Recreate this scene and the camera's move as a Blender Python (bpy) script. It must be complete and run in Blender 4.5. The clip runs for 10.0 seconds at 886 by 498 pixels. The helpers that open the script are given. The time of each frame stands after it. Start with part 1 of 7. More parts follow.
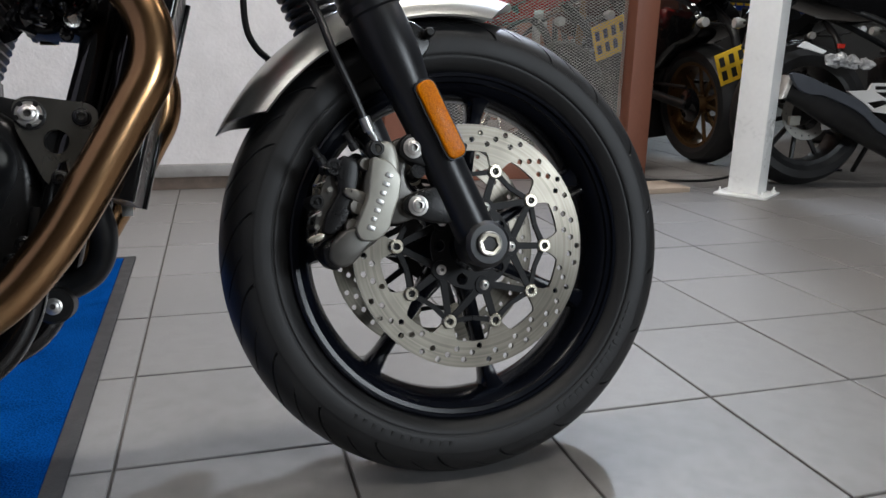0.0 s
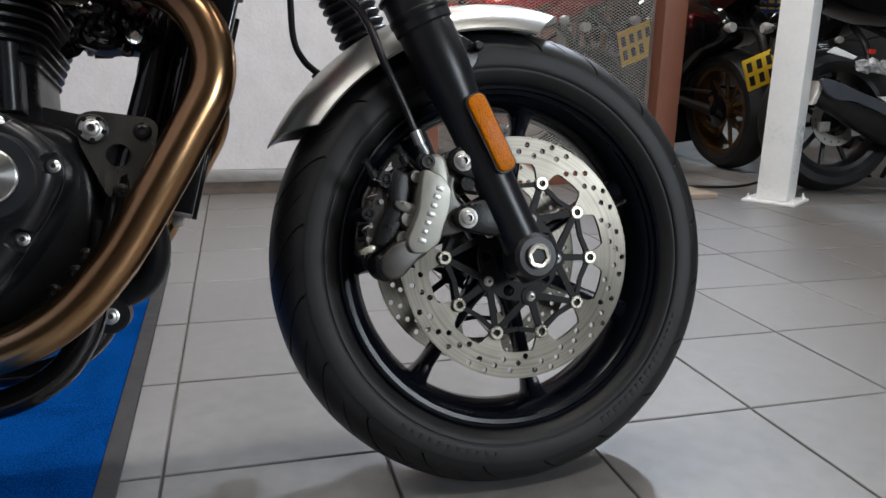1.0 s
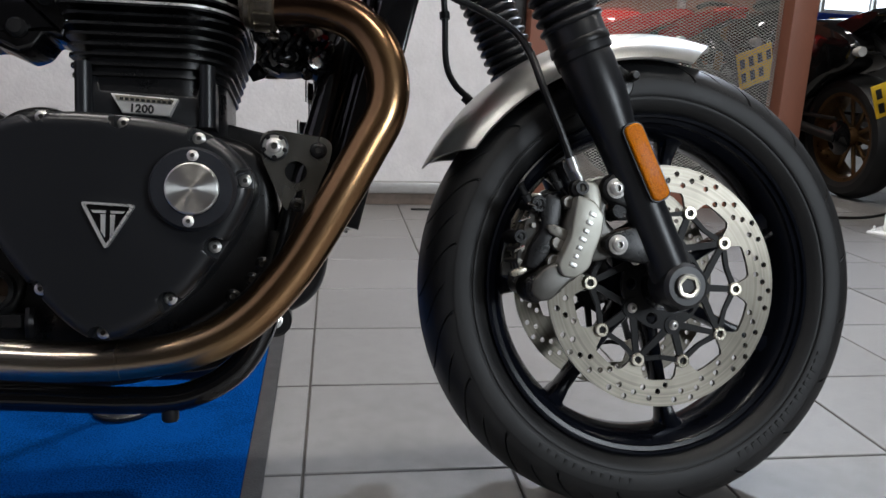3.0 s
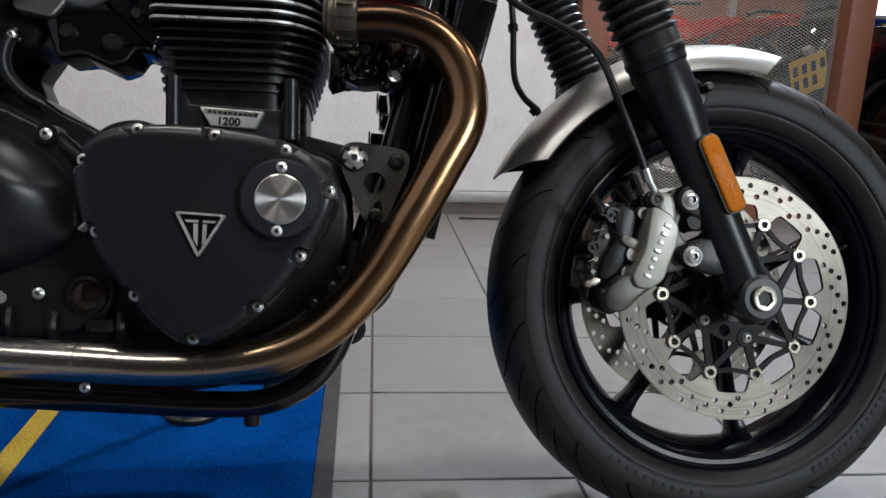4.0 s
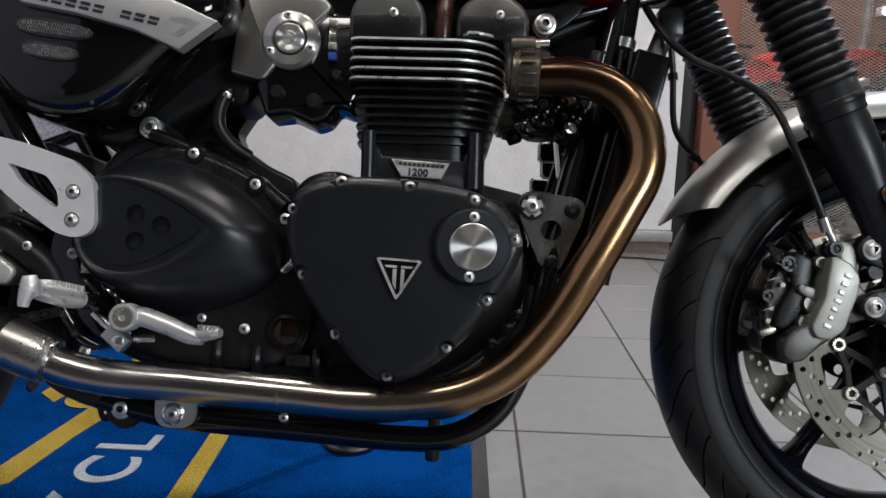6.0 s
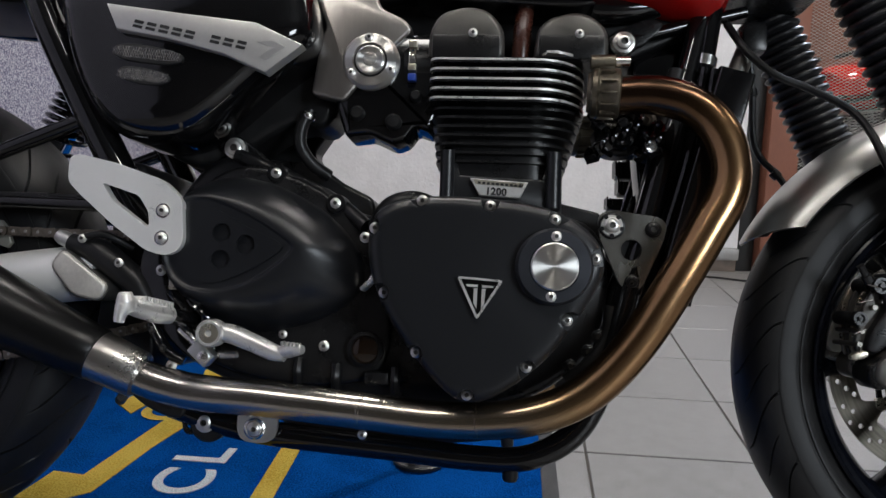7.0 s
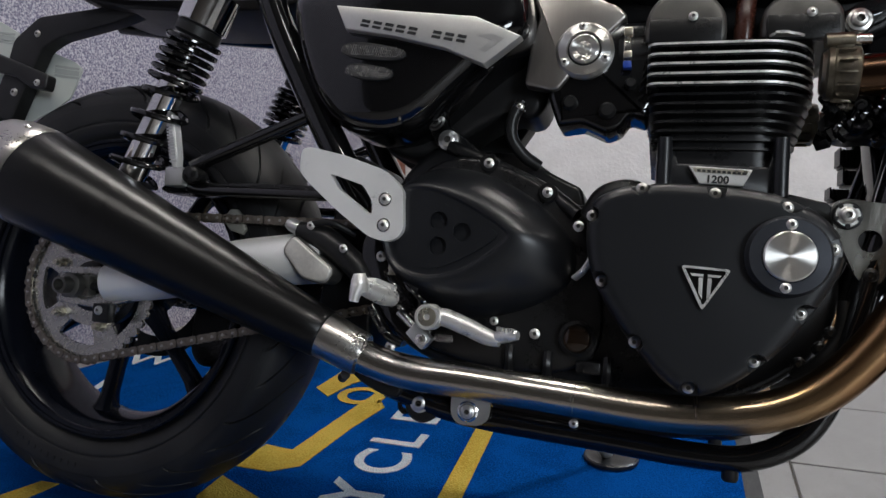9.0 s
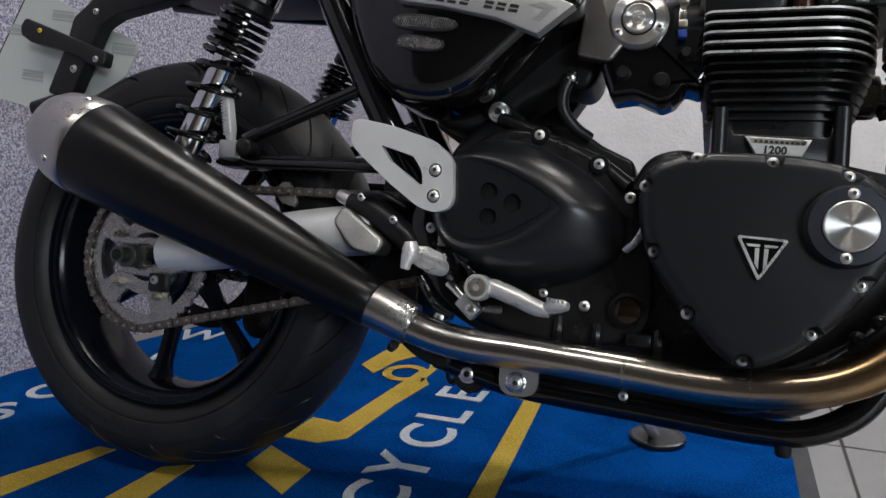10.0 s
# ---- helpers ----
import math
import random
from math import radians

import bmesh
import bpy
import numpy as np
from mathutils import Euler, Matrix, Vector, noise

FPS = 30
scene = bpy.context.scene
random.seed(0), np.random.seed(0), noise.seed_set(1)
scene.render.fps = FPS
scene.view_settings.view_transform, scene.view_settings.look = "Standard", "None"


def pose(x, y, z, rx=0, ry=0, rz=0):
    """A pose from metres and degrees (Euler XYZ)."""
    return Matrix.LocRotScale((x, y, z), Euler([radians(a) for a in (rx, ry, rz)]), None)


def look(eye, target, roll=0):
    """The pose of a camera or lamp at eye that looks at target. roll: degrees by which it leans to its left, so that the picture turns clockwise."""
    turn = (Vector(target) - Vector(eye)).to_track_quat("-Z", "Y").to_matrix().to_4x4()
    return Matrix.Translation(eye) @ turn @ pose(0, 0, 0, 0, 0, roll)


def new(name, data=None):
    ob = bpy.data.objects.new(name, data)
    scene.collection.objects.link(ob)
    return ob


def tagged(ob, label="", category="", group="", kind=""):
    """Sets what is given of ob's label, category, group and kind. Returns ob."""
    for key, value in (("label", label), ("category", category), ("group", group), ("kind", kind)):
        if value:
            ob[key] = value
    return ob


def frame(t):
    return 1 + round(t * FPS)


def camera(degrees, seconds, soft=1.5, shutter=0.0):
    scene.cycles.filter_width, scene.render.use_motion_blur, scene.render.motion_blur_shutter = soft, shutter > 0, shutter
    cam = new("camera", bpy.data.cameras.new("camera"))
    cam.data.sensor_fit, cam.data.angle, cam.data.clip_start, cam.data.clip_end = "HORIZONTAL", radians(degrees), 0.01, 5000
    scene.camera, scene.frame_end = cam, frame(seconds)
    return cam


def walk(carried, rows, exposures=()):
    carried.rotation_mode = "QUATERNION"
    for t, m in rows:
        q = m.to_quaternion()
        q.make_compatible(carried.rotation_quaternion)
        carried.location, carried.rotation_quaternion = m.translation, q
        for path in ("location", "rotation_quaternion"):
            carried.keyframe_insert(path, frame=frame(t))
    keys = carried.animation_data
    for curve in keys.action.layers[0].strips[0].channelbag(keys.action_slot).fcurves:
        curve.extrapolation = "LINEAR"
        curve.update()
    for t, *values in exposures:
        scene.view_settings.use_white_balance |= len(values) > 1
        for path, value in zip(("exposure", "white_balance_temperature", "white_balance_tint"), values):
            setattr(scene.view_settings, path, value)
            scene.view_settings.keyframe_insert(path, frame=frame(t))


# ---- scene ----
# camera and its walk
cam = camera(61.30, 10.0)
PATH = [
    (0, (1.0959, -0.8329, 0.5420), (1.7275, 0.9961, 0.0360), 1.40),
    (0.5, (1.0751, -0.8258, 0.5480), (1.6870, 1.0093, 0.0410), 1.20),
    (1, (1.0590, -0.8254, 0.5530), (1.6469, 1.0195, 0.0540), 1.30),
    (1.5, (1.0387, -0.8233, 0.5590), (1.5849, 1.0366, 0.0670), 1.60),
    (2, (1.0206, -0.8231, 0.5610), (1.4966, 1.0572, 0.0760), 1.90),
    (2.5, (1.0009, -0.8270, 0.5640), (1.4129, 1.0703, 0.0860), 2.30),
    (4, (0.9391, -0.8319, 0.5680), (1.2003, 1.0980, 0.1150), 2.20),
    (4.5, (0.9099, -0.8418, 0.5750), (1.1078, 1.0992, 0.1350), 2.00),
    (5, (0.8917, -0.8515, 0.5770), (1.0182, 1.1006, 0.1590), 2.00),
    (5.5, (0.8672, -0.8579, 0.5820), (0.9268, 1.1008, 0.1850), 1.70),
    (7, (0.8172, -0.8597, 0.5890), (0.6740, 1.1066, 0.2540), 1.00),
    (7.5, (0.8005, -0.8643, 0.5880), (0.5587, 1.0945, 0.2620), 0.60),
    (8, (0.7796, -0.8663, 0.5880), (0.4328, 1.0764, 0.2650), 0.30),
    (8.5, (0.7612, -0.8731, 0.5840), (0.3129, 1.0487, 0.2570), -0.00),
    (9, (0.7488, -0.8804, 0.5720), (0.2084, 1.0176, 0.2440), -0.20),
    (9.5, (0.7413, -0.8861, 0.5610), (0.1397, 0.9909, 0.2200), -0.20),
    (10, (0.7396, -0.8893, 0.5510), (0.0983, 0.9718, 0.1950), -0.20),
]
walk(cam, [(t, look(eye, target, roll)) for t, eye, target, roll in PATH])

# ---------- world and lights ----------
world = bpy.data.worlds.new("room_dark")
scene.world = world
world.use_nodes = True
world.node_tree.nodes["Background"].inputs[0].default_value = (0.5, 0.55, 0.62, 1)
world.node_tree.nodes["Background"].inputs[1].default_value = 0.12


def ceiling_lamp(x, y, z, sx, sy, watts, rz=0.0, colour=(1.0, 0.955, 0.90)):
    lamp = bpy.data.lights.new("ceiling_light", "AREA")
    lamp.shape, lamp.size, lamp.size_y, lamp.energy, lamp.color = "RECTANGLE", sx, sy, watts, colour
    ob = new("ceiling_light", lamp)
    ob.matrix_world = pose(x, y, z, 0, 0, rz)
    return ob


LAMPS = [(0.2, 0.9, 32), (1.9, 0.9, 44), (0.0, -1.5, 11), (1.9, -1.5, 27), (4.4, 0.2, 9), (2.4, 3.6, 60)]
for lx, ly, watts in LAMPS:
    ceiling_lamp(lx, ly, 3.43, 1.2, 0.28, watts)
# small cool spotlight over the row of machines: it throws the sharp shadow of the front wheel
KEY = Vector((3.47, 2.07, 3.40))
key = bpy.data.lights.new("spotlight", "SPOT")
key.energy, key.color, key.shadow_soft_size, key.spot_size, key.spot_blend = 700, (0.74, 0.84, 1.0), 0.09, radians(62), 1.0
new("spotlight", key).matrix_world = look(KEY, (2.35, 0.15, 0.0))


# daylight from the shop window, behind the walk
shop_front = bpy.data.lights.new("shop_front_daylight", "AREA")
shop_front.shape, shop_front.size, shop_front.size_y, shop_front.energy, shop_front.color = "RECTANGLE", 2.4, 1.2, 170, (0.84, 0.92, 1.0)
new("shop_front_daylight", shop_front).matrix_world = look((3.7, -4.35, 1.85), (1.4, 0.0, 0.6))


# ---------- materials ----------
def surface(name, base, rough=0.5, metal=0.0, var=0.12, scale=30.0, bump=0.0, bump_scale=300.0, coat=0.0, rough_var=0.1,
            stretch=(1, 1, 1), other=None, spec=0.5, per_object=0.0):
    """Principled surface with two scales of colour variation, roughness wear and fine relief."""
    m = bpy.data.materials.new(name)
    m.use_nodes = True
    nt = m.node_tree
    n, l = nt.nodes, nt.links
    b = n["Principled BSDF"]
    b.inputs["Metallic"].default_value = metal
    b.inputs["Specular IOR Level"].default_value = spec
    if coat:
        b.inputs["Coat Weight"].default_value = coat
        b.inputs["Coat Roughness"].default_value = 0.04
    tc = n.new("ShaderNodeTexCoord")
    mp = n.new("ShaderNodeMapping")
    mp.inputs["Scale"].default_value = stretch
    l.new(tc.outputs["Object"], mp.inputs[0])
    big = n.new("ShaderNodeTexNoise")
    big.inputs["Scale"].default_value, big.inputs["Detail"].default_value = scale, 5
    l.new(mp.outputs[0], big.inputs["Vector"])
    fine = n.new("ShaderNodeTexNoise")
    fine.inputs["Scale"].default_value, fine.inputs["Detail"].default_value = bump_scale, 3
    l.new(mp.outputs[0], fine.inputs["Vector"])
    mixf = n.new("ShaderNodeMath")
    mixf.operation = "ADD"
    l.new(big.outputs["Fac"], mixf.inputs[0])
    half = n.new("ShaderNodeMath")
    half.operation = "MULTIPLY_ADD"
    half.inputs[1].default_value, half.inputs[2].default_value = 0.5, -0.25
    l.new(fine.outputs["Fac"], half.inputs[0])
    l.new(half.outputs[0], mixf.inputs[1])
    last = mixf.outputs[0]
    if per_object:
        info = n.new("ShaderNodeObjectInfo")
        po = n.new("ShaderNodeMath")
        po.operation = "MULTIPLY_ADD"
        po.inputs[1].default_value = per_object
        l.new(info.outputs["Random"], po.inputs[0])
        l.new(last, po.inputs[2])
        last = po.outputs[0]
    ramp = n.new("ShaderNodeValToRGB")
    lo = [max(0.0, c * (1 - var)) for c in base]
    hi = list(other) if other else [min(1.0, c * (1 + var)) for c in base]
    ramp.color_ramp.elements[0].position, ramp.color_ramp.elements[1].position = 0.3, 0.75
    ramp.color_ramp.elements[0].color, ramp.color_ramp.elements[1].color = (*lo, 1), (*hi, 1)
    l.new(last, ramp.inputs[0])
    l.new(ramp.outputs[0], b.inputs["Base Color"])
    rr = n.new("ShaderNodeMapRange")
    rr.inputs[3].default_value, rr.inputs[4].default_value = max(0.02, rough - rough_var), min(1.0, rough + rough_var)
    rr.inputs[1].default_value, rr.inputs[2].default_value = 0.3, 0.75
    l.new(last, rr.inputs[0])
    l.new(rr.outputs[0], b.inputs["Roughness"])
    if bump:
        bp = n.new("ShaderNodeBump")
        bp.inputs["Strength"].default_value, bp.inputs["Distance"].default_value = min(1.0, bump), 0.002
        l.new(fine.outputs["Fac"], bp.inputs["Height"])
        l.new(bp.outputs[0], b.inputs["Normal"])
    return m


M = {}
M["satin_black"] = surface("satin_black_paint", (0.008, 0.008, 0.0085), 0.27, spec=0.36, var=0.2, bump=0.04, bump_scale=900, rough_var=0.04)
M["cover_black"] = surface("matt_black_cover", (0.0098, 0.0106, 0.0126), 0.33, spec=0.45, var=0.06, bump=0.03, bump_scale=2200, scale=12, rough_var=0.02)
M["gunmetal"] = surface("gunmetal", (0.050, 0.054, 0.064), 0.36, 0.7, var=0.08, rough_var=0.03)
M["silencer_black"] = surface("matt_black_silencer", (0.005, 0.005, 0.0052), 0.29, spec=0.32, var=0.10, bump=0.02, bump_scale=2400, scale=8, rough_var=0.02)
M["gloss_black"] = surface("gloss_black_paint", (0.0042, 0.0042, 0.0047), 0.10, spec=0.4, var=0.15, coat=0.6, rough_var=0.02)
M["plastic"] = surface("black_plastic", (0.0135, 0.0135, 0.014), 0.34, spec=0.30, var=0.3, bump=0.08, bump_scale=900, rough_var=0.05)
M["engine_black"] = surface("cast_black", (0.0095, 0.0095, 0.0102), 0.30, spec=0.32, var=0.3, bump=0.10, bump_scale=700, rough_var=0.04)
M["rubber"] = surface("tyre_rubber", (0.0105, 0.0107, 0.0117), 0.48, spec=0.34, var=0.2, scale=14, bump=0.12, bump_scale=900, other=(0.0165, 0.0167, 0.0172), rough_var=0.05)
M["bellows"] = surface("bellows_rubber", (0.013, 0.013, 0.0145), 0.38, spec=0.4, var=0.2)
M["rim_black"] = surface("rim_gloss_black", (0.0045, 0.0055, 0.009), 0.18, spec=0.17, var=0.15, rough_var=0.03)
M["steel"] = surface("bright_steel", (0.86, 0.84, 0.81), 0.22, 1.0, var=0.1, rough_var=0.07)
M["chrome"] = surface("chrome", (0.82, 0.81, 0.80), 0.08, 1.0, var=0.04, rough_var=0.03)
M["alloy"] = surface("cast_alloy", (0.66, 0.66, 0.65), 0.34, 0.85, var=0.08, bump=0.06, bump_scale=1200, rough_var=0.05)
M["guard"] = surface("brushed_guard", (0.385, 0.385, 0.37), 0.33, 1.0, var=0.07, scale=8, rough_var=0.04)
M["carrier_black"] = surface("carrier_black", (0.0065, 0.0065, 0.007), 0.48, spec=0.22, var=0.2, rough_var=0.04)
M["alloy_dark"] = surface("dark_anodised", (0.11, 0.106, 0.098), 0.38, 0.6, var=0.15, bump=0.1, bump_scale=900)
M["caliper"] = surface("caliper_grey", (0.36, 0.355, 0.315), 0.40, 0.45, var=0.10, bump=0.06, bump_scale=1400)
M["bronze"] = surface("bobbin_steel", (0.50, 0.465, 0.38), 0.32, 0.9, var=0.12)
M["chain"] = surface("chain_steel", (0.17, 0.15, 0.125), 0.34, 0.9, var=0.3, scale=120, per_object=0.3)
M["machined"] = surface("machined_alloy", (0.82, 0.81, 0.79), 0.34, 0.70, var=0.07, scale=40, bump=0.05, bump_scale=900)
M["pale_alloy"] = surface("pale_satin_alloy", (0.82, 0.815, 0.80), 0.36, 0.38, var=0.05, scale=9, bump=0.03, bump_scale=1500)
M["shield_grey"] = surface("dark_grey_plastic", (0.052, 0.058, 0.070), 0.42, spec=0.5, var=0.1)
M["keeper_steel"] = surface("worn_keeper_steel", (0.21, 0.20, 0.18), 0.36, 0.8, var=0.2, scale=90)
M["disc_far"] = surface("dull_brake_disc", (0.27, 0.26, 0.24), 0.45, 0.6, var=0.1)
M["collar"] = surface("heat_brown_collar", (0.17, 0.148, 0.112), 0.38, 0.85, var=0.3, scale=60)
M["cover_alloy"] = surface("brushed_cover_alloy", (0.43, 0.405, 0.38), 0.33, 0.95, var=0.06, scale=9, rough_var=0.04, stretch=(1, 1, 0.1))
M["plug_brown"] = surface("dark_brown_cap", (0.05, 0.016, 0.01), 0.3, var=0.2)
M["plate_metal"] = surface("dark_plate_metal", (0.23, 0.225, 0.205), 0.26, 0.9, var=0.12, rough_var=0.08, bump=0.35, bump_scale=45, stretch=(1, 1, 0.3))
M["cap_steel"] = surface("brushed_cap_steel", (0.56, 0.54, 0.51), 0.30, 1.0, var=0.05, scale=10, rough_var=0.03)
M["bolt_steel"] = surface("bolt_steel", (0.72, 0.705, 0.68), 0.33, 0.9, var=0.06, rough_var=0.04)
# bolt steel darkened: the shade inside the sockets is put into the colour
M["socket_shade"] = surface("socket_recess_shade", (0.16, 0.155, 0.145), 0.34, 0.9, var=0.2)
M["name_alloy"] = surface("brushed_name_plate", (0.62, 0.61, 0.59), 0.42, 0.7, var=0.06, scale=9, rough_var=0.05)
M["cap_grey"] = surface("dull_grey_cap", (0.64, 0.615, 0.57), 0.42, 0.5, var=0.14)
M["sprocket_grey"] = surface("sprocket_grey", (0.40, 0.385, 0.36), 0.27, 0.85, var=0.10, scale=60)
M["oil_amber"] = surface("oil_amber", (0.020, 0.011, 0.006), 0.10, spec=0.6, var=0.4)
M["red"] = surface("red_paint", (0.55, 0.012, 0.010), 0.12, var=0.1, coat=1.0, rough_var=0.04)
M["white_paint"] = surface("white_gloss_paint", (0.86, 0.87, 0.86), 0.35, var=0.04, scale=5, bump=0.1, bump_scale=60)
M["plaster"] = surface("roughcast_plaster", (0.69, 0.678, 0.688), 0.85, var=0.06, scale=14, bump=1.0, bump_scale=75)
M["brown"] = surface("brown_timber_paint", (0.215, 0.082, 0.05), 0.5, var=0.15, scale=6, stretch=(1, 1, 0.15))
M["grey_sill"] = surface("metal_sill", (0.33, 0.32, 0.31), 0.4, 0.5, var=0.1)
M["skirting"] = surface("brown_skirting", (0.22, 0.165, 0.13), 0.5, var=0.2)
M["board"] = surface("wooden_board", (0.33, 0.26, 0.2), 0.6, var=0.2, scale=10, stretch=(0.2, 1, 1))
M["mesh"] = surface("galvanised_mesh", (0.30, 0.30, 0.29), 0.5, 0.5, var=0.2)
M["tile"] = surface("grey_floor_tile", (0.172, 0.166, 0.162), 0.36, var=0.15, scale=26, bump=0.35, bump_scale=620, rough_var=0.035, per_object=0.16)
M["grout"] = surface("dark_grout", (0.078, 0.070, 0.062), 0.9, var=0.35, scale=12)
M["dark_wall"] = surface("dark_wall", (0.11, 0.10, 0.095), 0.8, var=0.2, scale=1.5)
M["room_wall"] = surface("room_paint", (0.062, 0.057, 0.053), 0.8, var=0.2, scale=1.0)
M["ceiling"] = surface("ceiling_grey", (0.15, 0.147, 0.142), 0.9, var=0.05, scale=2)
M["mat_edge"] = surface("rubber_edge", (0.018, 0.0175, 0.018), 0.7, var=0.2, bump=0.3)
M["card"] = surface("pale_card", (0.52, 0.55, 0.52), 0.5, var=0.03, scale=4)
M["print"] = surface("pale_print", (0.36, 0.38, 0.37), 0.6, var=0.05)
M["plate_yellow"] = surface("plate_yellow", (0.78, 0.50, 0.03), 0.4, var=0.05)
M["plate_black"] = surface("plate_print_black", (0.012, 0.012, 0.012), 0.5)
M["gold"] = surface("bronze_wheel", (0.17, 0.10, 0.045), 0.35, 0.8, var=0.1)
M["blue"] = surface("blue_plastic", (0.015, 0.05, 0.30), 0.35, var=0.1)
M["cellophane"] = surface("clear_wrap", (0.34, 0.34, 0.34), 0.12, spec=0.9, var=0.5, scale=25, bump=0.4, bump_scale=60)
M["tail_red"] = surface("red_lens", (0.45, 0.03, 0.02), 0.2, coat=0.5)
M["lens"] = surface("clear_lens", (0.5, 0.5, 0.48), 0.15, 0.3, bump=0.6, bump_scale=150)


def lens_material():
    """Amber reflector with fine prism relief."""
    m = bpy.data.materials.new("amber_reflector")
    m.use_nodes = True
    n, l = m.node_tree.nodes, m.node_tree.links
    b = n["Principled BSDF"]
    tc = n.new("ShaderNodeTexCoord")
    v = n.new("ShaderNodeTexVoronoi")
    v.inputs["Scale"].default_value = 520
    l.new(tc.outputs["Object"], v.inputs["Vector"])
    r = n.new("ShaderNodeValToRGB")
    r.color_ramp.elements[0].color, r.color_ramp.elements[1].color = (0.76, 0.235, 0.0, 1), (0.46, 0.115, 0.0, 1)
    l.new(v.outputs["Distance"], r.inputs[0])
    l.new(r.outputs[0], b.inputs["Base Color"])
    bp = n.new("ShaderNodeBump")
    bp.inputs["Strength"].default_value, bp.inputs["Distance"].default_value = 0.45, 0.001
    l.new(v.outputs["Distance"], bp.inputs["Height"])
    l.new(bp.outputs[0], b.inputs["Normal"])
    b.inputs["Roughness"].default_value = 0.25
    b.inputs["Specular IOR Level"].default_value = 0.12
    b.inputs["Coat Weight"].default_value = 0.06
    return m


def heat_steel():
    """Stainless pipe, straw and bronze where it runs hot near the head, plain and faintly blue further back."""
    m = bpy.data.materials.new("heat_tinted_steel")
    m.use_nodes = True
    n, l = m.node_tree.nodes, m.node_tree.links
    b = n["Principled BSDF"]
    b.inputs["Metallic"].default_value = 1.0
    tc = n.new("ShaderNodeTexCoord")
    sx = n.new("ShaderNodeSeparateXYZ")
    l.new(tc.outputs["Object"], sx.inputs[0])
    nz = n.new("ShaderNodeTexNoise")
    nz.inputs["Scale"].default_value, nz.inputs["Detail"].default_value = 9, 4
    l.new(tc.outputs["Object"], nz.inputs["Vector"])
    ad = n.new("ShaderNodeMath")
    ad.operation = "MULTIPLY_ADD"
    ad.inputs[1].default_value = 0.08
    l.new(nz.outputs["Fac"], ad.inputs[0])
    l.new(sx.outputs["X"], ad.inputs[2])
    r = n.new("ShaderNodeValToRGB")
    e = r.color_ramp.elements
    e[0].position, e[0].color = 0.40, (0.60, 0.575, 0.545, 1)
    e[1].position, e[1].color = 0.98, (0.38, 0.222, 0.112, 1)
    for p, c in ((0.70, (0.57, 0.535, 0.485, 1)), (0.86, (0.40, 0.315, 0.225, 1)), (0.93, (0.41, 0.270, 0.145, 1))):
        k = e.new(p)
        k.color = c
    l.new(ad.outputs[0], r.inputs[0])
    # straw scale on the hottest stretch by the port
    hot = n.new("ShaderNodeMapRange")
    hot.inputs[1].default_value, hot.inputs[2].default_value = 0.562, 0.604
    l.new(sx.outputs["Z"], hot.inputs[0])
    mx = n.new("ShaderNodeMix")
    mx.data_type = "RGBA"
    mx.inputs["B"].default_value = (0.065, 0.038, 0.027, 1)
    l.new(r.outputs[0], mx.inputs["A"])
    hm = n.new("ShaderNodeMath")
    hm.operation = "MULTIPLY"
    hm.inputs[1].default_value = 0.9
    l.new(hot.outputs[0], hm.inputs[0])
    l.new(hm.outputs[0], mx.inputs["Factor"])
    l.new(mx.outputs["Result"], b.inputs["Base Color"])
    b.inputs["Roughness"].default_value = 0.36
    fn = n.new("ShaderNodeTexNoise")
    fn.inputs["Scale"].default_value = 14
    l.new(tc.outputs["Object"], fn.inputs["Vector"])
    mr = n.new("ShaderNodeMapRange")
    mr.inputs[3].default_value, mr.inputs[4].default_value = 0.20, 0.25
    l.new(fn.outputs["Fac"], mr.inputs[0])
    l.new(mr.outputs[0], b.inputs["Roughness"])
    return m


def spun_alloy():
    """Turned alloy disc with a radial sheen."""
    m = bpy.data.materials.new("spun_alloy")
    m.use_nodes = True
    n, l = m.node_tree.nodes, m.node_tree.links
    b = n["Principled BSDF"]
    b.inputs["Metallic"].default_value = 1.0
    b.inputs["Base Color"].default_value = (0.78, 0.765, 0.73, 1)
    b.inputs["Roughness"].default_value = 0.3
    b.inputs["Anisotropic"].default_value = 0.92
    b.inputs["Anisotropic Rotation"].default_value = 0.25
    tg = n.new("ShaderNodeTangent")
    tg.direction_type, tg.axis = "RADIAL", "Y"
    l.new(tg.outputs[0], b.inputs["Tangent"])
    return m


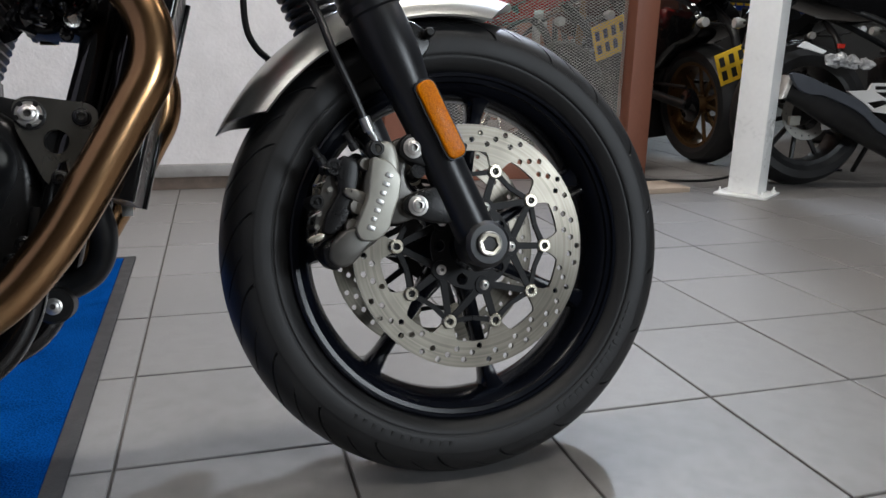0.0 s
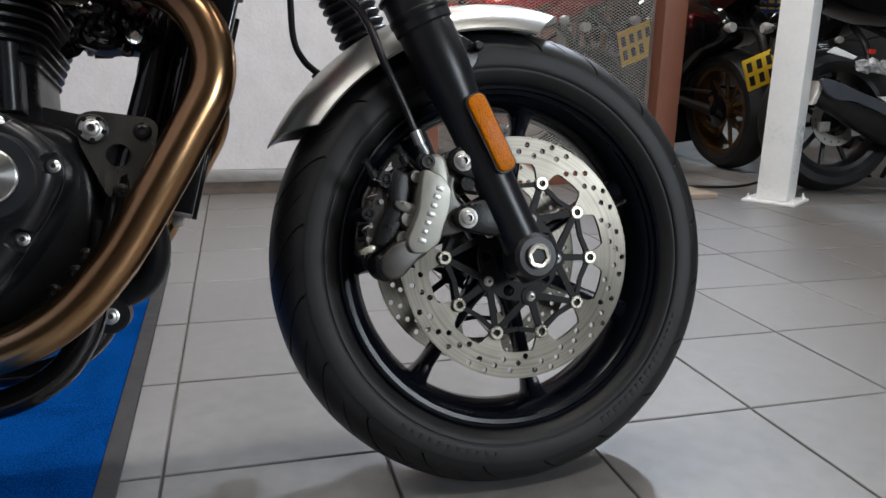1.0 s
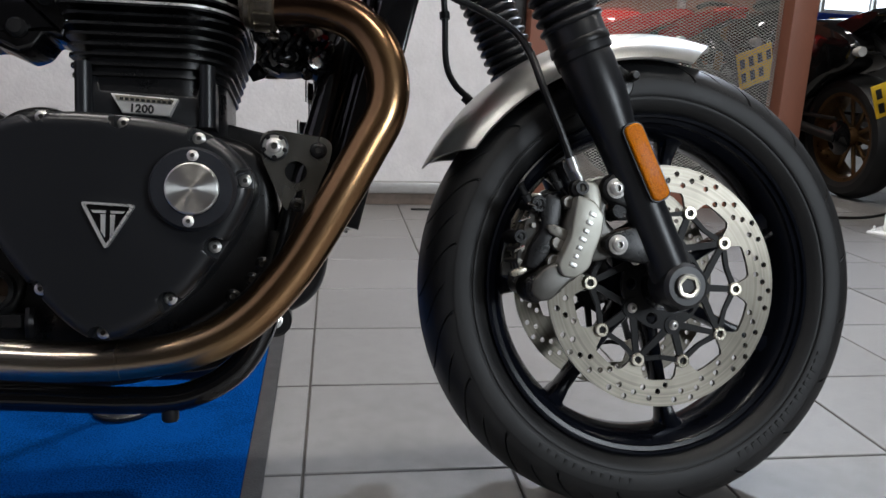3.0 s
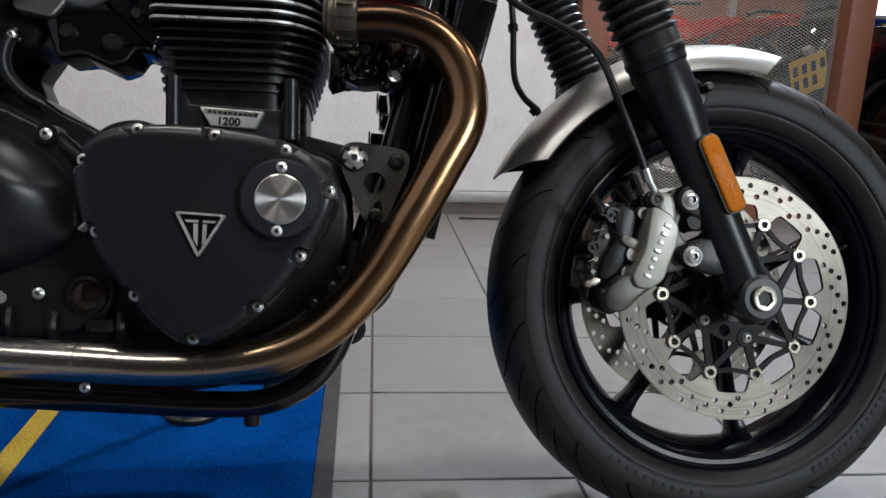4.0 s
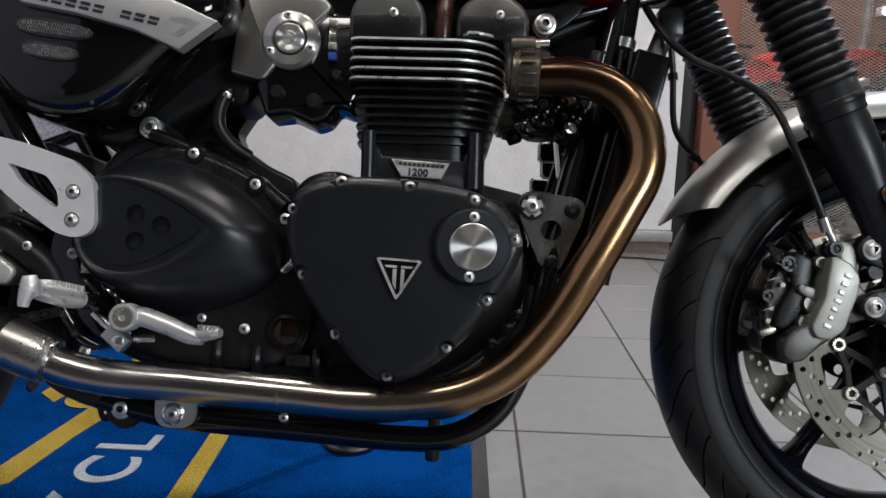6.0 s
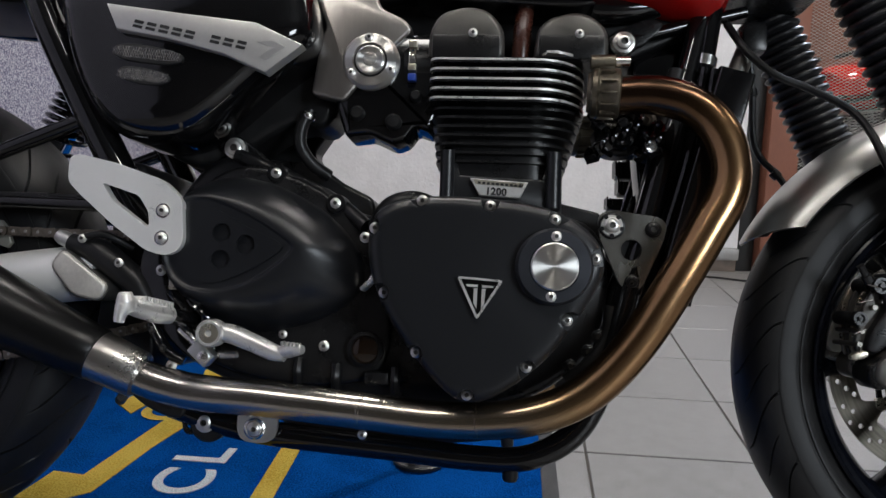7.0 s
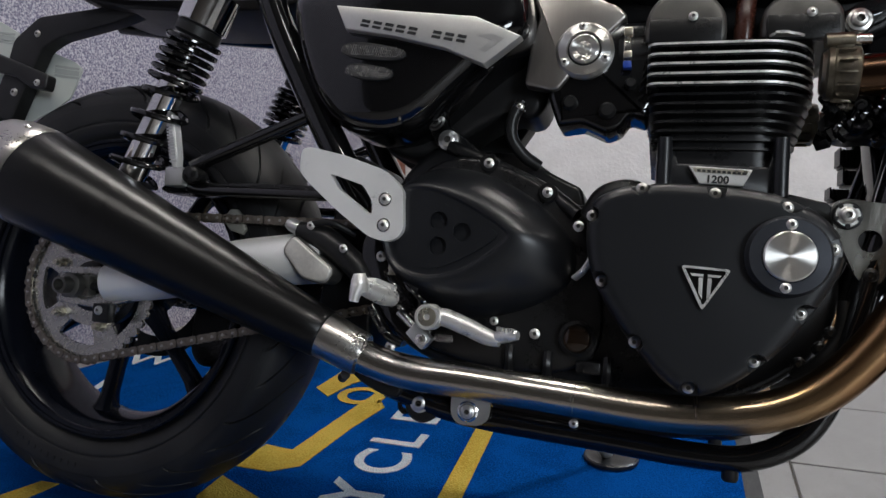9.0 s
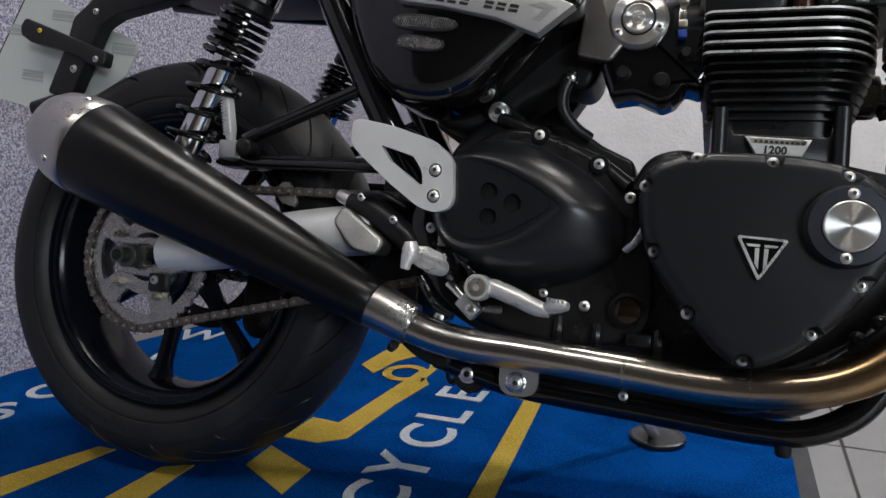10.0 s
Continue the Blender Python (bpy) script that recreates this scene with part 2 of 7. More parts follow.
def ground_steel():
    """Brake disc face: fine rings from grinding and pad wear."""
    m = bpy.data.materials.new("brake_disc_steel")
    m.use_nodes = True
    n, l = m.node_tree.nodes, m.node_tree.links
    b = n["Principled BSDF"]
    b.inputs["Metallic"].default_value = 1.0
    b.inputs["Anisotropic"].default_value = 0.75
    b.inputs["Anisotropic Rotation"].default_value = 0.25
    tg = n.new("ShaderNodeTangent")
    tg.direction_type, tg.axis = "RADIAL", "Y"
    l.new(tg.outputs[0], b.inputs["Tangent"])
    tc = n.new("ShaderNodeTexCoord")
    sub = n.new("ShaderNodeVectorMath")
    sub.operation = "SUBTRACT"
    sub.inputs[1].default_value = (1.4265, 0, 0.304)
    l.new(tc.outputs["Object"], sub.inputs[0])
    flat = n.new("ShaderNodeVectorMath")
    flat.operation = "MULTIPLY"
    flat.inputs[1].default_value = (1, 0, 1)
    l.new(sub.outputs[0], flat.inputs[0])
    ln = n.new("ShaderNodeVectorMath")
    ln.operation = "LENGTH"
    l.new(flat.outputs[0], ln.inputs[0])
    rings = n.new("ShaderNodeTexNoise")
    rings.noise_dimensions = "1D"
    rings.inputs["Scale"].default_value, rings.inputs["Detail"].default_value = 260, 3
    l.new(ln.outputs["Value"], rings.inputs["W"])
    cl = n.new("ShaderNodeTexNoise")
    cl.inputs["Scale"].default_value = 22
    l.new(tc.outputs["Object"], cl.inputs["Vector"])
    mu = n.new("ShaderNodeMath")
    mu.operation = "ADD"
    l.new(rings.outputs["Fac"], mu.inputs[0])
    l.new(cl.outputs["Fac"], mu.inputs[1])
    r = n.new("ShaderNodeValToRGB")
    r.color_ramp.elements[0].position, r.color_ramp.elements[1].position = 0.35, 0.65
    r.color_ramp.elements[0].color, r.color_ramp.elements[1].color = (0.135, 0.123, 0.102, 1), (0.215, 0.198, 0.166, 1)
    hf = n.new("ShaderNodeMath")
    hf.operation = "MULTIPLY"
    hf.inputs[1].default_value = 0.5
    l.new(mu.outputs[0], hf.inputs[0])
    l.new(hf.outputs[0], r.inputs[0])
    l.new(r.outputs[0], b.inputs["Base Color"])
    b.inputs["Roughness"].default_value = 0.34
    return m


def speckle():
    """Wall covering of short blue-grey and white flecks."""
    m = bpy.data.materials.new("speckled_wall_covering")
    m.use_nodes = True
    n, l = m.node_tree.nodes, m.node_tree.links
    b = n["Principled BSDF"]
    tc = n.new("ShaderNodeTexCoord")
    v = n.new("ShaderNodeTexNoise")
    v.inputs["Scale"].default_value, v.inputs["Detail"].default_value, v.inputs["Roughness"].default_value = 205, 2.5, 0.6
    l.new(tc.outputs["Object"], v.inputs["Vector"])
    r = n.new("ShaderNodeValToRGB")
    e = r.color_ramp.elements
    e[0].position, e[0].color = 0.38, (0.13, 0.128, 0.20, 1)
    e[1].position, e[1].color = 0.62, (0.54, 0.53, 0.59, 1)
    k = e.new(0.5)
    k.color = (0.30, 0.29, 0.37, 1)
    l.new(v.outputs["Fac"], r.inputs[0])
    l.new(r.outputs[0], b.inputs["Base Color"])
    b.inputs["Roughness"].default_value = 0.9
    bp = n.new("ShaderNodeBump")
    bp.inputs["Strength"].default_value, bp.inputs["Distance"].default_value = 0.5, 0.002
    l.new(v.outputs["Fac"], bp.inputs["Height"])
    l.new(bp.outputs[0], b.inputs["Normal"])
    return m


def carpet(name, base, hi):
    """Short pile: tuft relief and trodden streaks."""
    m = bpy.data.materials.new(name)
    m.use_nodes = True
    n, l = m.node_tree.nodes, m.node_tree.links
    b = n["Principled BSDF"]
    tc = n.new("ShaderNodeTexCoord")
    v = n.new("ShaderNodeTexVoronoi")
    v.inputs["Scale"].default_value = 300
    l.new(tc.outputs["Object"], v.inputs["Vector"])
    big = n.new("ShaderNodeTexNoise")
    big.inputs["Scale"].default_value, big.inputs["Detail"].default_value, big.inputs["Distortion"].default_value = 9, 6, 0.6
    l.new(tc.outputs["Object"], big.inputs["Vector"])
    ad = n.new("ShaderNodeMath")
    ad.operation = "MULTIPLY_ADD"
    ad.inputs[1].default_value = 0.65
    l.new(v.outputs["Distance"], ad.inputs[0])
    l.new(big.outputs["Fac"], ad.inputs[2])
    r = n.new("ShaderNodeValToRGB")
    r.color_ramp.elements[0].position, r.color_ramp.elements[1].position = 0.42, 1.02
    r.color_ramp.elements[0].color, r.color_ramp.elements[1].color = (*base, 1), (*hi, 1)
    l.new(ad.outputs[0], r.inputs[0])
    l.new(r.outputs[0], b.inputs["Base Color"])
    b.inputs["Roughness"].default_value = 0.95
    b.inputs["Specular IOR Level"].default_value = 0.0
    bp = n.new("ShaderNodeBump")
    bp.inputs["Strength"].default_value, bp.inputs["Distance"].default_value = 0.7, 0.002
    l.new(v.outputs["Distance"], bp.inputs["Height"])
    l.new(bp.outputs[0], b.inputs["Normal"])
    return m


def glow(name, colour, strength):
    m = bpy.data.materials.new(name)
    m.use_nodes = True
    b = m.node_tree.nodes["Principled BSDF"]
    b.inputs["Base Color"].default_value = (*colour, 1)
    b.inputs["Emission Color"].default_value = (*colour, 1)
    b.inputs["Emission Strength"].default_value = strength
    return m


M["disc_steel"] = ground_steel()
M["amber"], M["pipe"], M["spun"], M["speckle"] = lens_material(), heat_steel(), spun_alloy(), speckle()
M["mat_blue"] = carpet("blue_mat_pile", (0.0006, 0.019, 0.090), (0.002, 0.048, 0.205))
M["mat_yellow"] = carpet("yellow_mat_pile", (0.28, 0.19, 0.025), (0.42, 0.30, 0.06))
M["mat_white"] = carpet("white_mat_pile", (0.28, 0.32, 0.34), (0.44, 0.47, 0.48))
M["daylight"] = glow("daylight_glass", (0.82, 0.92, 1.0), 2.2)
M["tube_light"] = glow("light_diffuser", (1.0, 0.97, 0.92), 6.0)


# ---------- builders ----------
def lift(parent):
    """The nearest holder that leaves a piece at the third level at most."""
    while parent and parent.parent and parent.parent.parent:
        parent = parent.parent
    return parent


def link(name, bm, material, parent=None, label="", smooth=True, angle=35):
    bmesh.ops.remove_doubles(bm, verts=bm.verts, dist=1e-6)
    bmesh.ops.recalc_face_normals(bm, faces=bm.faces)
    me = bpy.data.meshes.new(name)
    bm.to_mesh(me)
    bm.free()
    me.materials.append(material)
    if smooth:
        me.shade_smooth()
        me.set_sharp_from_angle(angle=radians(angle))
    ob = new(name, me)
    if parent:
        ob.parent = lift(parent)
    if label:
        ob["label"] = label
    return ob


def part(name, bm, material, parent, label="", smooth=True, angle=35):
    return link(name, bm, M[material], parent, label, smooth, angle)


def shared(name, me, parent, m, label=""):
    """Another object on a mesh that exists already."""
    ob = new(name, me)
    ob.parent = lift(parent)
    ob.matrix_basis = m
    if label:
        ob["label"] = label
    return ob


def skin(bm, loops, closed=True, cap0=False, cap1=False):
    """Faces between successive rings of equal length."""
    rings = [[bm.verts.new(p) for p in lp] for lp in loops]
    n = len(rings[0])
    for a, b in zip(rings, rings[1:]):
        for i in range(n if closed else n - 1):
            j = (i + 1) % n
            bm.faces.new((a[i], a[j], b[j], b[i]))
    if cap0:
        bm.faces.new(rings[0][::-1])
    if cap1:
        bm.faces.new(rings[-1])
    return rings


def frame_of(axis):
    w = Vector(axis).normalized()
    u = w.orthogonal().normalized()
    return u, w.cross(u), w


def lathe(bm, origin, axis, profile, seg=32, caps=(True, True), close=False):
    """Turned solid: profile of (radius, height along the axis)."""
    o = Vector(origin)
    u, v, w = frame_of(axis)
    loops = []
    for r, h in profile:
        loops.append([o + w * h + (u * math.cos(2 * math.pi * i / seg) + v * math.sin(2 * math.pi * i / seg)) * max(r, 1e-5) for i in range(seg)])
    if close:
        loops.append(loops[0])
        skin(bm, loops)
    else:
        skin(bm, loops, True, *caps)
    return bm


def spline(points, per=8):
    """Catmull-Rom through the points."""
    p = [Vector(q) for q in points]
    p = [p[0] * 2 - p[1]] + p + [p[-1] * 2 - p[-2]]
    out = []
    for a, b, c, d in zip(p, p[1:], p[2:], p[3:]):
        for k in range(per):
            t = k / per
            out.append(0.5 * ((2 * b) + (c - a) * t + (2 * a - 5 * b + 4 * c - d) * t * t + (3 * b - a - 3 * c + d) * t ** 3))
    out.append(p[-2])
    return out


def tube(bm, points, radius, seg=16, per=8, caps=True, smooth=True, flat=1.0):
    """Round bar along a path; radius may be a number or one number a point."""
    path = spline(points, per) if smooth and len(points) > 2 else [Vector(q) for q in points]
    n = len(path)
    if isinstance(radius, (int, float)):
        radii = [radius] * n
    else:
        radii = [float(x) for x in np.interp(np.linspace(0, len(radius) - 1, n), range(len(radius)), radius)]
    loops = []
    u = None
    for i, q in enumerate(path):
        w = (path[min(i + 1, n - 1)] - path[max(i - 1, 0)]).normalized()
        u = w.orthogonal().normalized() if u is None else (u - w * u.dot(w)).normalized()
        v = w.cross(u)
        loops.append([q + (u * math.cos(2 * math.pi * k / seg) + v * math.sin(2 * math.pi * k / seg) * flat) * radii[i] for k in range(seg)])
    skin(bm, loops, True, caps, caps)
    return bm


def rounded(points, times=2):
    """Corner cutting of a closed outline."""
    p = [Vector((*q, 0)).to_2d() for q in points]
    for _ in range(times):
        q = []
        for a, b in zip(p, p[1:] + p[:1]):
            q += [a * 0.75 + b * 0.25, a * 0.25 + b * 0.75]
        p = q
    return [(q.x, q.y) for q in p]


def eased(points, r, steps=4):
    """Outline with its corners rounded by a small length r, its sides left straight."""
    out = []
    n = len(points)
    for i in range(n):
        p = Vector(points[i])
        a = (Vector(points[i - 1]) - p)
        b = (Vector(points[(i + 1) % n]) - p)
        pa, pb = p + a.normalized() * min(r, a.length * 0.45), p + b.normalized() * min(r, b.length * 0.45)
        for k in range(steps + 1):
            t = k / steps
            q = pa * (1 - t) ** 2 + p * 2 * t * (1 - t) + pb * t * t
            out.append((q.x, q.y))
    return out


def shrink(outline, d):
    """Outline moved inwards by d."""
    n = len(outline)
    area = sum(outline[i][0] * outline[(i + 1) % n][1] - outline[(i + 1) % n][0] * outline[i][1] for i in range(n))
    s = 1 if area > 0 else -1
    out = []
    for i in range(n):
        a, b = Vector(outline[i - 1]), Vector(outline[(i + 1) % n])
        t = (b - a)
        t = t.normalized() if t.length > 1e-9 else Vector((1, 0))
        out.append((outline[i][0] - s * t.y * d, outline[i][1] + s * t.x * d))
    return out


def slab(bm, outline, y0, y1, edge=0.0, back=0.0):
    """Solid with an outline in (x, z), from the far face y1 to the near face y0; edge: rounding of the near rim."""
    loops = []
    if back:
        loops.append([(x, y1, z) for x, z in shrink(outline, back)])
        loops.append([(x, y1 - back, z) for x, z in outline])
    else:
        loops.append([(x, y1, z) for x, z in outline])
    if edge:
        for k in (0, 30, 60, 90):
            a = radians(k)
            loops.append([(x, y0 + edge * (1 - math.sin(a)), z) for x, z in shrink(outline, edge * (1 - math.cos(a)))])
    else:
        loops.append([(x, y0, z) for x, z in outline])
    skin(bm, loops, True, True, True)
    return bm


def dome(bm, outline, y1, steps):
    """Bulged cover: rings of (y, inset) from the rim to the crown."""
    loops = [[(x, y1, z) for x, z in outline]]
    cx = sum(x for x, z in outline) / len(outline)
    cz = sum(z for x, z in outline) / len(outline)
    mean = sum(math.hypot(x - cx, z - cz) for x, z in outline) / len(outline)
    for y, d in steps:
        base = shrink(outline, min(d, 0.010))
        f = 1 - max(0.0, d - 0.010) / mean
        loops.append([(cx + (x - cx) * f, y, cz + (z - cz) * f) for x, z in base])
    skin(bm, loops, True, True, True)
    return bm


def pierced(bm, outline, holes, y0, y1):
    """Plate with holes through it, outline and holes in (x, z)."""
    edges = []
    for ring in [outline] + list(holes):
        vs = [bm.verts.new((x, y0, z)) for x, z in ring]
        edges += [bm.edges.new((vs[i - 1], vs[i])) for i in range(len(vs))]
    got = bmesh.ops.triangle_fill(bm, use_beauty=True, use_dissolve=False, edges=edges)
    faces = [g for g in got["geom"] if isinstance(g, bmesh.types.BMFace)]
    ext = bmesh.ops.extrude_face_region(bm, geom=faces)
    vs = [g for g in ext["geom"] if isinstance(g, bmesh.types.BMVert)]
    bmesh.ops.translate(bm, verts=vs, vec=(0, y1 - y0, 0))
    return bm


def ring2(cx, cz, r, seg=10, a0=0.0):
    return [(cx + r * math.cos(a0 + 2 * math.pi * i / seg), cz + r * math.sin(a0 + 2 * math.pi * i / seg)) for i in range(seg)]


def block(bm, x0, x1, y0, y1, z0, z1, bevel=0.0, m=None):
    got = bmesh.ops.create_cube(bm, size=1, matrix=Matrix.Translation(((x0 + x1) / 2, (y0 + y1) / 2, (z0 + z1) / 2)) @ Matrix.Diagonal((x1 - x0, y1 - y0, z1 - z0, 1)))
    if bevel:
        es = list({e for v in got["verts"] for e in v.link_edges})
        got = bmesh.ops.bevel(bm, geom=es, offset=bevel, segments=2, affect="EDGES", profile=0.6)
    if m is not None:
        bmesh.ops.transform(bm, matrix=m, verts=got["verts"])
    return bm


def bolt_mesh(name, r, material, flange=1.0, h=None):
    """Socket button head facing -y, its recess six-sided and coloured darker for the shade inside."""
    h = h or r * 0.75
    bm = bmesh.new()
    if flange > 1:
        lathe(bm, (0, 0, 0), (0, -1, 0), [(r * flange, 0), (r * flange, h * 0.22), (r, h * 0.36)], 20, (True, False))
    lathe(bm, (0, 0, 0), (0, -1, 0), [(r, 0), (r, h * 0.5), (r * 0.93, h * 0.78), (r * 0.74, h * 0.96), (r * 0.46, h)], 20, (False, False))
    plain = len(bm.faces)
    # the recess takes the darker steel that stands in for its shade
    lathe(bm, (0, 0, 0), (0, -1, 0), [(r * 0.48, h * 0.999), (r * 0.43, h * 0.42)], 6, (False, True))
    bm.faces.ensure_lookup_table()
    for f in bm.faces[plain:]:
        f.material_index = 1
    bmesh.ops.recalc_face_normals(bm, faces=bm.faces)
    me = bpy.data.meshes.new(name)
    bm.to_mesh(me)
    bm.free()
    me.materials.append(M[material])
    me.materials.append(M["socket_shade"])
    me.shade_smooth()
    me.set_sharp_from_angle(angle=radians(35))
    return me


BOLT_S = bolt_mesh("bolt_small", 0.0045, "bolt_steel", 1.2)
BOLT_M = bolt_mesh("bolt_medium", 0.0053, "bolt_steel", 1.2)
BOLT_L = bolt_mesh("bolt_large", 0.0085, "bolt_steel", 1.4)
BOLT_DARK = bolt_mesh("bolt_dark", 0.0065, "satin_black", 1.25)


def bolt(parent, x, y, z, me=None, name="bolt", rx=0, rz=0):
    return shared(name, me or BOLT_S, parent, pose(x, y, z, rx, 0, rz))


# ---------- structure ----------
def tube_on(name, parent, points, r, material, label="", per=8, seg=14, flat=1.0, smooth=True):
    return part(name, tube(bmesh.new(), points, r, seg, per, True, smooth, flat), material, parent, label)


def box_on(name, parent, x0, x1, y0, y1, z0, z1, material, bevel=0.0, label="", m=None):
    return part(name, block(bmesh.new(), x0, x1, y0, y1, z0, z1, bevel, m), material, parent, label)


TILE, TURNED = 0.3017, radians(-2.2)
TU, TV = Vector((math.cos(TURNED), math.sin(TURNED), 0)), Vector((-math.sin(TURNED), math.cos(TURNED), 0))
TO = Vector((0.978, 0.137, 0))

floor = tagged(box_on("floor", None, -4.5, 9.5, -4.5, 8.0, -0.12, -0.004, "grout"), "grey ceramic tile floor with dark grout joints", "floor", kind="structure")

# walls that close the place
for wname, a in (("wall_south", (-4.6, 9.6, -4.6, -4.5)), ("wall_east", (9.5, 9.6, -4.5, 8.0)), ("wall_west", (-4.6, -4.5, -4.5, 8.0))):
    tagged(box_on(wname, None, a[0], a[1], a[2], a[3], -0.1, 3.6, "room_wall"), "plain painted showroom wall", "wall", kind="structure")
tagged(box_on("wall_north", None, -4.6, 9.6, 8.0, 8.1, -0.1, 3.6, "dark_wall"), "dark far showroom wall", "wall", kind="structure")
tagged(box_on("ceiling", None, -4.6, 9.6, -4.6, 8.1, 3.5, 3.6, "ceiling"), "plain grey showroom ceiling", "ceiling", kind="structure")
for lx, ly, watts in LAMPS:
    fitting = tagged(box_on("light_fitting", None, lx - 0.64, lx + 0.64, ly - 0.18, ly + 0.18, 3.445, 3.5, "white_paint", 0.006), "white rectangular ceiling light fitting", "light", "ceiling lights")
    box_on("diffuser", fitting, lx - 0.6, lx + 0.6, ly - 0.14, ly + 0.14, 3.438, 3.444, "tube_light", 0.0, "bright diffuser")
spot_body = tagged(part("spotlight_fitting", lathe(bmesh.new(), KEY + Vector((0, 0, 0.10)), (0, 0, -1), [(0.05, 0.0), (0.075, 0.01), (0.105, 0.07), (0.11, 0.085), (0.10, 0.088), (0.07, 0.03), (0.02, 0.02)], 28), "white_paint", None), "round white ceiling spotlight", "light")

# roughcast wall behind the machine, with its sill and skirting
wall_back = tagged(box_on("wall_back", None, -0.40, 1.80, 2.245, 2.36, 0.10, 3.5, "plaster"), "white roughcast plaster wall", "wall", kind="structure")
tagged(box_on("trim", None, -0.40, 1.80, 2.215, 2.36, 0.052, 0.099, "grey_sill", 0.006), "grey metal sill under the plaster wall", "sill", kind="structure")
tagged(box_on("baseboard", None, -0.40, 1.80, 2.25, 2.36, 0.0, 0.051, "skirting"), "brown skirting under the sill", "skirting", kind="structure")

# speckled partition
bm = bmesh.new()
a, b = Vector((-0.975, -2.75)), Vector((-0.39, 2.34))
nrm = Vector((-(b - a).y, (b - a).x)).normalized() * 0.08
foot = [a, b, b + nrm, a + nrm]
skin(bm, [[(p.x, p.y, z) for p in foot] for z in (0.0, 3.5)], True, True, True)
wall_left = tagged(link("wall_partition", bm, M["speckle"], None, "", False), "partition wall covered in blue-grey and white speckle", "wall", kind="structure")

tagged(box_on("trim_corner", None, -0.385, -0.30, 2.17, 2.214, 0.0, 3.5, "brown", 0.003), "brown timber corner trim between the walls", "trim", kind="structure")

# timber enclosure with expanded metal
cage = tagged(new("mesh_enclosure"), "brown timber enclosure with expanded metal mesh infill", "enclosure")
cage.location = (1.8, 2.24, 0)


def cage_box(name, x0, x1, y0, y1, z0, z1, material, bevel=0.004):
    return box_on(name, cage, x0 - 1.8, x1 - 1.8, y0 - 2.24, y1 - 2.24, z0, z1, material, bevel)


# black strip added in place of the shade in the gap beside the wall
cage_box("gap_shade", 1.802, 1.872, 2.27, 2.32, 0, 3.5, "plate_black")
cage_box("post", 1.875, 1.992, 2.20, 2.32, 0, 3.5, "brown")
cage_box("post", 3.034, 3.150, 2.20, 2.31, 0, 3.5, "brown")
cage_box("bottom_rail", 1.994, 3.032, 2.225, 2.30, 0.0, 0.10, "brown")
verts, faces = [], []
px, pz, half = 0.0240, 0.0064, 0.00105
for row in range(int(1.75 / pz)):
    z0 = 0.10 + row * pz
    for k in range(int(1.036 / (px / 2))):
        xa, xb = 0.194 + k * px / 2, 0.194 + (k + 1) * px / 2
        up = (k + row) % 2
        za, zb = z0 + (pz if up else 0), z0 + (0 if up else pz)
        i = len(verts)
        verts += [(xa, 0.022, za - half), (xb, 0.022, zb - half), (xb, 0.024, zb + half), (xa, 0.024, za + half), (xa, 0.027, za), (xb, 0.027, zb)]
        faces += [(i, i + 1, i + 2, i + 3), (i + 3, i + 2, i + 5, i + 4), (i + 4, i + 5, i + 1, i)]
me = bpy.data.meshes.new("mesh_infill")
me.from_pydata(verts, [], faces)
me.materials.append(M["mesh"])
infill = new("mesh_infill", me)
infill.parent = cage
tagged(infill, "expanded metal with diamond openings", kind="stuff")
tagged(box_on("wall_enclosure", None, 0.02, 4.70, 5.2, 5.3, 0, 3.5, "brown"), "brown rear wall of the enclosure", "wall", kind="structure")

wl_ = tagged(box_on("wall_light", None, 4.15, 4.75, 5.12, 5.198, 1.355, 1.42, "white_paint", 0.004), "bright strip light on the brown wall", "light")
box_on("diffuser", wl_, 4.17, 4.73, 5.105, 5.119, 1.36, 1.415, "tube_light")
tagged(part("steel_pipe", lathe(bmesh.new(), (3.02, 3.20, 0), (0, 0, 1), [(0.024, 0.0), (0.024, 3.5)], 20), "alloy", None), "plain grey steel pipe behind the mesh", "pipe")

# white square post on its plate
post = tagged(new("steel_post"), "white painted square steel post on a floor plate", "post")
post.matrix_world = pose(3.310, 1.690, 0, 0, 0, 33)
box_on("shaft", post, -0.062, 0.062, -0.062, 0.062, 0.01, 3.5, "white_paint", 0.006)
box_on("foot_plate", post, -0.105, 0.105, -0.105, 0.105, 0.0, 0.0098, "white_paint", 0.003)
for sx, sy in ((-0.085, 0.085), (0.085, -0.085), (-0.085, -0.085), (0.085, 0.085)):
    part("anchor_bolt", lathe(bmesh.new(), (sx, sy, 0.0095), (0, 0, 1), [(0.009, 0), (0.009, 0.008), (0.004, 0.009), (0.004, 0.022)], 8), "white_paint", post)
plank = tagged(box_on("floor_board", None, -0.16, 0.16, -0.09, 0.09, 0, 0.022, "board", 0.002), "flat brown wooden board lying on the tiles", "board")
plank.matrix_world = pose(2.93, 1.86, 0, 0, 0, 4)
cable = tagged(part("floor_cable", tube(bmesh.new(), [(3.0, 2.1, 0.006), (3.35, 2.0, 0.006), (3.8, 2.2, 0.006), (4.3, 2.15, 0.006)], 0.006, 8), "plastic", None), "black cable lying across the tiles", "cable")
tagged(part("floor_cable", tube(bmesh.new(), [(1.4, 2.12, 0.005), (1.65, 2.1, 0.005), (1.85, 2.02, 0.005), (2.05, 2.1, 0.005)], 0.004, 8), "plastic", None), "thin black cable lying along the wall", "cable")

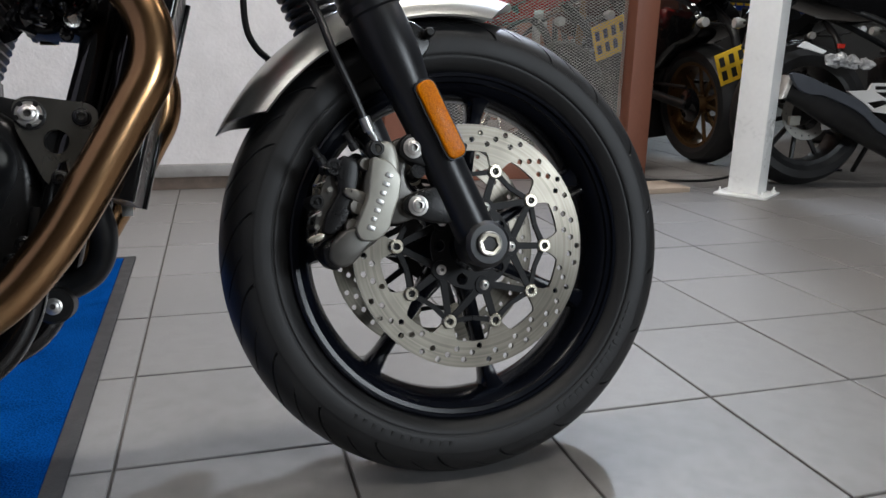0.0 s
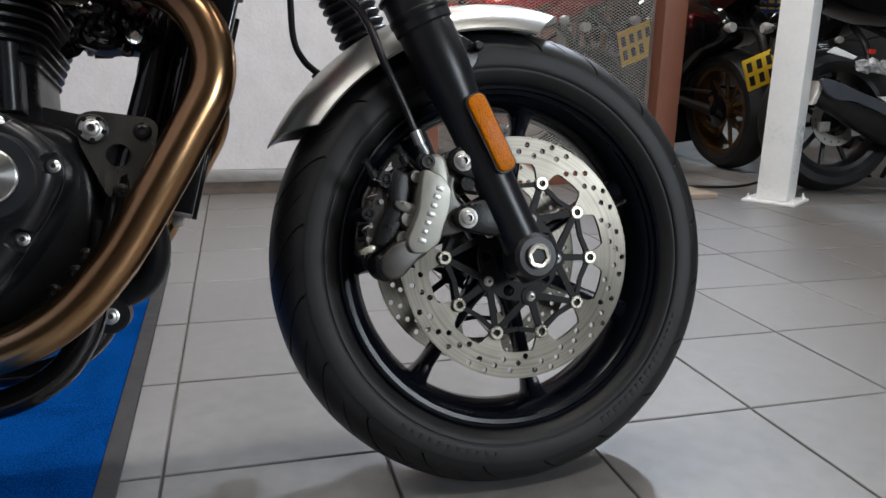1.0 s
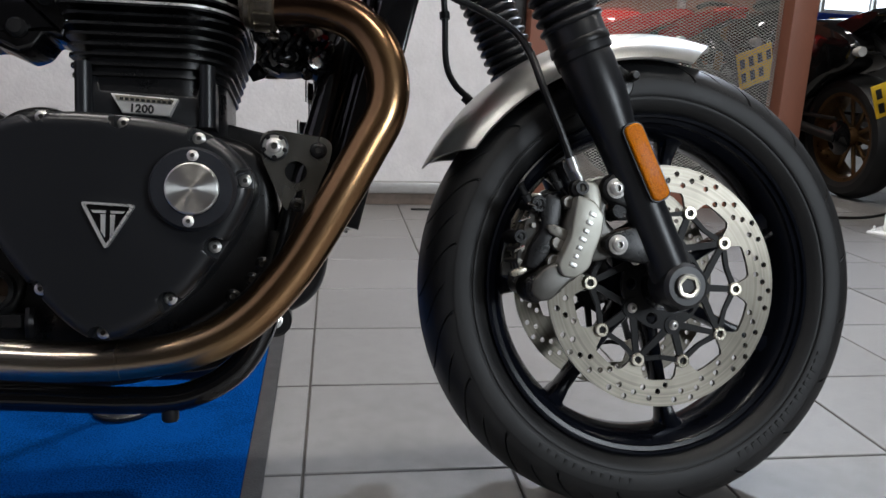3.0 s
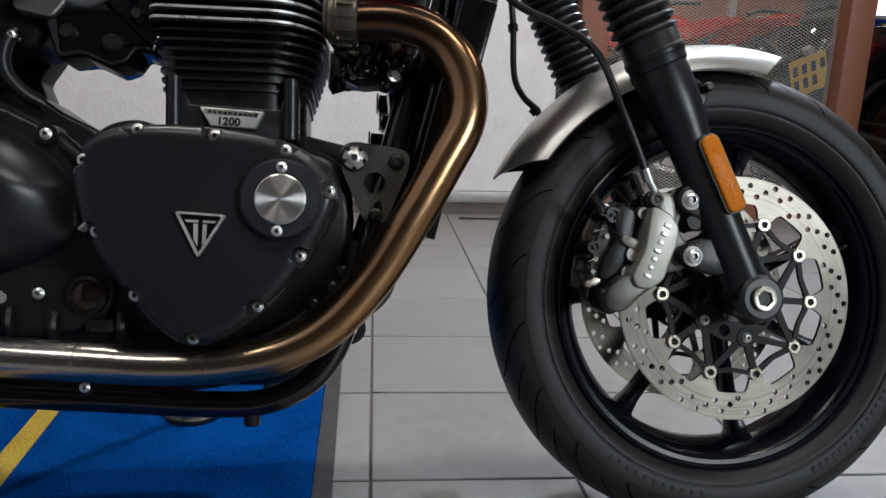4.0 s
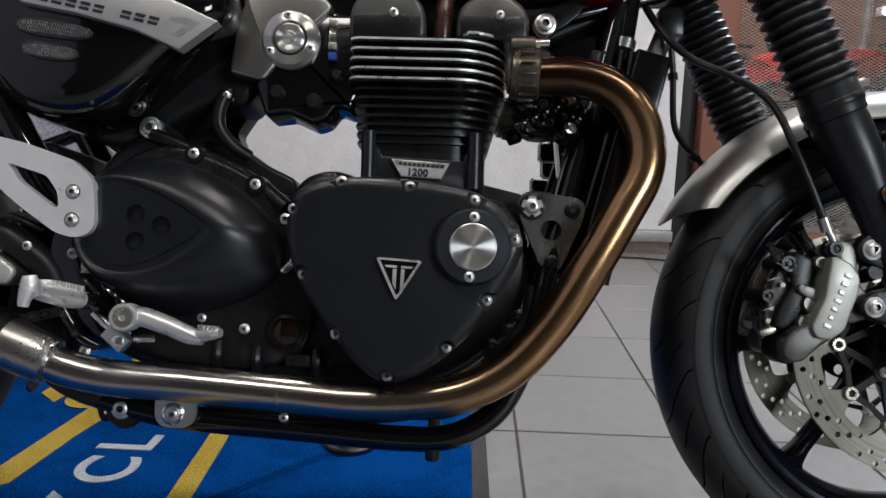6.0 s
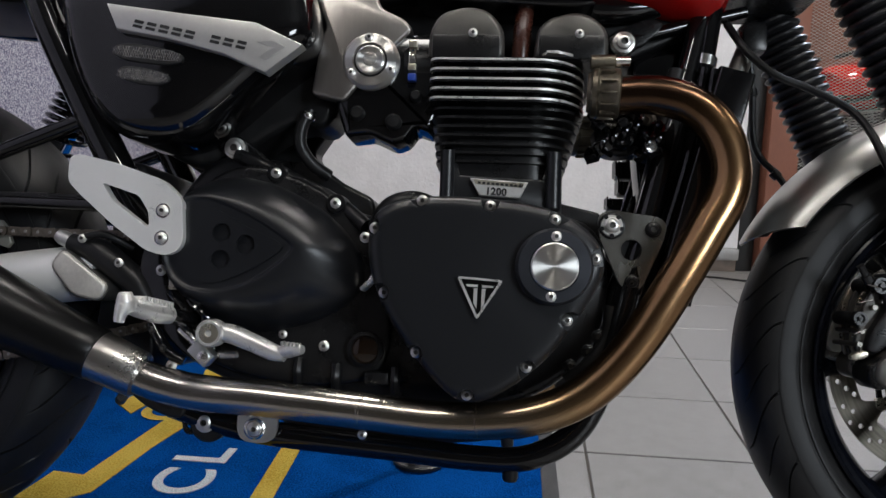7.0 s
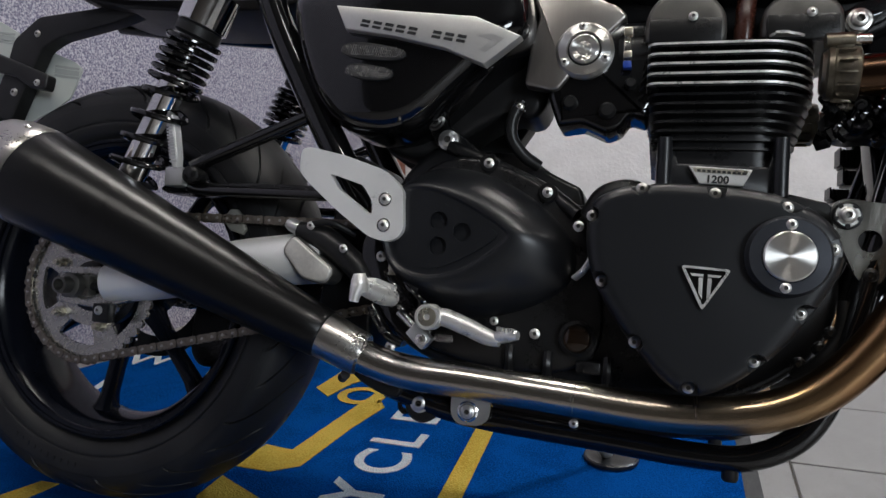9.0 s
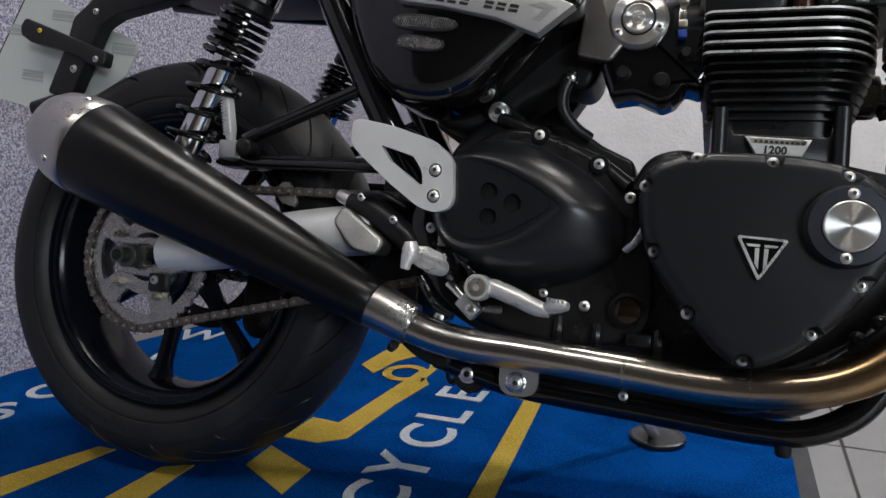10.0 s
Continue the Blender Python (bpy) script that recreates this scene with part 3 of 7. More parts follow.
# far bright windows and a blue sign board
for k in range(3):
    wx = 7.30 + k * 0.72
    win = tagged(box_on("window_%d" % (k + 1), None, wx, wx + 0.64, 7.93, 7.99, 1.48, 2.6, "daylight"), "bright daylit showroom window", "window", kind="structure")
    box_on("window_frame", win, wx - 0.04, wx, 7.90, 7.935, 1.44, 2.66, "white_paint")
tagged(box_on("window_4", None, 6.95, 7.20, 7.93, 7.99, 1.10, 2.6, "daylight"), "narrow bright window beside the sign", "window", kind="structure")
sign = tagged(box_on("sign_board", None, 7.24, 9.45, 7.94, 7.988, 1.20, 1.43, "blue", 0.004), "long blue sign board with yellow lettering bars", "sign")
for k in range(14):
    for zz, wd in ((1.345, 0.085), (1.265, 0.105)):
        box_on("lettering_bar", sign, 7.42 + k * 0.135, 7.42 + k * 0.135 + wd, 7.935, 7.9395, zz, zz + 0.035, "plate_yellow")


# ---------- other machines in the showroom ----------
def wheel_parts(root, cx, r, w, rim_mat, spokes=10, disc=True, side=-1):
    t = bmesh.new()
    lathe(t, (cx, 0, r), (0, 1, 0), [(r * 0.70, -w * 0.40), (r * 0.80, -w * 0.5), (r * 0.9, -w * 0.47), (r * 0.97, -w * 0.28), (r, 0), (r * 0.97, w * 0.28), (r * 0.9, w * 0.47), (r * 0.80, w * 0.5), (r * 0.70, w * 0.40)], 48, (False, False), True)
    part("tyre", t, "rubber", root)
    rim = part("rim", lathe(bmesh.new(), (cx, 0, r), (0, 1, 0), [(r * 0.72, -w * 0.42), (r * 0.66, -w * 0.40), (r * 0.62, 0), (r * 0.66, w * 0.40), (r * 0.72, w * 0.42), (r * 0.70, 0)], 48, (False, False), True), rim_mat, root)
    for i in range(spokes):
        a = 2 * math.pi * i / spokes + 0.2
        c, s = math.cos(a), math.sin(a)
        tube_on("spoke", rim, [(cx + 0.03 * c, 0, r + 0.03 * s), (cx + r * 0.66 * c, 0, r + r * 0.66 * s)], 0.011, rim_mat, seg=6, smooth=False)
    part("hub", lathe(bmesh.new(), (cx, 0, r), (0, 1, 0), [(0.03, -0.07), (0.05, -0.03), (0.05, 0.03), (0.03, 0.07)], 20), rim_mat, rim)
    if disc:
        holes = [ring2(cx + 0.097 * math.cos(i * 0.35), r + 0.097 * math.sin(i * 0.35), 0.0045, 6) for i in range(18)]
        part("brake_disc", pierced(bmesh.new(), ring2(cx, r, 0.115, 40), [ring2(cx, r, 0.07, 32)] + holes, side * 0.062, side * 0.058), "disc_far", rim)


def plate_bars(root, name, m, w=0.22, h=0.16):
    p = part(name, block(bmesh.new(), -w / 2, w / 2, -0.002, 0.002, -h / 2, h / 2, 0.0), "plate_yellow", root, "yellow rear number plate")
    p.matrix_basis = m
    for row, n in ((0.035, 4), (-0.035, 3)):
        for k in range(n):
            q = part("plate_bar", block(bmesh.new(), -0.013, 0.013, -0.0035, -0.0025, -0.024, 0.024), "plate_black", p)
            q.matrix_basis = Matrix.Translation((-w * 0.36 + k * 0.05, 0, row))
    return p


def simple_bike(m, label, body="plastic", rim="plastic", tank="gloss_black", plate=True, lean=10, exhaust=True, plate_y=0.0):
    root = tagged(new("motorcycle"), label, "motorcycle", "machines in the showroom")
    root.matrix_world = m @ pose(0, 0, 0, lean, 0, 0)
    wheel_parts(root, 0.0, 0.315, 0.17, rim)
    wheel_parts(root, 1.40, 0.30, 0.115, rim)
    for s in (-1, 1):
        tube_on("swingarm", root, [(0, s * 0.10, 0.315), (0.25, s * 0.10, 0.35), (0.48, s * 0.09, 0.39)], 0.026, body)
        tube_on("fork_leg", root, [(1.40, s * 0.095, 0.30), (1.12, s * 0.095, 0.98)], 0.026, "gold" if rim == "gold" else body, smooth=False)
        tube_on("frame_rail", root, [(1.08, s * 0.06, 0.88), (0.85, s * 0.13, 0.72), (0.52, s * 0.12, 0.42)], 0.022, body)
        tube_on("subframe", root, [(0.55, s * 0.10, 0.62), (0.25, s * 0.09, 0.74), (-0.12, s * 0.05, 0.84)], 0.014, body)
    box_on("engine", root, 0.45, 0.92, -0.17, 0.17, 0.24, 0.60, "engine_black", 0.05)
    for k in range(6):
        box_on("cooling_fin", root, 0.60, 0.90, -0.15, 0.15, 0.605 + 0.016 * k, 0.612 + 0.016 * k, "engine_black")
    side = lambda o, t, u, steps: part(o, dome(bmesh.new(), rounded(u), 0.0, steps), t, root)
    for s in (-1, 1):
        bm = bmesh.new()
        dome(bm, rounded([(0.55, 0.70), (0.62, 0.92), (0.85, 1.0), (1.06, 0.94), (1.10, 0.82), (0.85, 0.72)]), 0.0, [(s * 0.09, 0.0), (s * 0.14, 0.02), (s * 0.165, 0.06)])
        part("tank_half", bm, tank, root)
        bm = bmesh.new()
        dome(bm, rounded([(0.60, 0.86), (0.50, 0.74), (0.20, 0.72), (-0.24, 0.87), (-0.28, 0.93), (-0.10, 0.93), (0.25, 0.82)]), 0.0, [(s * 0.06, 0.0), (s * 0.10, 0.02)])
        part("tail_panel", bm, tank if tank != "red" else "red", root)
    tube_on("tail_arm", root, [(-0.05, 0, 0.82), (-0.22, 0, 0.70), (-0.27, 0, 0.60)], 0.022, body)
    box_on("tail_light", root, -0.295, -0.27, -0.035, 0.035, 0.865, 0.885, "tail_red", 0.006)
    for s in (-1, 1):
        part("indicator", lathe(bmesh.new(), (-0.22, s * 0.16, 0.74), (-1, 0, 0), [(0.018, -0.03), (0.026, 0), (0.022, 0.02)], 16), "lens", root)
        tube_on("indicator_stalk", root, [(-0.2, s * 0.02, 0.72), (-0.2, s * 0.15, 0.74)], 0.007, body, smooth=False)
        tube_on("handlebar", root, [(1.08, s * 0.05, 1.02), (1.05, s * 0.25, 1.05), (0.95, s * 0.38, 1.03)], 0.014, body)
    part("headlight", lathe(bmesh.new(), (1.18, 0, 0.88), (1, 0, 0.1), [(0.03, -0.08), (0.08, -0.04), (0.095, 0.03), (0.09, 0.05)], 24), body, root)
    if exhaust:
        part("silencer", lathe(bmesh.new(), (0.38, -0.20, 0.34), (-0.86, -0.03, 0.36), [(0.03, -0.06), (0.045, 0), (0.065, 0.1), (0.07, 0.38), (0.055, 0.46), (0.035, 0.48)], 24), body, root)
        part("silencer_ring", lathe(bmesh.new(), (0.38, -0.20, 0.34), (-0.86, -0.03, 0.36), [(0.057, 0.44), (0.060, 0.47), (0.045, 0.49), (0.03, 0.47)], 24), "cap_grey", root)
    tube_on("side_stand", root, [(0.5, 0.12, 0.26), (0.52, 0.30, 0.06)], 0.012, body, smooth=False)
    if plate:
        plate_bars(root, "number_plate", pose(-0.30, plate_y, 0.565, 25, 0, -90))
    return root


b1 = simple_bike(pose(3.76, 2.58, 0, 0, 0, 88), "black sports motorcycle with bronze wheels and yellow plate", "plastic", "gold", "gloss_black", False, -6, False)
plate_bars(b1, "number_plate", b1.matrix_world.inverted() @ pose(3.680, 2.285, 0.532, 10, -24, -14), 0.215, 0.16)
for s in (-1, 1):
    bm = bmesh.new()
    dome(bm, rounded([(-0.16, 0.80), (-0.10, 0.66), (0.12, 0.60), (0.30, 0.46), (0.62, 0.40), (0.72, 0.66), (0.55, 0.86), (0.20, 0.92)]), 0.0, [(s * 0.10, 0.0), (s * 0.13, 0.02), (s * 0.14, 0.05)])
    part("rear_fairing", bm, "gloss_black", b1)
    tube_on("chain_run", b1, [(0.02, s * 0.09, 0.41), (0.30, s * 0.09, 0.42), (0.52, s * 0.09, 0.42)], 0.010, "plastic")
part("final_drive", lathe(bmesh.new(), (0.0, 0.075, 0.315), (0, 1, 0), [(0.085, 0), (0.088, 0.006), (0.070, 0.010), (0.045, 0.022), (0.02, 0.035)], 28), "gloss_black", b1)
box_on("belly_pan", b1, 0.34, 1.02, -0.15, 0.15, 0.10, 0.34, "plastic", 0.04)
part("hugger", slab(bmesh.new(), rounded([(-0.02, 0.63), (0.12, 0.66), (0.34, 0.52), (0.36, 0.36), (0.31, 0.36), (0.28, 0.47), (0.12, 0.62)]), -0.08, 0.08, 0.01, 0.01), "plastic", b1)
b2 = simple_bike(pose(3.71, 1.85, 0, 0, 0, -10), "black motorcycle with big dark silencer and wrapped foot pegs", "plastic", "plastic", "gloss_black", False, -8, False)
to_b2 = b2.matrix_world.inverted()


def on_b2(name, bm, material, label="", smooth=False):
    """A part given in the room's own axes, carried by the second machine."""
    ob = part(name, bm, material, b2, label, smooth)
    ob.matrix_basis = to_b2
    return ob


on_b2("silencer", tube(bmesh.new(), [(3.440, 1.706, 0.452), (3.572, 1.702, 0.406), (3.703, 1.700, 0.352), (3.840, 1.700, 0.295), (3.970, 1.700, 0.237), (4.130, 1.700, 0.167)], [0.050, 0.060, 0.068, 0.066, 0.060, 0.054], 24), "plastic", "big dark silencer", True)
on_b2("heat_shield", slab(bmesh.new(), rounded([(3.391, 0.505), (3.483, 0.492), (3.598, 0.452), (3.725, 0.415), (3.804, 0.380), (3.879, 0.325), (3.954, 0.292), (4.011, 0.260), (4.022, 0.210), (3.966, 0.240), (3.891, 0.269), (3.827, 0.321), (3.747, 0.360), (3.639, 0.395), (3.576, 0.414), (3.507, 0.413), (3.446, 0.436), (3.416, 0.469)], 1), 1.625, 1.640, 0.004), "shield_grey", "dark grey heat shield")
on_b2("silencer_ring", slab(bmesh.new(), [(3.425, 0.490), (3.450, 0.482), (3.420, 0.400), (3.392, 0.396)], 1.655, 1.740, 0.006, 0.006), "cap_grey", "dull metal end ring")
on_b2("peg_hanger", pierced(bmesh.new(), eased([(3.733, 0.429), (3.851, 0.433), (3.865, 0.463), (3.992, 0.465), (4.023, 0.330), (3.892, 0.343), (3.843, 0.374)], 0.006), [[(3.879, 0.451), (3.974, 0.450), (3.977, 0.436), (3.884, 0.436)], [(3.889, 0.426), (3.980, 0.425), (3.985, 0.401), (3.942, 0.404)], [(3.852, 0.382), (3.944, 0.393), (3.985, 0.379), (3.900, 0.355)]], 1.654, 1.666), "pale_alloy", "pale alloy foot peg hanger")
on_b2("tail_plate", slab(bmesh.new(), [(3.555, 0.626), (3.672, 0.590), (3.655, 0.578), (3.520, 0.604)], 1.735, 1.748), "white_paint", "pale plate under the tail")
on_b2("arm_decal", slab(bmesh.new(), [(3.698, 0.308), (3.808, 0.268), (3.715, 0.258)], 1.738, 1.744), "white_paint")
on_b2("side_reflector", block(bmesh.new(), 3.735, 3.772, 1.74, 1.75, 0.602, 0.622, 0.003), "tail_red")
on_b2("axle_block", block(bmesh.new(), 3.530, 3.585, 1.735, 1.752, 0.280, 0.320, 0.004), "caliper")
for wx, wz, wr in ((3.700, 0.552, 0.052), (3.775, 0.545, 0.045), (3.860, 0.540, 0.040)):
    bm = bmesh.new()
    bmesh.ops.create_icosphere(bm, subdivisions=3, radius=wr)
    for v in bm.verts:
        v.co *= 1 + 0.60 * noise.noise(v.co * 38 + Vector((wx * 9, 0, 0))) + 0.28 * noise.noise(v.co * 95)
        v.co = Vector((v.co.x * 1.1 + wx, v.co.y * 0.5 + 1.70, v.co.z * 0.55 + wz))
    w_ob = part("clear_wrap", bm, "cellophane", b2, "crumpled clear wrapping on the peg", False)
    w_ob.matrix_basis = to_b2
simple_bike(pose(4.1, 3.9, 0, 0, 0, 80), "black motorcycle further back in the row", "plastic", "plastic", "gloss_black", False, -8, False)
simple_bike(pose(5.3, 3.3, 0, 0, 0, 70), "dark motorcycle standing in the back row", "plastic", "plastic", "gloss_black", False, -8, False)
simple_bike(pose(4.75, 2.05, 0, 0, 0, -14), "black motorcycle with blue wheel rims", "plastic", "blue", "blue", False, -8, False)
simple_bike(pose(2.75, 3.10, 0, 0, 0, 150), "red motorcycle behind the wire mesh", "plastic", "steel", "red", False, 8, False)
r2 = simple_bike(pose(3.12, 2.95, 0, 0, 0, 100), "red and black motorcycle with yellow plate behind mesh", "plastic", "plastic", "red", False, -8, False)
plate_bars(r2, "number_plate", r2.matrix_world.inverted() @ pose(3.170, 2.648, 0.637, 8, -21, 4), 0.20, 0.18)
simple_bike(pose(2.2, 3.4, 0, 0, 0, 95), "red motorcycle with chrome parts behind the mesh", "steel", "steel", "red", True, -8, False)

# ---------- mat ----------
mat = tagged(new("floor_mat"), "blue carpet mat with yellow lines and white lettering", "mat")
bm = bmesh.new()
outer = [(-0.92, -0.55), (0.882, -0.55), (0.922, 1.20), (-0.29, 1.20)]
skin(bm, [[(x, y, z) for x, y in outer] for z in (0.0, 0.009)], True, True, True)
part("carpet", bm, "mat_blue", mat, "blue pile", False)
bm = bmesh.new()
skin(bm, [[(x, y, z) for x, y in ((0.8825, -0.58), (0.909, -0.58), (0.950, 1.225), (0.9225, 1.20))] for z in (0.0, 0.006)], True, True, True)
skin(bm, [[(x, y, z) for x, y in ((-0.28, 1.201), (0.9222, 1.201), (0.9495, 1.226), (-0.27, 1.226))] for z in (0.0, 0.006)], True, True, True)
part("rubber_border", bm, "mat_edge", mat, "black rubber border", False)


def motif(name, pts, material):
    bm = bmesh.new()
    skin(bm, [[(x, y, z) for x, y in pts] for z in (0.0085, 0.0105)], True, True, True)
    return part(name, bm, material, mat, "", False)


motif("yellow_line", [(0.460, -0.5), (0.498, -0.5), (0.474, 0.60), (0.440, 0.60)], "mat_yellow")
motif("yellow_line", [(-0.241, -0.111), (-0.191, -0.154), (-0.145, 0.023), (-0.180, 0.023)], "mat_yellow")
motif("yellow_line", [(-0.047, -0.134), (0.012, -0.122), (0.013, 0.019), (-0.032, -0.004)], "mat_yellow")
motif("yellow_diamond", [(0.089, 0.045), (0.090, 0.118), (0.194, 0.062), (0.191, -0.018)], "mat_yellow")
motif("yellow_arm", [(0.089, 0.155), (0.099, 0.245), (0.154, 0.237), (0.177, 0.414), (0.195, 0.543), (0.241, 0.469), (0.217, 0.350), (0.197, 0.184), (0.156, 0.152)], "mat_yellow")
bm = bmesh.new()
ro, ri = ring2(0.171, 0.516, 0.050, 28), ring2(0.171, 0.516, 0.030, 28)
for i in range(28):
    j = (i + 1) % 28
    bm.faces.new([bm.verts.new((*p, 0.0112)) for p in (ro[i], ro[j], ri[j], ri[i])])
part("yellow_ring", bm, "mat_yellow", mat, "", False)
motif("yellow_arm", [(0.105, 0.494), (0.058, 0.537), (0.070, 0.668), (0.103, 0.750), (0.173, 0.658), (0.122, 0.578)], "mat_yellow")
motif("yellow_arm", [(0.206, 0.566), (0.220, 0.462), (0.229, 0.613), (0.201, 0.782), (0.148, 0.765)], "mat_yellow")


def lettering(word, x, y, size, rz, material, parent, thick=0.001, z=0.0095, spacing=1.0, heavy=0.0):
    """Raised characters lying flat, built from the built-in face and turned into a mesh."""
    cu = bpy.data.curves.new("lettering", "FONT")
    cu.body, cu.size, cu.extrude, cu.space_character, cu.offset = word, size, thick, spacing, heavy
    ob = bpy.data.objects.new("lettering", cu)
    scene.collection.objects.link(ob)
    me = bpy.data.meshes.new_from_object(ob.evaluated_get(bpy.context.evaluated_depsgraph_get()))
    bpy.data.objects.remove(ob)
    me.materials.append(M[material])
    out = new("lettering", me)
    out.parent = lift(parent)
    out.matrix_basis = pose(x, y, z, 0, 0, rz)
    return out


for k, ch in enumerate("CYCLE"):
    lettering(ch, 0.364, -0.030 + k * 0.1085, 0.132, 88, "mat_white", mat, heavy=0.002)
for ch, lx, ly, turn in (("S", -0.462, 0.039, 40), ("C", -0.478, 0.139, 40), ("I", -0.415, 0.390, 12), ("W", -0.468, 0.564, 12)):
    lettering(ch, lx, ly, 0.115, turn, "mat_white", mat, heavy=0.002)


# ---------- the motorcycle ----------
LEAN_DEG = 13.5
bike = tagged(new("motorcycle"), "black roadster motorcycle with bronze header pipes on its side stand", "motorcycle")
bike.matrix_world = pose(0, 0, 0, -LEAN_DEG, 0, 0)
CY = 0.018                            # the wheels run in this plane
FX, FZ, FR = 1.4265, 0.304, 0.302      # front axle, tyre radius
RX, RZ, RR = -0.027, 0.334, 0.319     # rear axle, tyre radius


def tyre(name, cx, cz, radius, half_w, seg, grooves):
    """Road tyre with cut tread grooves and a plain sidewall."""
    bm = bmesh.new()
    prof = []
    ctrl = [(0.2215, 0.70), (0.226, 0.80), (0.233, 0.90), (0.2405, 0.955), (0.2412, 0.930), (0.2432, 0.935), (0.2440, 0.968), (0.255, 0.995), (0.2650, 0.990), (0.2656, 0.972), (0.2668, 0.968), (0.2675, 0.972), (0.276, 0.92), (0.285, 0.79), (0.2925, 0.58), (0.2975, 0.32), (0.300, 0.0)]
    grow = (radius - 0.2215) / (0.300 - 0.2215)
    half = spline([(0.2215 + (r - 0.2215) * grow, w * half_w, 0) for r, w in ctrl], 3)
    prof = [(q.x, -q.y) for q in half] + [(q.x, q.y) for q in half[-2::-1]]
    # the rings are sheared so that the slanted cuts run along the mesh
    per = seg // grooves
    loops = []
    for m, (r, y) in enumerate(prof):
        lp = []
        s = abs(y) / half_w
        r0, y0 = prof[max(0, m - 1)]
        r1, y1 = prof[min(len(prof) - 1, m + 1)]
        nl = math.hypot(r1 - r0, y1 - y0)
        nr, ny = (y1 - y0) / nl, -(r1 - r0) / nl
        tread = r > radius - 0.052
        for i in range(seg):
            th = 2 * math.pi * (i / seg - 0.85 * s * s / grooves)
            k = (i + (per // 2 if y > 0 else 0)) % per
            d = 0.0
            if tread and k in (10, 11) and 0.14 < s < 0.972:
                d = 0.0050 * min(1.0, (s - 0.10) / 0.12, (0.985 - s) / 0.05)
            elif tread and k in (42, 43) and 0.45 < s < 0.90:
                d = 0.0042 * min(1.0, (s - 0.42) / 0.12, (0.93 - s) / 0.08)
            rr = r - d * nr
            lp.append((cx + rr * math.cos(th), y - d * ny + CY, cz + rr * math.sin(th)))
        loops.append(lp)
    skin(bm, loops)
    return part(name, bm, "rubber", bike, "black road tyre with slanted tread grooves", True, 50)


def arc_bars(parent, cx, cz, y, r, a0, a1, n, w, h, material):
    """Small raised bars along an arc of the sidewall."""
    for k in range(n):
        a = radians(a0 + (a1 - a0) * k / max(1, n - 1))
        bm = bmesh.new()
        block(bm, -w / 2, w / 2, -0.0008, 0.0012, -h / 2, h / 2)
        ob = part("sidewall_bar", bm, material, parent)
        ob.matrix_basis = Matrix.Translation((cx + r * math.cos(a), y + CY, cz + r * math.sin(a))) @ Matrix.Rotation(-(a - math.pi / 2), 4, "Y")


def cast_rim(name, cx, cz, half_w, spokes, a0):
    rim = part(name, lathe(bmesh.new(), (cx, CY, cz), (0, 1, 0), [
        (0.2225, -half_w), (0.2235, -half_w + 0.004), (0.2165, -half_w + 0.010), (0.2130, -half_w + 0.022), (0.205, -0.012), (0.205, 0.012), (0.2130, half_w - 0.022), (0.2165, half_w - 0.010), (0.2235, half_w - 0.004), (0.2225, half_w),
        (0.2200, half_w + 0.0015), (0.2175, half_w + 0.0005), (0.2168, half_w - 0.0035), (0.2115, half_w - 0.0050), (0.2105, half_w - 0.0095), (0.2050, half_w - 0.014), (0.2000, half_w - 0.022), (0.193, 0.012), (0.193, -0.012),
        (0.2000, -half_w + 0.022), (0.2050, -half_w + 0.014), (0.2105, -half_w + 0.0095), (0.2115, -half_w + 0.0050), (0.2168, -half_w + 0.0035), (0.2175, -half_w - 0.0005), (0.2200, -half_w - 0.0015)], 96, (False, False), True), "rim_black", bike, "gloss black cast wheel rim")
    for i in range(spokes):
        a = radians(a0 + 360 * i / spokes)
        c, s = math.cos(a), math.sin(a)
        bm = bmesh.new()
        loops = []
        for r, w, d in ((0.028, 0.016, 0.028), (0.07, 0.0105, 0.020), (0.13, 0.0088, 0.015), (0.172, 0.0098, 0.016), (0.190, 0.013, 0.020), (0.199, 0.020, 0.026)):
            sec = []
            for k in range(12):
                q = 2 * math.pi * k / 12
                u = w * math.copysign(abs(math.cos(q)) ** 0.6, math.cos(q))
                y = d * math.copysign(abs(math.sin(q)) ** 0.7, math.sin(q))
                sec.append((cx + c * r - s * u, y + CY, cz + s * r + c * u))
            loops.append(sec)
        skin(bm, loops, True, True, True)
        part("spoke", bm, "rim_black", rim)
    part("hub", lathe(bmesh.new(), (cx, CY, cz), (0, 1, 0), [(0.024, -0.075), (0.03, -0.06), (0.042, -0.045), (0.034, -0.02), (0.034, 0.02), (0.042, 0.045), (0.03, 0.06), (0.024, 0.075)], 32), "satin_black", rim)
    tube_on("valve", rim, [(cx + 0.195 * math.cos(0.35), -0.01, cz + 0.195 * math.sin(0.35)), (cx + 0.165 * math.cos(0.35), -0.02, cz + 0.165 * math.sin(0.35))], 0.004, "steel", smooth=False)
    return rim


front_tyre = tyre("front_tyre", FX, FZ, FR, 0.0605, 20 * 64, 20)
front_rim = cast_rim("front_rim", FX, FZ, 0.0505, 7, 180)
arc_bars(front_tyre, FX, FZ, -0.0601, 0.2525, -128, -98, 11, 0.004, 0.006, "rubber")
arc_bars(front_tyre, FX, FZ, -0.0602, 0.2535, -62, -22, 17, 0.005, 0.008, "rubber")
rear_tyre = tyre("rear_tyre", RX, RZ, RR, 0.080, 15 * 64, 15)
rear_rim = cast_rim("rear_rim", RX, RZ, 0.070, 7, 258)
arc_bars(rear_tyre, RX, RZ, -0.0797, 0.262, -120, -95, 10, 0.004, 0.006, "rubber")


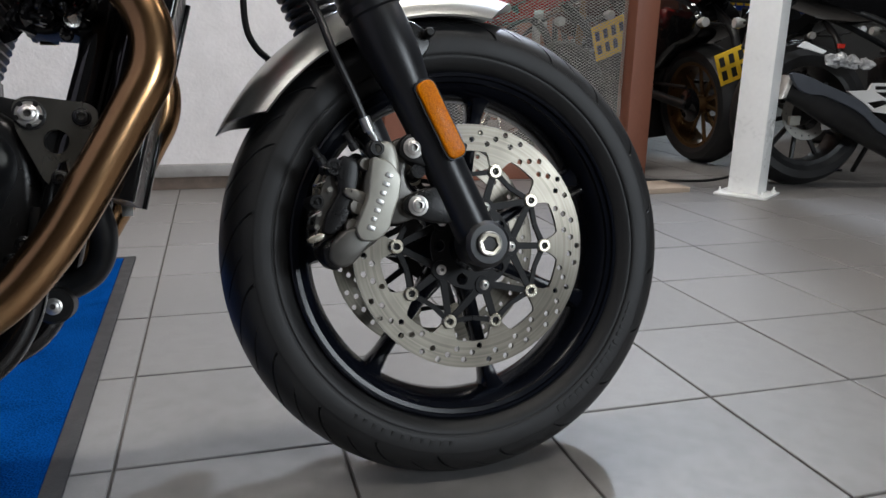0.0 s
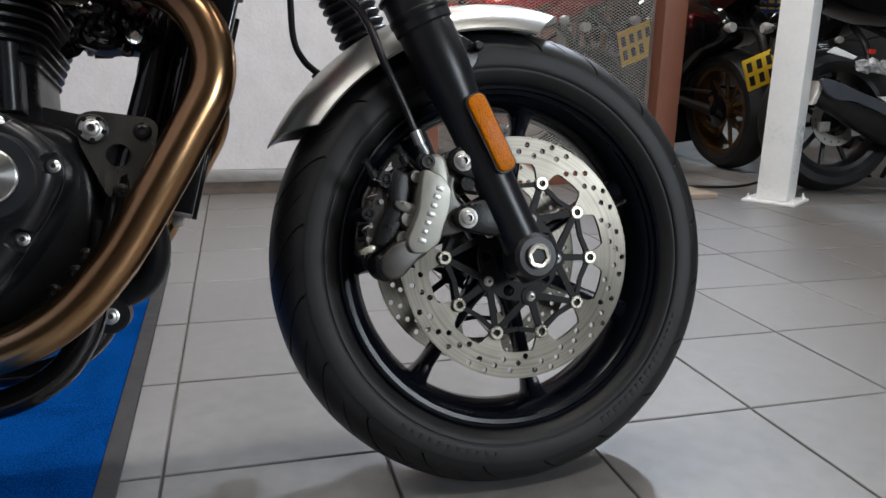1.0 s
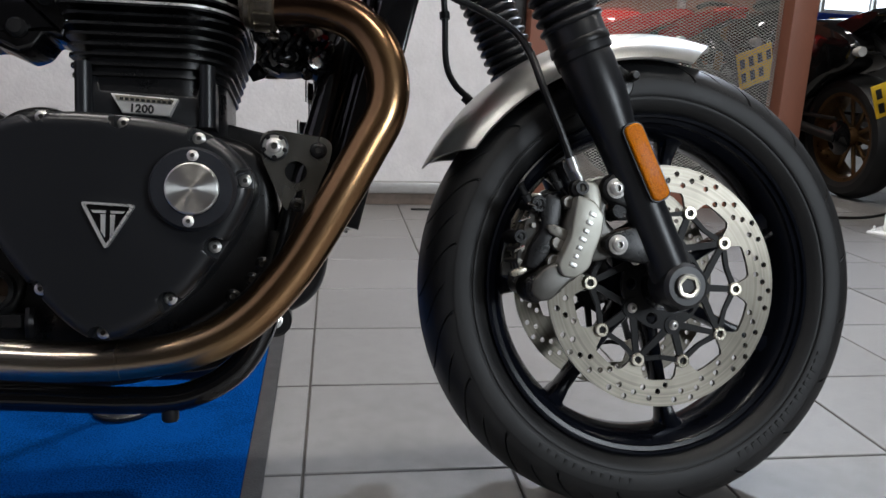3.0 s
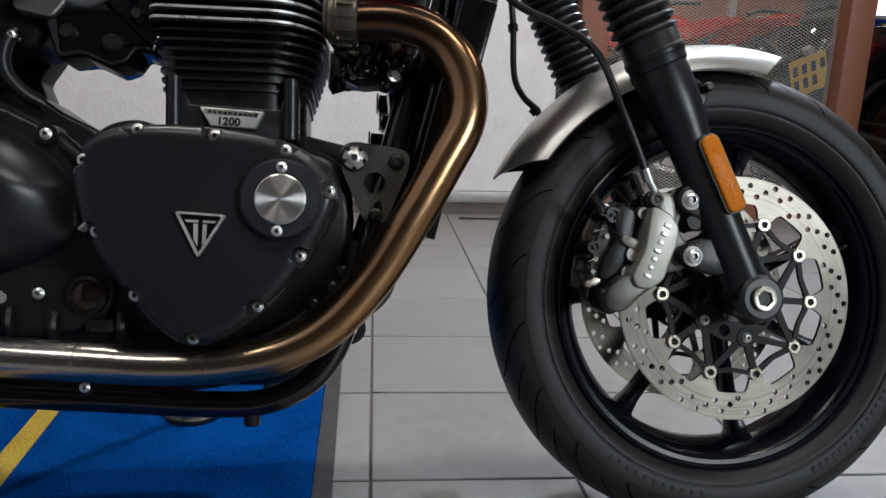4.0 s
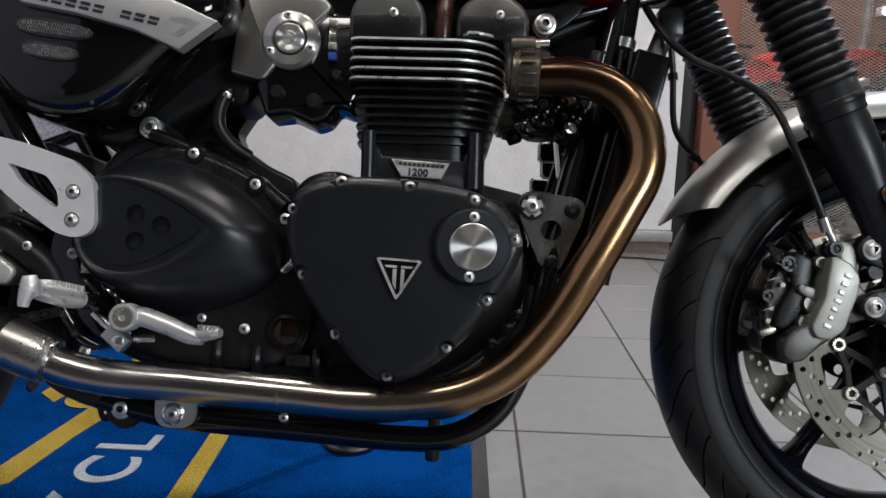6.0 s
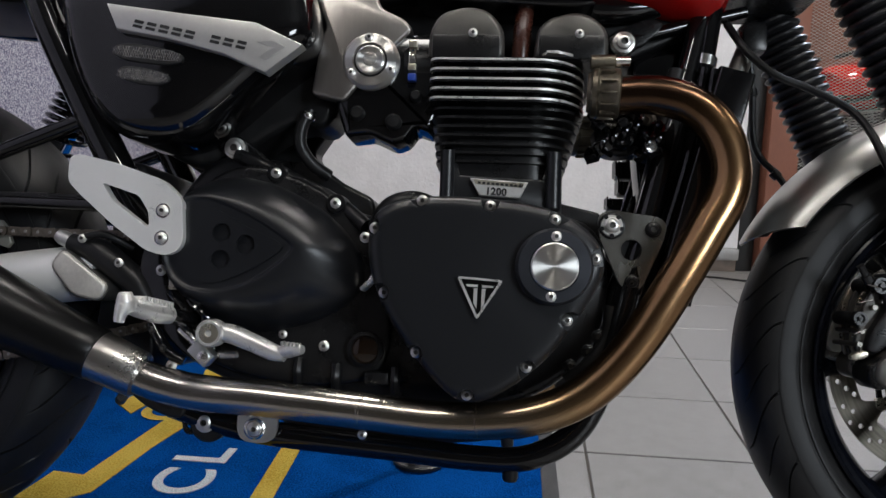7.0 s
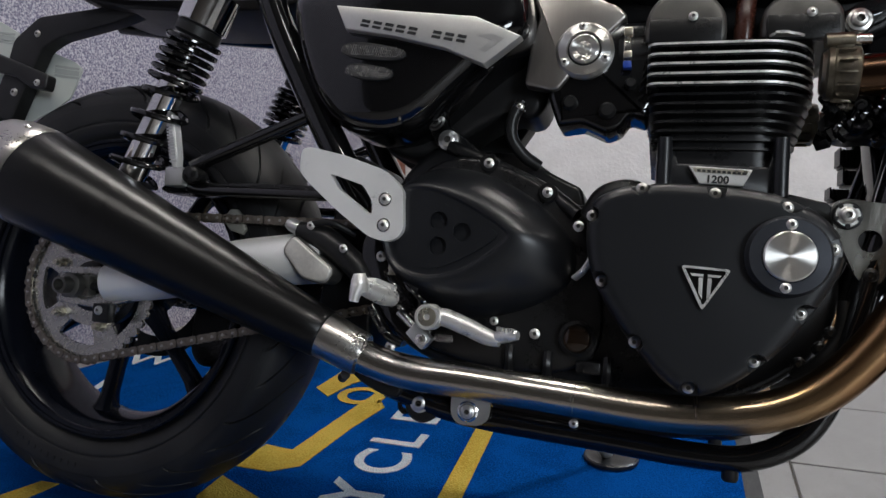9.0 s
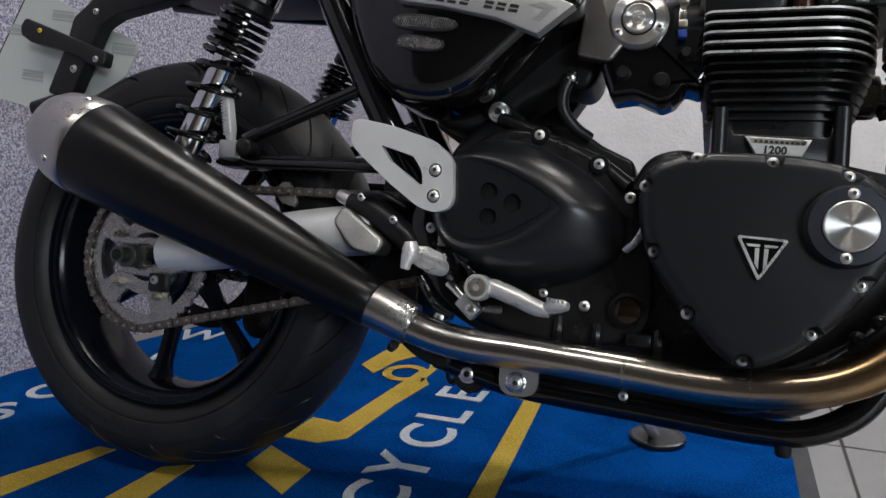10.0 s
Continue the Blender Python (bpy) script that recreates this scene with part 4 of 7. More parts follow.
def polar(r, a):
    return (FX + r * math.cos(a), FZ + r * math.sin(a))


def brake_disc(side):
    """Drilled floating disc on a black forked carrier with ten bobbins."""
    y = CY + side * 0.075
    turn = radians(-3.0)
    holes = []
    for i in range(80):
        a = turn + 2 * math.pi * i / 80
        r = (0.1470, 0.1385, 0.1300, 0.1425, 0.1335, 0.1255, 0.1450, 0.1360)[i % 8]
        holes.append(ring2(*polar(r, a), 0.0037, 9))
    inner = []
    for i in range(200):
        a = 2 * math.pi * i / 200
        ph = abs(((a / (2 * math.pi) * 10 + 0.5) % 1.0) - 0.5) * 2
        t = min(1.0, max(0.0, 1.25 - ph / 0.40))
        t = t * t * (3 - 2 * t)
        inner.append(polar(0.1195 - 0.0225 * t, a + turn))
    d = part("brake_disc", pierced(bmesh.new(), ring2(FX, FZ, 0.1525, 120), [inner] + holes, y - 0.0024, y + 0.0024), "disc_steel", bike, "drilled steel brake disc", True, 30)
    # carrier: hub ring, two bars to each bobbin and a tie between the two of a pair
    ya, yb = (y - 0.0045, y + 0.001) if side < 0 else (y - 0.001, y + 0.0045)
    sp = part("disc_carrier", pierced(bmesh.new(), ring2(FX, FZ, 0.0545, 60), [ring2(FX, FZ, 0.031, 32)] + [ring2(*polar(0.0435, radians(32 + 72 * i)), 0.0075, 14) for i in range(5)], ya, yb), "carrier_black", d, "black disc carrier ring", True, 30)
    count = [0]

    def bar(p0, p1, w0, w1, name="carrier_arm"):
        q0, q1 = Vector(p0), Vector(p1)
        n = (q1 - q0).normalized()
        n = Vector((-n.y, n.x))
        lift_y = 0.00012 * (1 + count[0] % 9)
        count[0] += 1
        part(name, slab(bmesh.new(), [tuple(q0 + n * w0), tuple(q1 + n * w1), tuple(q1 - n * w1), tuple(q0 - n * w0)], ya + lift_y, yb - lift_y), "carrier_black", d, "", False)
    for i in range(10):
        a = turn + 2 * math.pi * i / 10
        tip = polar(0.0985, a)
        if i % 2 == 0:
            bar(polar(0.048, a), tip, 0.0048, 0.0038)
        else:
            bar(polar(0.0525, a - math.pi / 5 + 0.10), tip, 0.0046, 0.0036)
            bar(polar(0.0525, a + math.pi / 5 - 0.10), tip, 0.0046, 0.0036)
        mid = polar(0.0900, a + math.pi / 10)
        bar(tip, mid, 0.0034, 0.0028, "carrier_tie")
        bar(mid, polar(0.0985, a + math.pi / 5), 0.0028, 0.0034, "carrier_tie")
    for i in range(10):
        bx, bz = polar(0.0985, turn + 2 * math.pi * i / 10)
        part("bobbin", lathe(bmesh.new(), (bx, y + side * 0.0045, bz), (0, side, 0), [(0.0088, -0.007), (0.0088, 0.0012), (0.0076, 0.0024), (0.0046, 0.0024), (0.0040, -0.004)], 20), "bronze", d)
    for i in range(5):
        bx, bz = polar(0.0510, radians(-4 + 72 * i))
        boss = part("carrier_boss", lathe(bmesh.new(), (bx, y - 0.0045 if side < 0 else y + 0.0045, bz), (0, side, 0), [(0.0125, -0.003), (0.0118, 0.0015)], 18), "carrier_black", sp)
        if side < 0:
            bolt(sp, bx, y - 0.006, bz, BOLT_M)
    return d


disc_r, disc_l = brake_disc(-1), brake_disc(1)

# fork legs, gaiters, axle
FORK = Vector((-0.397, 0, 0.918)).normalized()
AX, AZ = 1.4210, 0.3075             # axle line


def on_fork(d, y, ox=0.0, oz=0.0):
    p = Vector((AX, y, AZ)) + FORK * d
    return (p.x + ox, y, p.z + oz)


def fork_leg(side):
    y = CY + side * 0.121
    leg = part("fork_leg", lathe(bmesh.new(), on_fork(0, y), FORK, [(0.014, -0.030), (0.022, -0.026), (0.0255, -0.01), (0.0245, 0.04), (0.0245, 0.16), (0.0260, 0.20), (0.0300, 0.225), (0.0320, 0.245), (0.0325, 0.285), (0.0315, 0.292), (0.0345, 0.294), (0.0350, 0.330), (0.033, 0.335)], 40), "cover_black", bike, "satin black lower fork leg")
    ribs = []
    h, k = 0.328, 0
    while h < 0.60:
        ribs += [(0.0305, h), (0.0340, h + 0.0018), (0.0378, h + 0.0042), (0.0387, h + 0.0065), (0.0378, h + 0.0088), (0.0340, h + 0.0112)]
        h += 0.013
    part("gaiter", lathe(bmesh.new(), on_fork(0, y), FORK, [(0.0345, 0.325)] + ribs + [(0.03, h)], 36), "bellows", leg, "ribbed black rubber gaiter")
    part("stanchion", lathe(bmesh.new(), on_fork(0, y), FORK, [(0.0215, 0.59), (0.0215, 0.66)], 24), "chrome", leg)
    part("clamp_band", lathe(bmesh.new(), on_fork(0, y), FORK, [(0.0352, 0.303), (0.0362, 0.305), (0.0362, 0.311), (0.0352, 0.313)], 32, (False, False)), "plastic", leg)
    # axle boss
    part("axle_boss", lathe(bmesh.new(), (AX, y + side * 0.006, AZ), (0, -side, 0), [(0.023, -0.022), (0.0275, -0.018), (0.0285, 0.02), (0.024, 0.032)], 32), "cover_black", leg)
    if side < 0:
        part("axle_nut", lathe(bmesh.new(), (AX, y - 0.028, AZ), (0, -1, 0), [(0.0148, 0), (0.0148, 0.004), (0.0138, 0.0050), (0.0128, 0.0050)], 32, (True, False)), "keeper_steel", leg)
        part("axle_hex", lathe(bmesh.new(), (AX, y - 0.028, AZ), (0, -1, 0), [(0.0138, 0.0048), (0.0100, 0.0044), (0.0096, -0.006)], 6, (False, True)), "bronze", leg)
        part("axle_bore", lathe(bmesh.new(), (AX, y - 0.028, AZ), (0, -1, 0), [(0.0092, 0.0008), (0.0084, 0.0016)], 6), "plate_black", leg)
    # caliper lugs
    for lx, lz in ((1.341, 0.422), (1.3435, 0.356)):
        bm = bmesh.new()
        fork_x = AX + FORK.x / FORK.z * (lz - AZ)
        slab(bm, rounded([(lx - 0.016, lz - 0.013), (lx - 0.016, lz + 0.014), (fork_x - 0.002, lz + 0.028), (fork_x + 0.006, lz - 0.028)], 2), y - 0.008, y + 0.014, 0.003)
        part("caliper_lug", bm, "engine_black", leg)
        bolt(leg, lx, y - 0.0085, lz, BOLT_L)
    # reflector on its pad
    a = Vector(on_fork(0.194, 0)) + Vector((0.009, 0, 0))
    b = Vector(on_fork(0.119, 0)) + Vector((0.011, 0, 0))
    ax = (b - a).normalized()
    sd = Vector((ax.z, 0, -ax.x))
    out = []
    for t in range(24):
        q = 2 * math.pi * t / 24
        end = b if math.cos(q) > 0 else a
        p = end + ax * (0.0090 * math.cos(q)) + sd * (0.0112 * math.copysign(abs(math.sin(q)) ** 0.7, math.sin(q)))
        out.append((p.x, p.z))
    yy = y - 0.030 if side < 0 else y + 0.030
    part("reflector_pad", slab(bmesh.new(), shrink(out, -0.002), min(yy, yy + 0.012 * -side), max(yy, yy + 0.012 * -side)), "plastic", leg)
    part("reflector", slab(bmesh.new(), out, yy - 0.004, yy + 0.001, 0.0025) if side < 0 else slab(bmesh.new(), out, yy - 0.001, yy + 0.004), "amber", leg, "long amber reflector with rounded ends")
    return leg


fork_r, fork_l = fork_leg(-1), fork_leg(1)
tube_on("front_axle", bike, [(AX, -0.10, AZ), (AX, 0.136, AZ)], 0.012, "steel", smooth=False)


def caliper(side):
    """Four-piston caliper straddling the disc, raised maker's bars on its outer half."""
    y0 = -0.116 if side < 0 else 0.088
    y1 = y0 + 0.046
    foot = [(1.272, 0.336), (1.296, 0.326), (1.294, 0.318), (1.281, 0.310), (1.262, 0.292), (1.247, 0.290), (1.237, 0.300), (1.239, 0.316), (1.255, 0.331)]
    c = part("brake_caliper", slab(bmesh.new(), eased(foot, 0.005), y0 + 0.003, y1, 0.004), "alloy_dark", bike, "grey four-piston brake caliper")
    neck = [(1.294, 0.427), (1.309, 0.432), (1.321, 0.427), (1.325, 0.395), (1.318, 0.380), (1.296, 0.386), (1.303, 0.407)]
    part("caliper_neck", slab(bmesh.new(), rounded(neck, 2), y0 + 0.003, y1, 0.005), "caliper", c)
    face = [(1.2915, 0.414), (1.3130, 0.406), (1.3240, 0.389), (1.3205, 0.368), (1.3105, 0.344), (1.3060, 0.329), (1.2905, 0.318), (1.2735, 0.319), (1.2675, 0.332), (1.2835, 0.366), (1.2865, 0.386)]
    yf = y0 - 0.003
    part("face_plate", slab(bmesh.new(), eased(face, 0.006), yf, y1, 0.0022), "caliper", c, "pale grey caliper face")
    part("inner_half", slab(bmesh.new(), rounded([(x - 0.004, z + 0.004) for x, z in foot] , 2), y1 + 0.014, y1 + 0.048, 0.004), "alloy_dark", c)
    part("inner_half", slab(bmesh.new(), rounded([(x - 0.004, z + 0.004) for x, z in face], 2), y1 + 0.014, y1 + 0.048, 0.004), "alloy_dark", c)
    if side < 0:
        p0, p1 = Vector((1.3090, 0, 0.391)), Vector((1.2850, 0, 0.333))
        for k, w in enumerate((0.0044, 0.0040, 0.0034, 0.0044, 0.0034, 0.0028, 0.0046)):
            q = p0.lerp(p1, k / 6)
            bar = part("maker_bar", block(bmesh.new(), -w, w, -0.0012, 0.0012, -0.0026, 0.0026, 0.001), "alloy", c)
            bar.matrix_basis = pose(q.x, yf - 0.0002, q.z, 0, 25, 0)
    # pads, pistons, spring wires, pins and bleed nipples behind the outer half
    for k, (px, pz, rr) in enumerate(((1.252, 0.404, 0.0100), (1.231, 0.366, 0.0085), (1.280, 0.412, 0.0085))):
        part("piston_boss", lathe(bmesh.new(), (px, y0 + 0.022 + 0.006 * (k % 3), pz), (0, -1, 0), [(rr, -0.05), (rr, 0.000), (rr * 0.92, 0.004), (rr * 0.60, 0.004), (rr * 0.55, 0.0015), (rr * 0.30, 0.0015), (rr * 0.26, 0.005)], 20), "engine_black", c)
    for k in range(4):
        yy = y0 + 0.030 + 0.016 * k
        part("pad_plate", slab(bmesh.new(), rounded([(1.226 + 0.003 * k, 0.330), (1.240, 0.318), (1.262, 0.338), (1.276, 0.372), (1.284, 0.402), (1.262, 0.414), (1.243 - 0.002 * k, 0.396), (1.232, 0.362)], 1), yy, yy + 0.005, 0.001), "bronze" if k % 2 else "alloy_dark", c)
    for px, pz in ((1.232, 0.352), (1.229, 0.337), (1.256, 0.386), (1.246, 0.379)):
        tube_on("pad_pin", c, [(px, y0 + 0.022, pz), (px, y0 + 0.085, pz)], 0.0030, "keeper_steel", smooth=False)
    for px, pz, dx, dz in ((1.233, 0.355, -0.010, -0.006), (1.246, 0.402, -0.009, 0.003), (1.228, 0.334, -0.004, -0.013), (1.240, 0.388, -0.012, -0.004)):
        tube_on("spring_wire", c, [(px, y0 + 0.016, pz), (px + dx, y0 + 0.020, pz + dz), (px + dx * 0.7, y0 + 0.034, pz + dz * 1.6), (px + 0.006, y0 + 0.045, pz + dz)], 0.0011, "steel", seg=6)
    for px, pz in ((1.278, 0.424), (1.240, 0.408)):
        part("bleed_nipple", lathe(bmesh.new(), (px, y0 + 0.024, pz), (-0.5, -0.2, 0.8), [(0.006, 0), (0.006, 0.008), (0.004, 0.009), (0.004, 0.02), (0.005, 0.022)], 10), "plastic", c)
    part("pad_keeper", slab(bmesh.new(), rounded([(1.258, 0.372), (1.262, 0.382), (1.290, 0.372), (1.288, 0.356), (1.276, 0.362)], 1), y0 + 0.012, y0 + 0.022, 0.002), "keeper_steel", c)
    # cast black bridge over the pads and its dark lower end
    bridge = [(1.262, 0.418), (1.280, 0.410), (1.280, 0.390), (1.272, 0.362), (1.262, 0.340), (1.246, 0.326), (1.234, 0.330), (1.240, 0.352), (1.256, 0.376), (1.252, 0.402)]
    part("pad_bridge", slab(bmesh.new(), eased(bridge, 0.005), y0 + 0.018, y0 + 0.040, 0.003), "engine_black", c)
    part("lower_end", slab(bmesh.new(), eased([(1.243, 0.322), (1.252, 0.326), (1.256, 0.300), (1.250, 0.288), (1.240, 0.288), (1.231, 0.298), (1.231, 0.314)], 0.005), y0 + 0.006, y1, 0.005), "engine_black", c)
    for px, pz, a, b in ((1.288, 0.352, 0.010, 0.006), (1.281, 0.330, 0.009, 0.006), (1.300, 0.400, 0.008, 0.006)):
        part("piston_ring", lathe(bmesh.new(), (px - 0.013, y0 + 0.016, pz + 0.006), (0, -1, 0), [(a, -0.01), (a, 0.0), (a * 0.85, 0.003)], 20), "keeper_steel", c)
    part("spring_tab", slab(bmesh.new(), rounded([(1.216, 0.326), (1.236, 0.332), (1.236, 0.322), (1.218, 0.318)], 1), y0 + 0.016, y0 + 0.024, 0.002), "bronze", c)
    yb0, yb1 = (-0.097, -0.083) if side < 0 else (0.119, 0.133)
    part("bracket", slab(bmesh.new(), rounded([(1.316, 0.435), (1.348, 0.436), (1.352, 0.418), (1.336, 0.408), (1.334, 0.382), (1.346, 0.370), (1.356, 0.352), (1.338, 0.338), (1.308, 0.335), (1.306, 0.350), (1.318, 0.365), (1.322, 0.395)], 2), yb0, yb1, 0.003), "alloy_dark", c)
    tube_on("bracket_pin", c, [(1.347, side * 0.080, 0.392), (1.347, side * 0.108, 0.396)], 0.0085, "satin_black", smooth=False)
    return c


cal_r, cal_l = caliper(-1), caliper(1)

# brake hoses
hose_r = tube_on("brake_hose", bike, [(1.098, -0.03, 0.730), (1.115, -0.05, 0.690), (1.146, -0.06, 0.657), (1.188, -0.062, 0.638), (1.226, -0.075, 0.612), (1.242, -0.095, 0.578), (1.254, -0.108, 0.535), (1.274, -0.108, 0.488), (1.287, -0.106, 0.456)], 0.0047, "plastic", "black brake hose", seg=10)
tube_on("hose_ferrule", hose_r, [(1.2865, -0.106, 0.458), (1.2925, -0.105, 0.443)], 0.0066, "alloy", smooth=False)
tube_on("banjo_pipe", hose_r, [(1.2925, -0.105, 0.444), (1.2985, -0.105, 0.434), (1.298, -0.106, 0.425)], 0.0042, "alloy")
part("banjo_bolt", lathe(bmesh.new(), (1.298, -0.098, 0.422), (0, -1, 0), [(0.011, 0), (0.011, 0.010), (0.008, 0.012), (0.008, 0.018), (0.005, 0.018), (0.0045, 0.012)], 16), "plastic", hose_r)
hose_l = tube_on("brake_hose", bike, [(1.168, 0.11, 0.78), (1.179, 0.12, 0.695), (1.181, 0.12, 0.620), (1.194, 0.12, 0.587), (1.220, 0.118, 0.558), (1.27, 0.11, 0.47)], 0.0047, "plastic", "black brake hose", seg=10)
for p, q in (((1.1788, 0.12, 0.690), (1.1796, 0.12, 0.680)), ((1.208, 0.119, 0.570), (1.216, 0.118, 0.562))):
    tube_on("hose_clip", hose_l, [p, q], 0.0075, "plastic", smooth=False)

# front mudguard
bm = bmesh.new()
loops = []
for k in range(61):
    t = k / 60
    sec = []
    for j in range(21):
        e = (j - 10) / 10
        a = radians((153.5 - 8.0 * abs(e) ** 1.2) * (1 - t) + (73.0 + 9.0 * abs(e) ** 1.2) * t)
        y = 0.010 + 0.065 * math.sin(e * 1.35) / math.sin(1.35)
        r = 0.3365 - 0.004 * t * t - (0.038 + 0.007 * t) * (1 - math.cos(e * 1.35)) / (1 - math.cos(1.35))
        sec.append((1.430 + r * math.cos(a), y, FZ + r * math.sin(a)))
    loops.append(sec)
thin = [[(1.430 + (Vector((p[0] - 1.430, 0, p[2] - FZ)).normalized() * (math.hypot(p[0] - 1.430, p[2] - FZ) - 0.0022)).x, 0.010 + (p[1] - 0.010) * 0.97, FZ + (Vector((p[0] - 1.430, 0, p[2] - FZ)).normalized() * (math.hypot(p[0] - 1.430, p[2] - FZ) - 0.0022)).z) for p in lp][::-1] for lp in loops]
skin(bm, [o + i for o, i in zip(loops, thin)], True, True, True)
guard = part("front_mudguard", bm, "guard", bike, "brushed silver front mudguard", True, 40)
for s in (-1, 1):
    bm = bmesh.new()
    slab(bm, rounded([(1.275, 0.575), (1.310, 0.592), (1.372, 0.575), (1.385, 0.548), (1.352, 0.520), (1.305, 0.548)], 2), s * 0.070 - 0.004, s * 0.070 + 0.004, 0.002)
    br = part("guard_bracket", bm, "satin_black", guard, "black mudguard bracket")
    bolt(br, 1.292, s * 0.070 - 0.005, 0.583, BOLT_S)
    part("sensor_nub", lathe(bmesh.new(), (1.377, s * 0.075, 0.562), (0, s, 0), [(0.006, 0), (0.006, 0.010), (0.004, 0.013)], 16), "plastic", br)

# ---------- engine ----------
case = [(0.425, 0.30), (0.405, 0.36), (0.41, 0.45), (0.44, 0.515), (0.49, 0.548), (0.545, 0.532), (0.60, 0.505), (0.645, 0.475), (0.672, 0.468), (0.70, 0.485), (0.745, 0.488), (0.88, 0.482), (0.945, 0.46), (0.952, 0.36), (0.92, 0.295), (0.84, 0.245), (0.75, 0.235), (0.60, 0.245), (0.50, 0.26)]
crank = part("crankcase", slab(bmesh.new(), rounded(case, 2), -0.085, 0.15, 0.012, 0.012), "engine_black", bike, "black engine crankcase")
part("case_rear", slab(bmesh.new(), eased([(0.47, 0.545), (0.585, 0.540), (0.602, 0.528), (0.622, 0.514), (0.660, 0.496), (0.668, 0.46), (0.48, 0.45)], 0.008), -0.045, 0.07, 0.006, 0.006), "engine_black", crank)
part("sump", slab(bmesh.new(), rounded([(0.55, 0.26), (0.56, 0.215), (0.62, 0.20), (0.80, 0.20), (0.86, 0.225), (0.87, 0.26)], 2), -0.085, 0.10, 0.012, 0.012), "engine_black", crank)
part("gear_case", slab(bmesh.new(), rounded([(0.44, 0.32), (0.43, 0.47), (0.50, 0.535), (0.60, 0.505), (0.66, 0.46), (0.69, 0.40), (0.70, 0.30), (0.66, 0.265), (0.56, 0.265), (0.48, 0.285)], 2), -0.098, -0.08, 0.006), "engine_black", crank)
for x, z, s in ((0.590, 0.283, 0.006), (0.635, 0.278, 0.006), (0.704, 0.276, 0.006)):
    tube_on("case_rib", crank, [(x, -0.102, z - 0.014), (x, -0.106, z), (x, -0.102, z + 0.014)], s, "engine_black", seg=8)
box_on("case_web", crank, 0.668, 0.697, -0.110, -0.095, 0.270, 0.285, "engine_black", 0.004)
part("oil_window", lathe(bmesh.new(), (0.668, -0.098, 0.310), (0, -1, 0), [(0.021, 0), (0.021, 0.010), (0.017, 0.013), (0.0155, 0.008)], 28), "plastic", crank, "round oil level window")
part("oil_glass", lathe(bmesh.new(), (0.668, -0.098, 0.310), (0, -1, 0), [(0.0155, 0.0082), (0.008, 0.0105), (0.001, 0.0110)], 24), "oil_amber", crank, "dark amber oil glass")

# outer edge of the gear cover with its ridge and bolts
for x, y, z in ((0.551, -0.100, 0.516), (0.625, -0.102, 0.481), (0.684, -0.125, 0.447)):
    part("bolt_boss", lathe(bmesh.new(), (x, y + 0.03, z), (0, -1, 0), [(0.0125, 0), (0.0115, 0.0295), (0.0100, 0.031)], 20), "engine_black", crank)
    bolt(crank, x, y - 0.0012, z, BOLT_M)
for x, y, z in ((0.618, -0.100, 0.312), (0.568, -0.10, 0.324), (0.665, -0.118, 0.440)):
    bolt(crank, x, y, z, BOLT_M if x > 0.6 else BOLT_S)
tube_on("cover_ridge", crank, [(0.495, -0.085, 0.540), (0.546, -0.083, 0.520), (0.621, -0.087, 0.485), (0.662, -0.10, 0.455)], 0.009, "engine_black")
tube_on("breather_stub", crank, [(0.676, -0.10, 0.452), (0.692, -0.108, 0.476), (0.718, -0.108, 0.484), (0.742, -0.10, 0.478)], 0.0135, "engine_black", seg=16)

# sprocket-side domed cover
dome_line = [(0.430, 0.47), (0.465, 0.505), (0.512, 0.512), (0.560, 0.500), (0.610, 0.474), (0.648, 0.440), (0.666, 0.402), (0.655, 0.368), (0.618, 0.345), (0.575, 0.330), (0.53, 0.322), (0.480, 0.335), (0.445, 0.362), (0.425, 0.405)]
leaf_line = [(0.440, 0.470), (0.4750, 0.4810), (0.5075, 0.4735), (0.5470, 0.4555), (0.5780, 0.4360), (0.5930, 0.4245), (0.5800, 0.4110), (0.5570, 0.3920), (0.5300, 0.3765), (0.4950, 0.3680), (0.4600, 0.3740), (0.4400, 0.3950), (0.4330, 0.4350)]


def reach_of(edge, mid, a):
    """Distance from the middle to a closed outline in the direction a."""
    d = Vector((math.cos(a), math.sin(a)))
    best = 0.0
    for q0, q1 in zip(edge, edge[1:] + edge[:1]):
        e, f = q1 - q0, q0 - mid
        den = d.x * e.y - d.y * e.x
        if abs(den) > 1e-12:
            r, t = (f.x * e.y - f.y * e.x) / den, (f.x * d.y - f.y * d.x) / den
            if r > 0 and -0.001 <= t <= 1.001:
                best = max(best, r)
    return best


egg_mid = Vector((0.520, 0.425))
egg_rim, egg_leaf = [Vector(q) for q in rounded(dome_line, 2)], [Vector(q) for q in rounded(leaf_line, 2)]
spokes_ = [(2 * math.pi * k / 144, reach_of(egg_rim, egg_mid, 2 * math.pi * k / 144), reach_of(egg_leaf, egg_mid, 2 * math.pi * k / 144)) for k in range(144)]


def egg_ring(y, f):
    """Ring between the rim (f = 0) and the leaf (f = 1)."""
    return [(egg_mid.x + (ro + (rl - ro) * f) * math.cos(a), y, egg_mid.y + (ro + (rl - ro) * f) * math.sin(a)) for a, ro, rl in spokes_]


def leaf_ring(y, f):
    return [(egg_mid.x + rl * f * math.cos(a), y, egg_mid.y + rl * f * math.sin(a)) for a, ro, rl in spokes_]


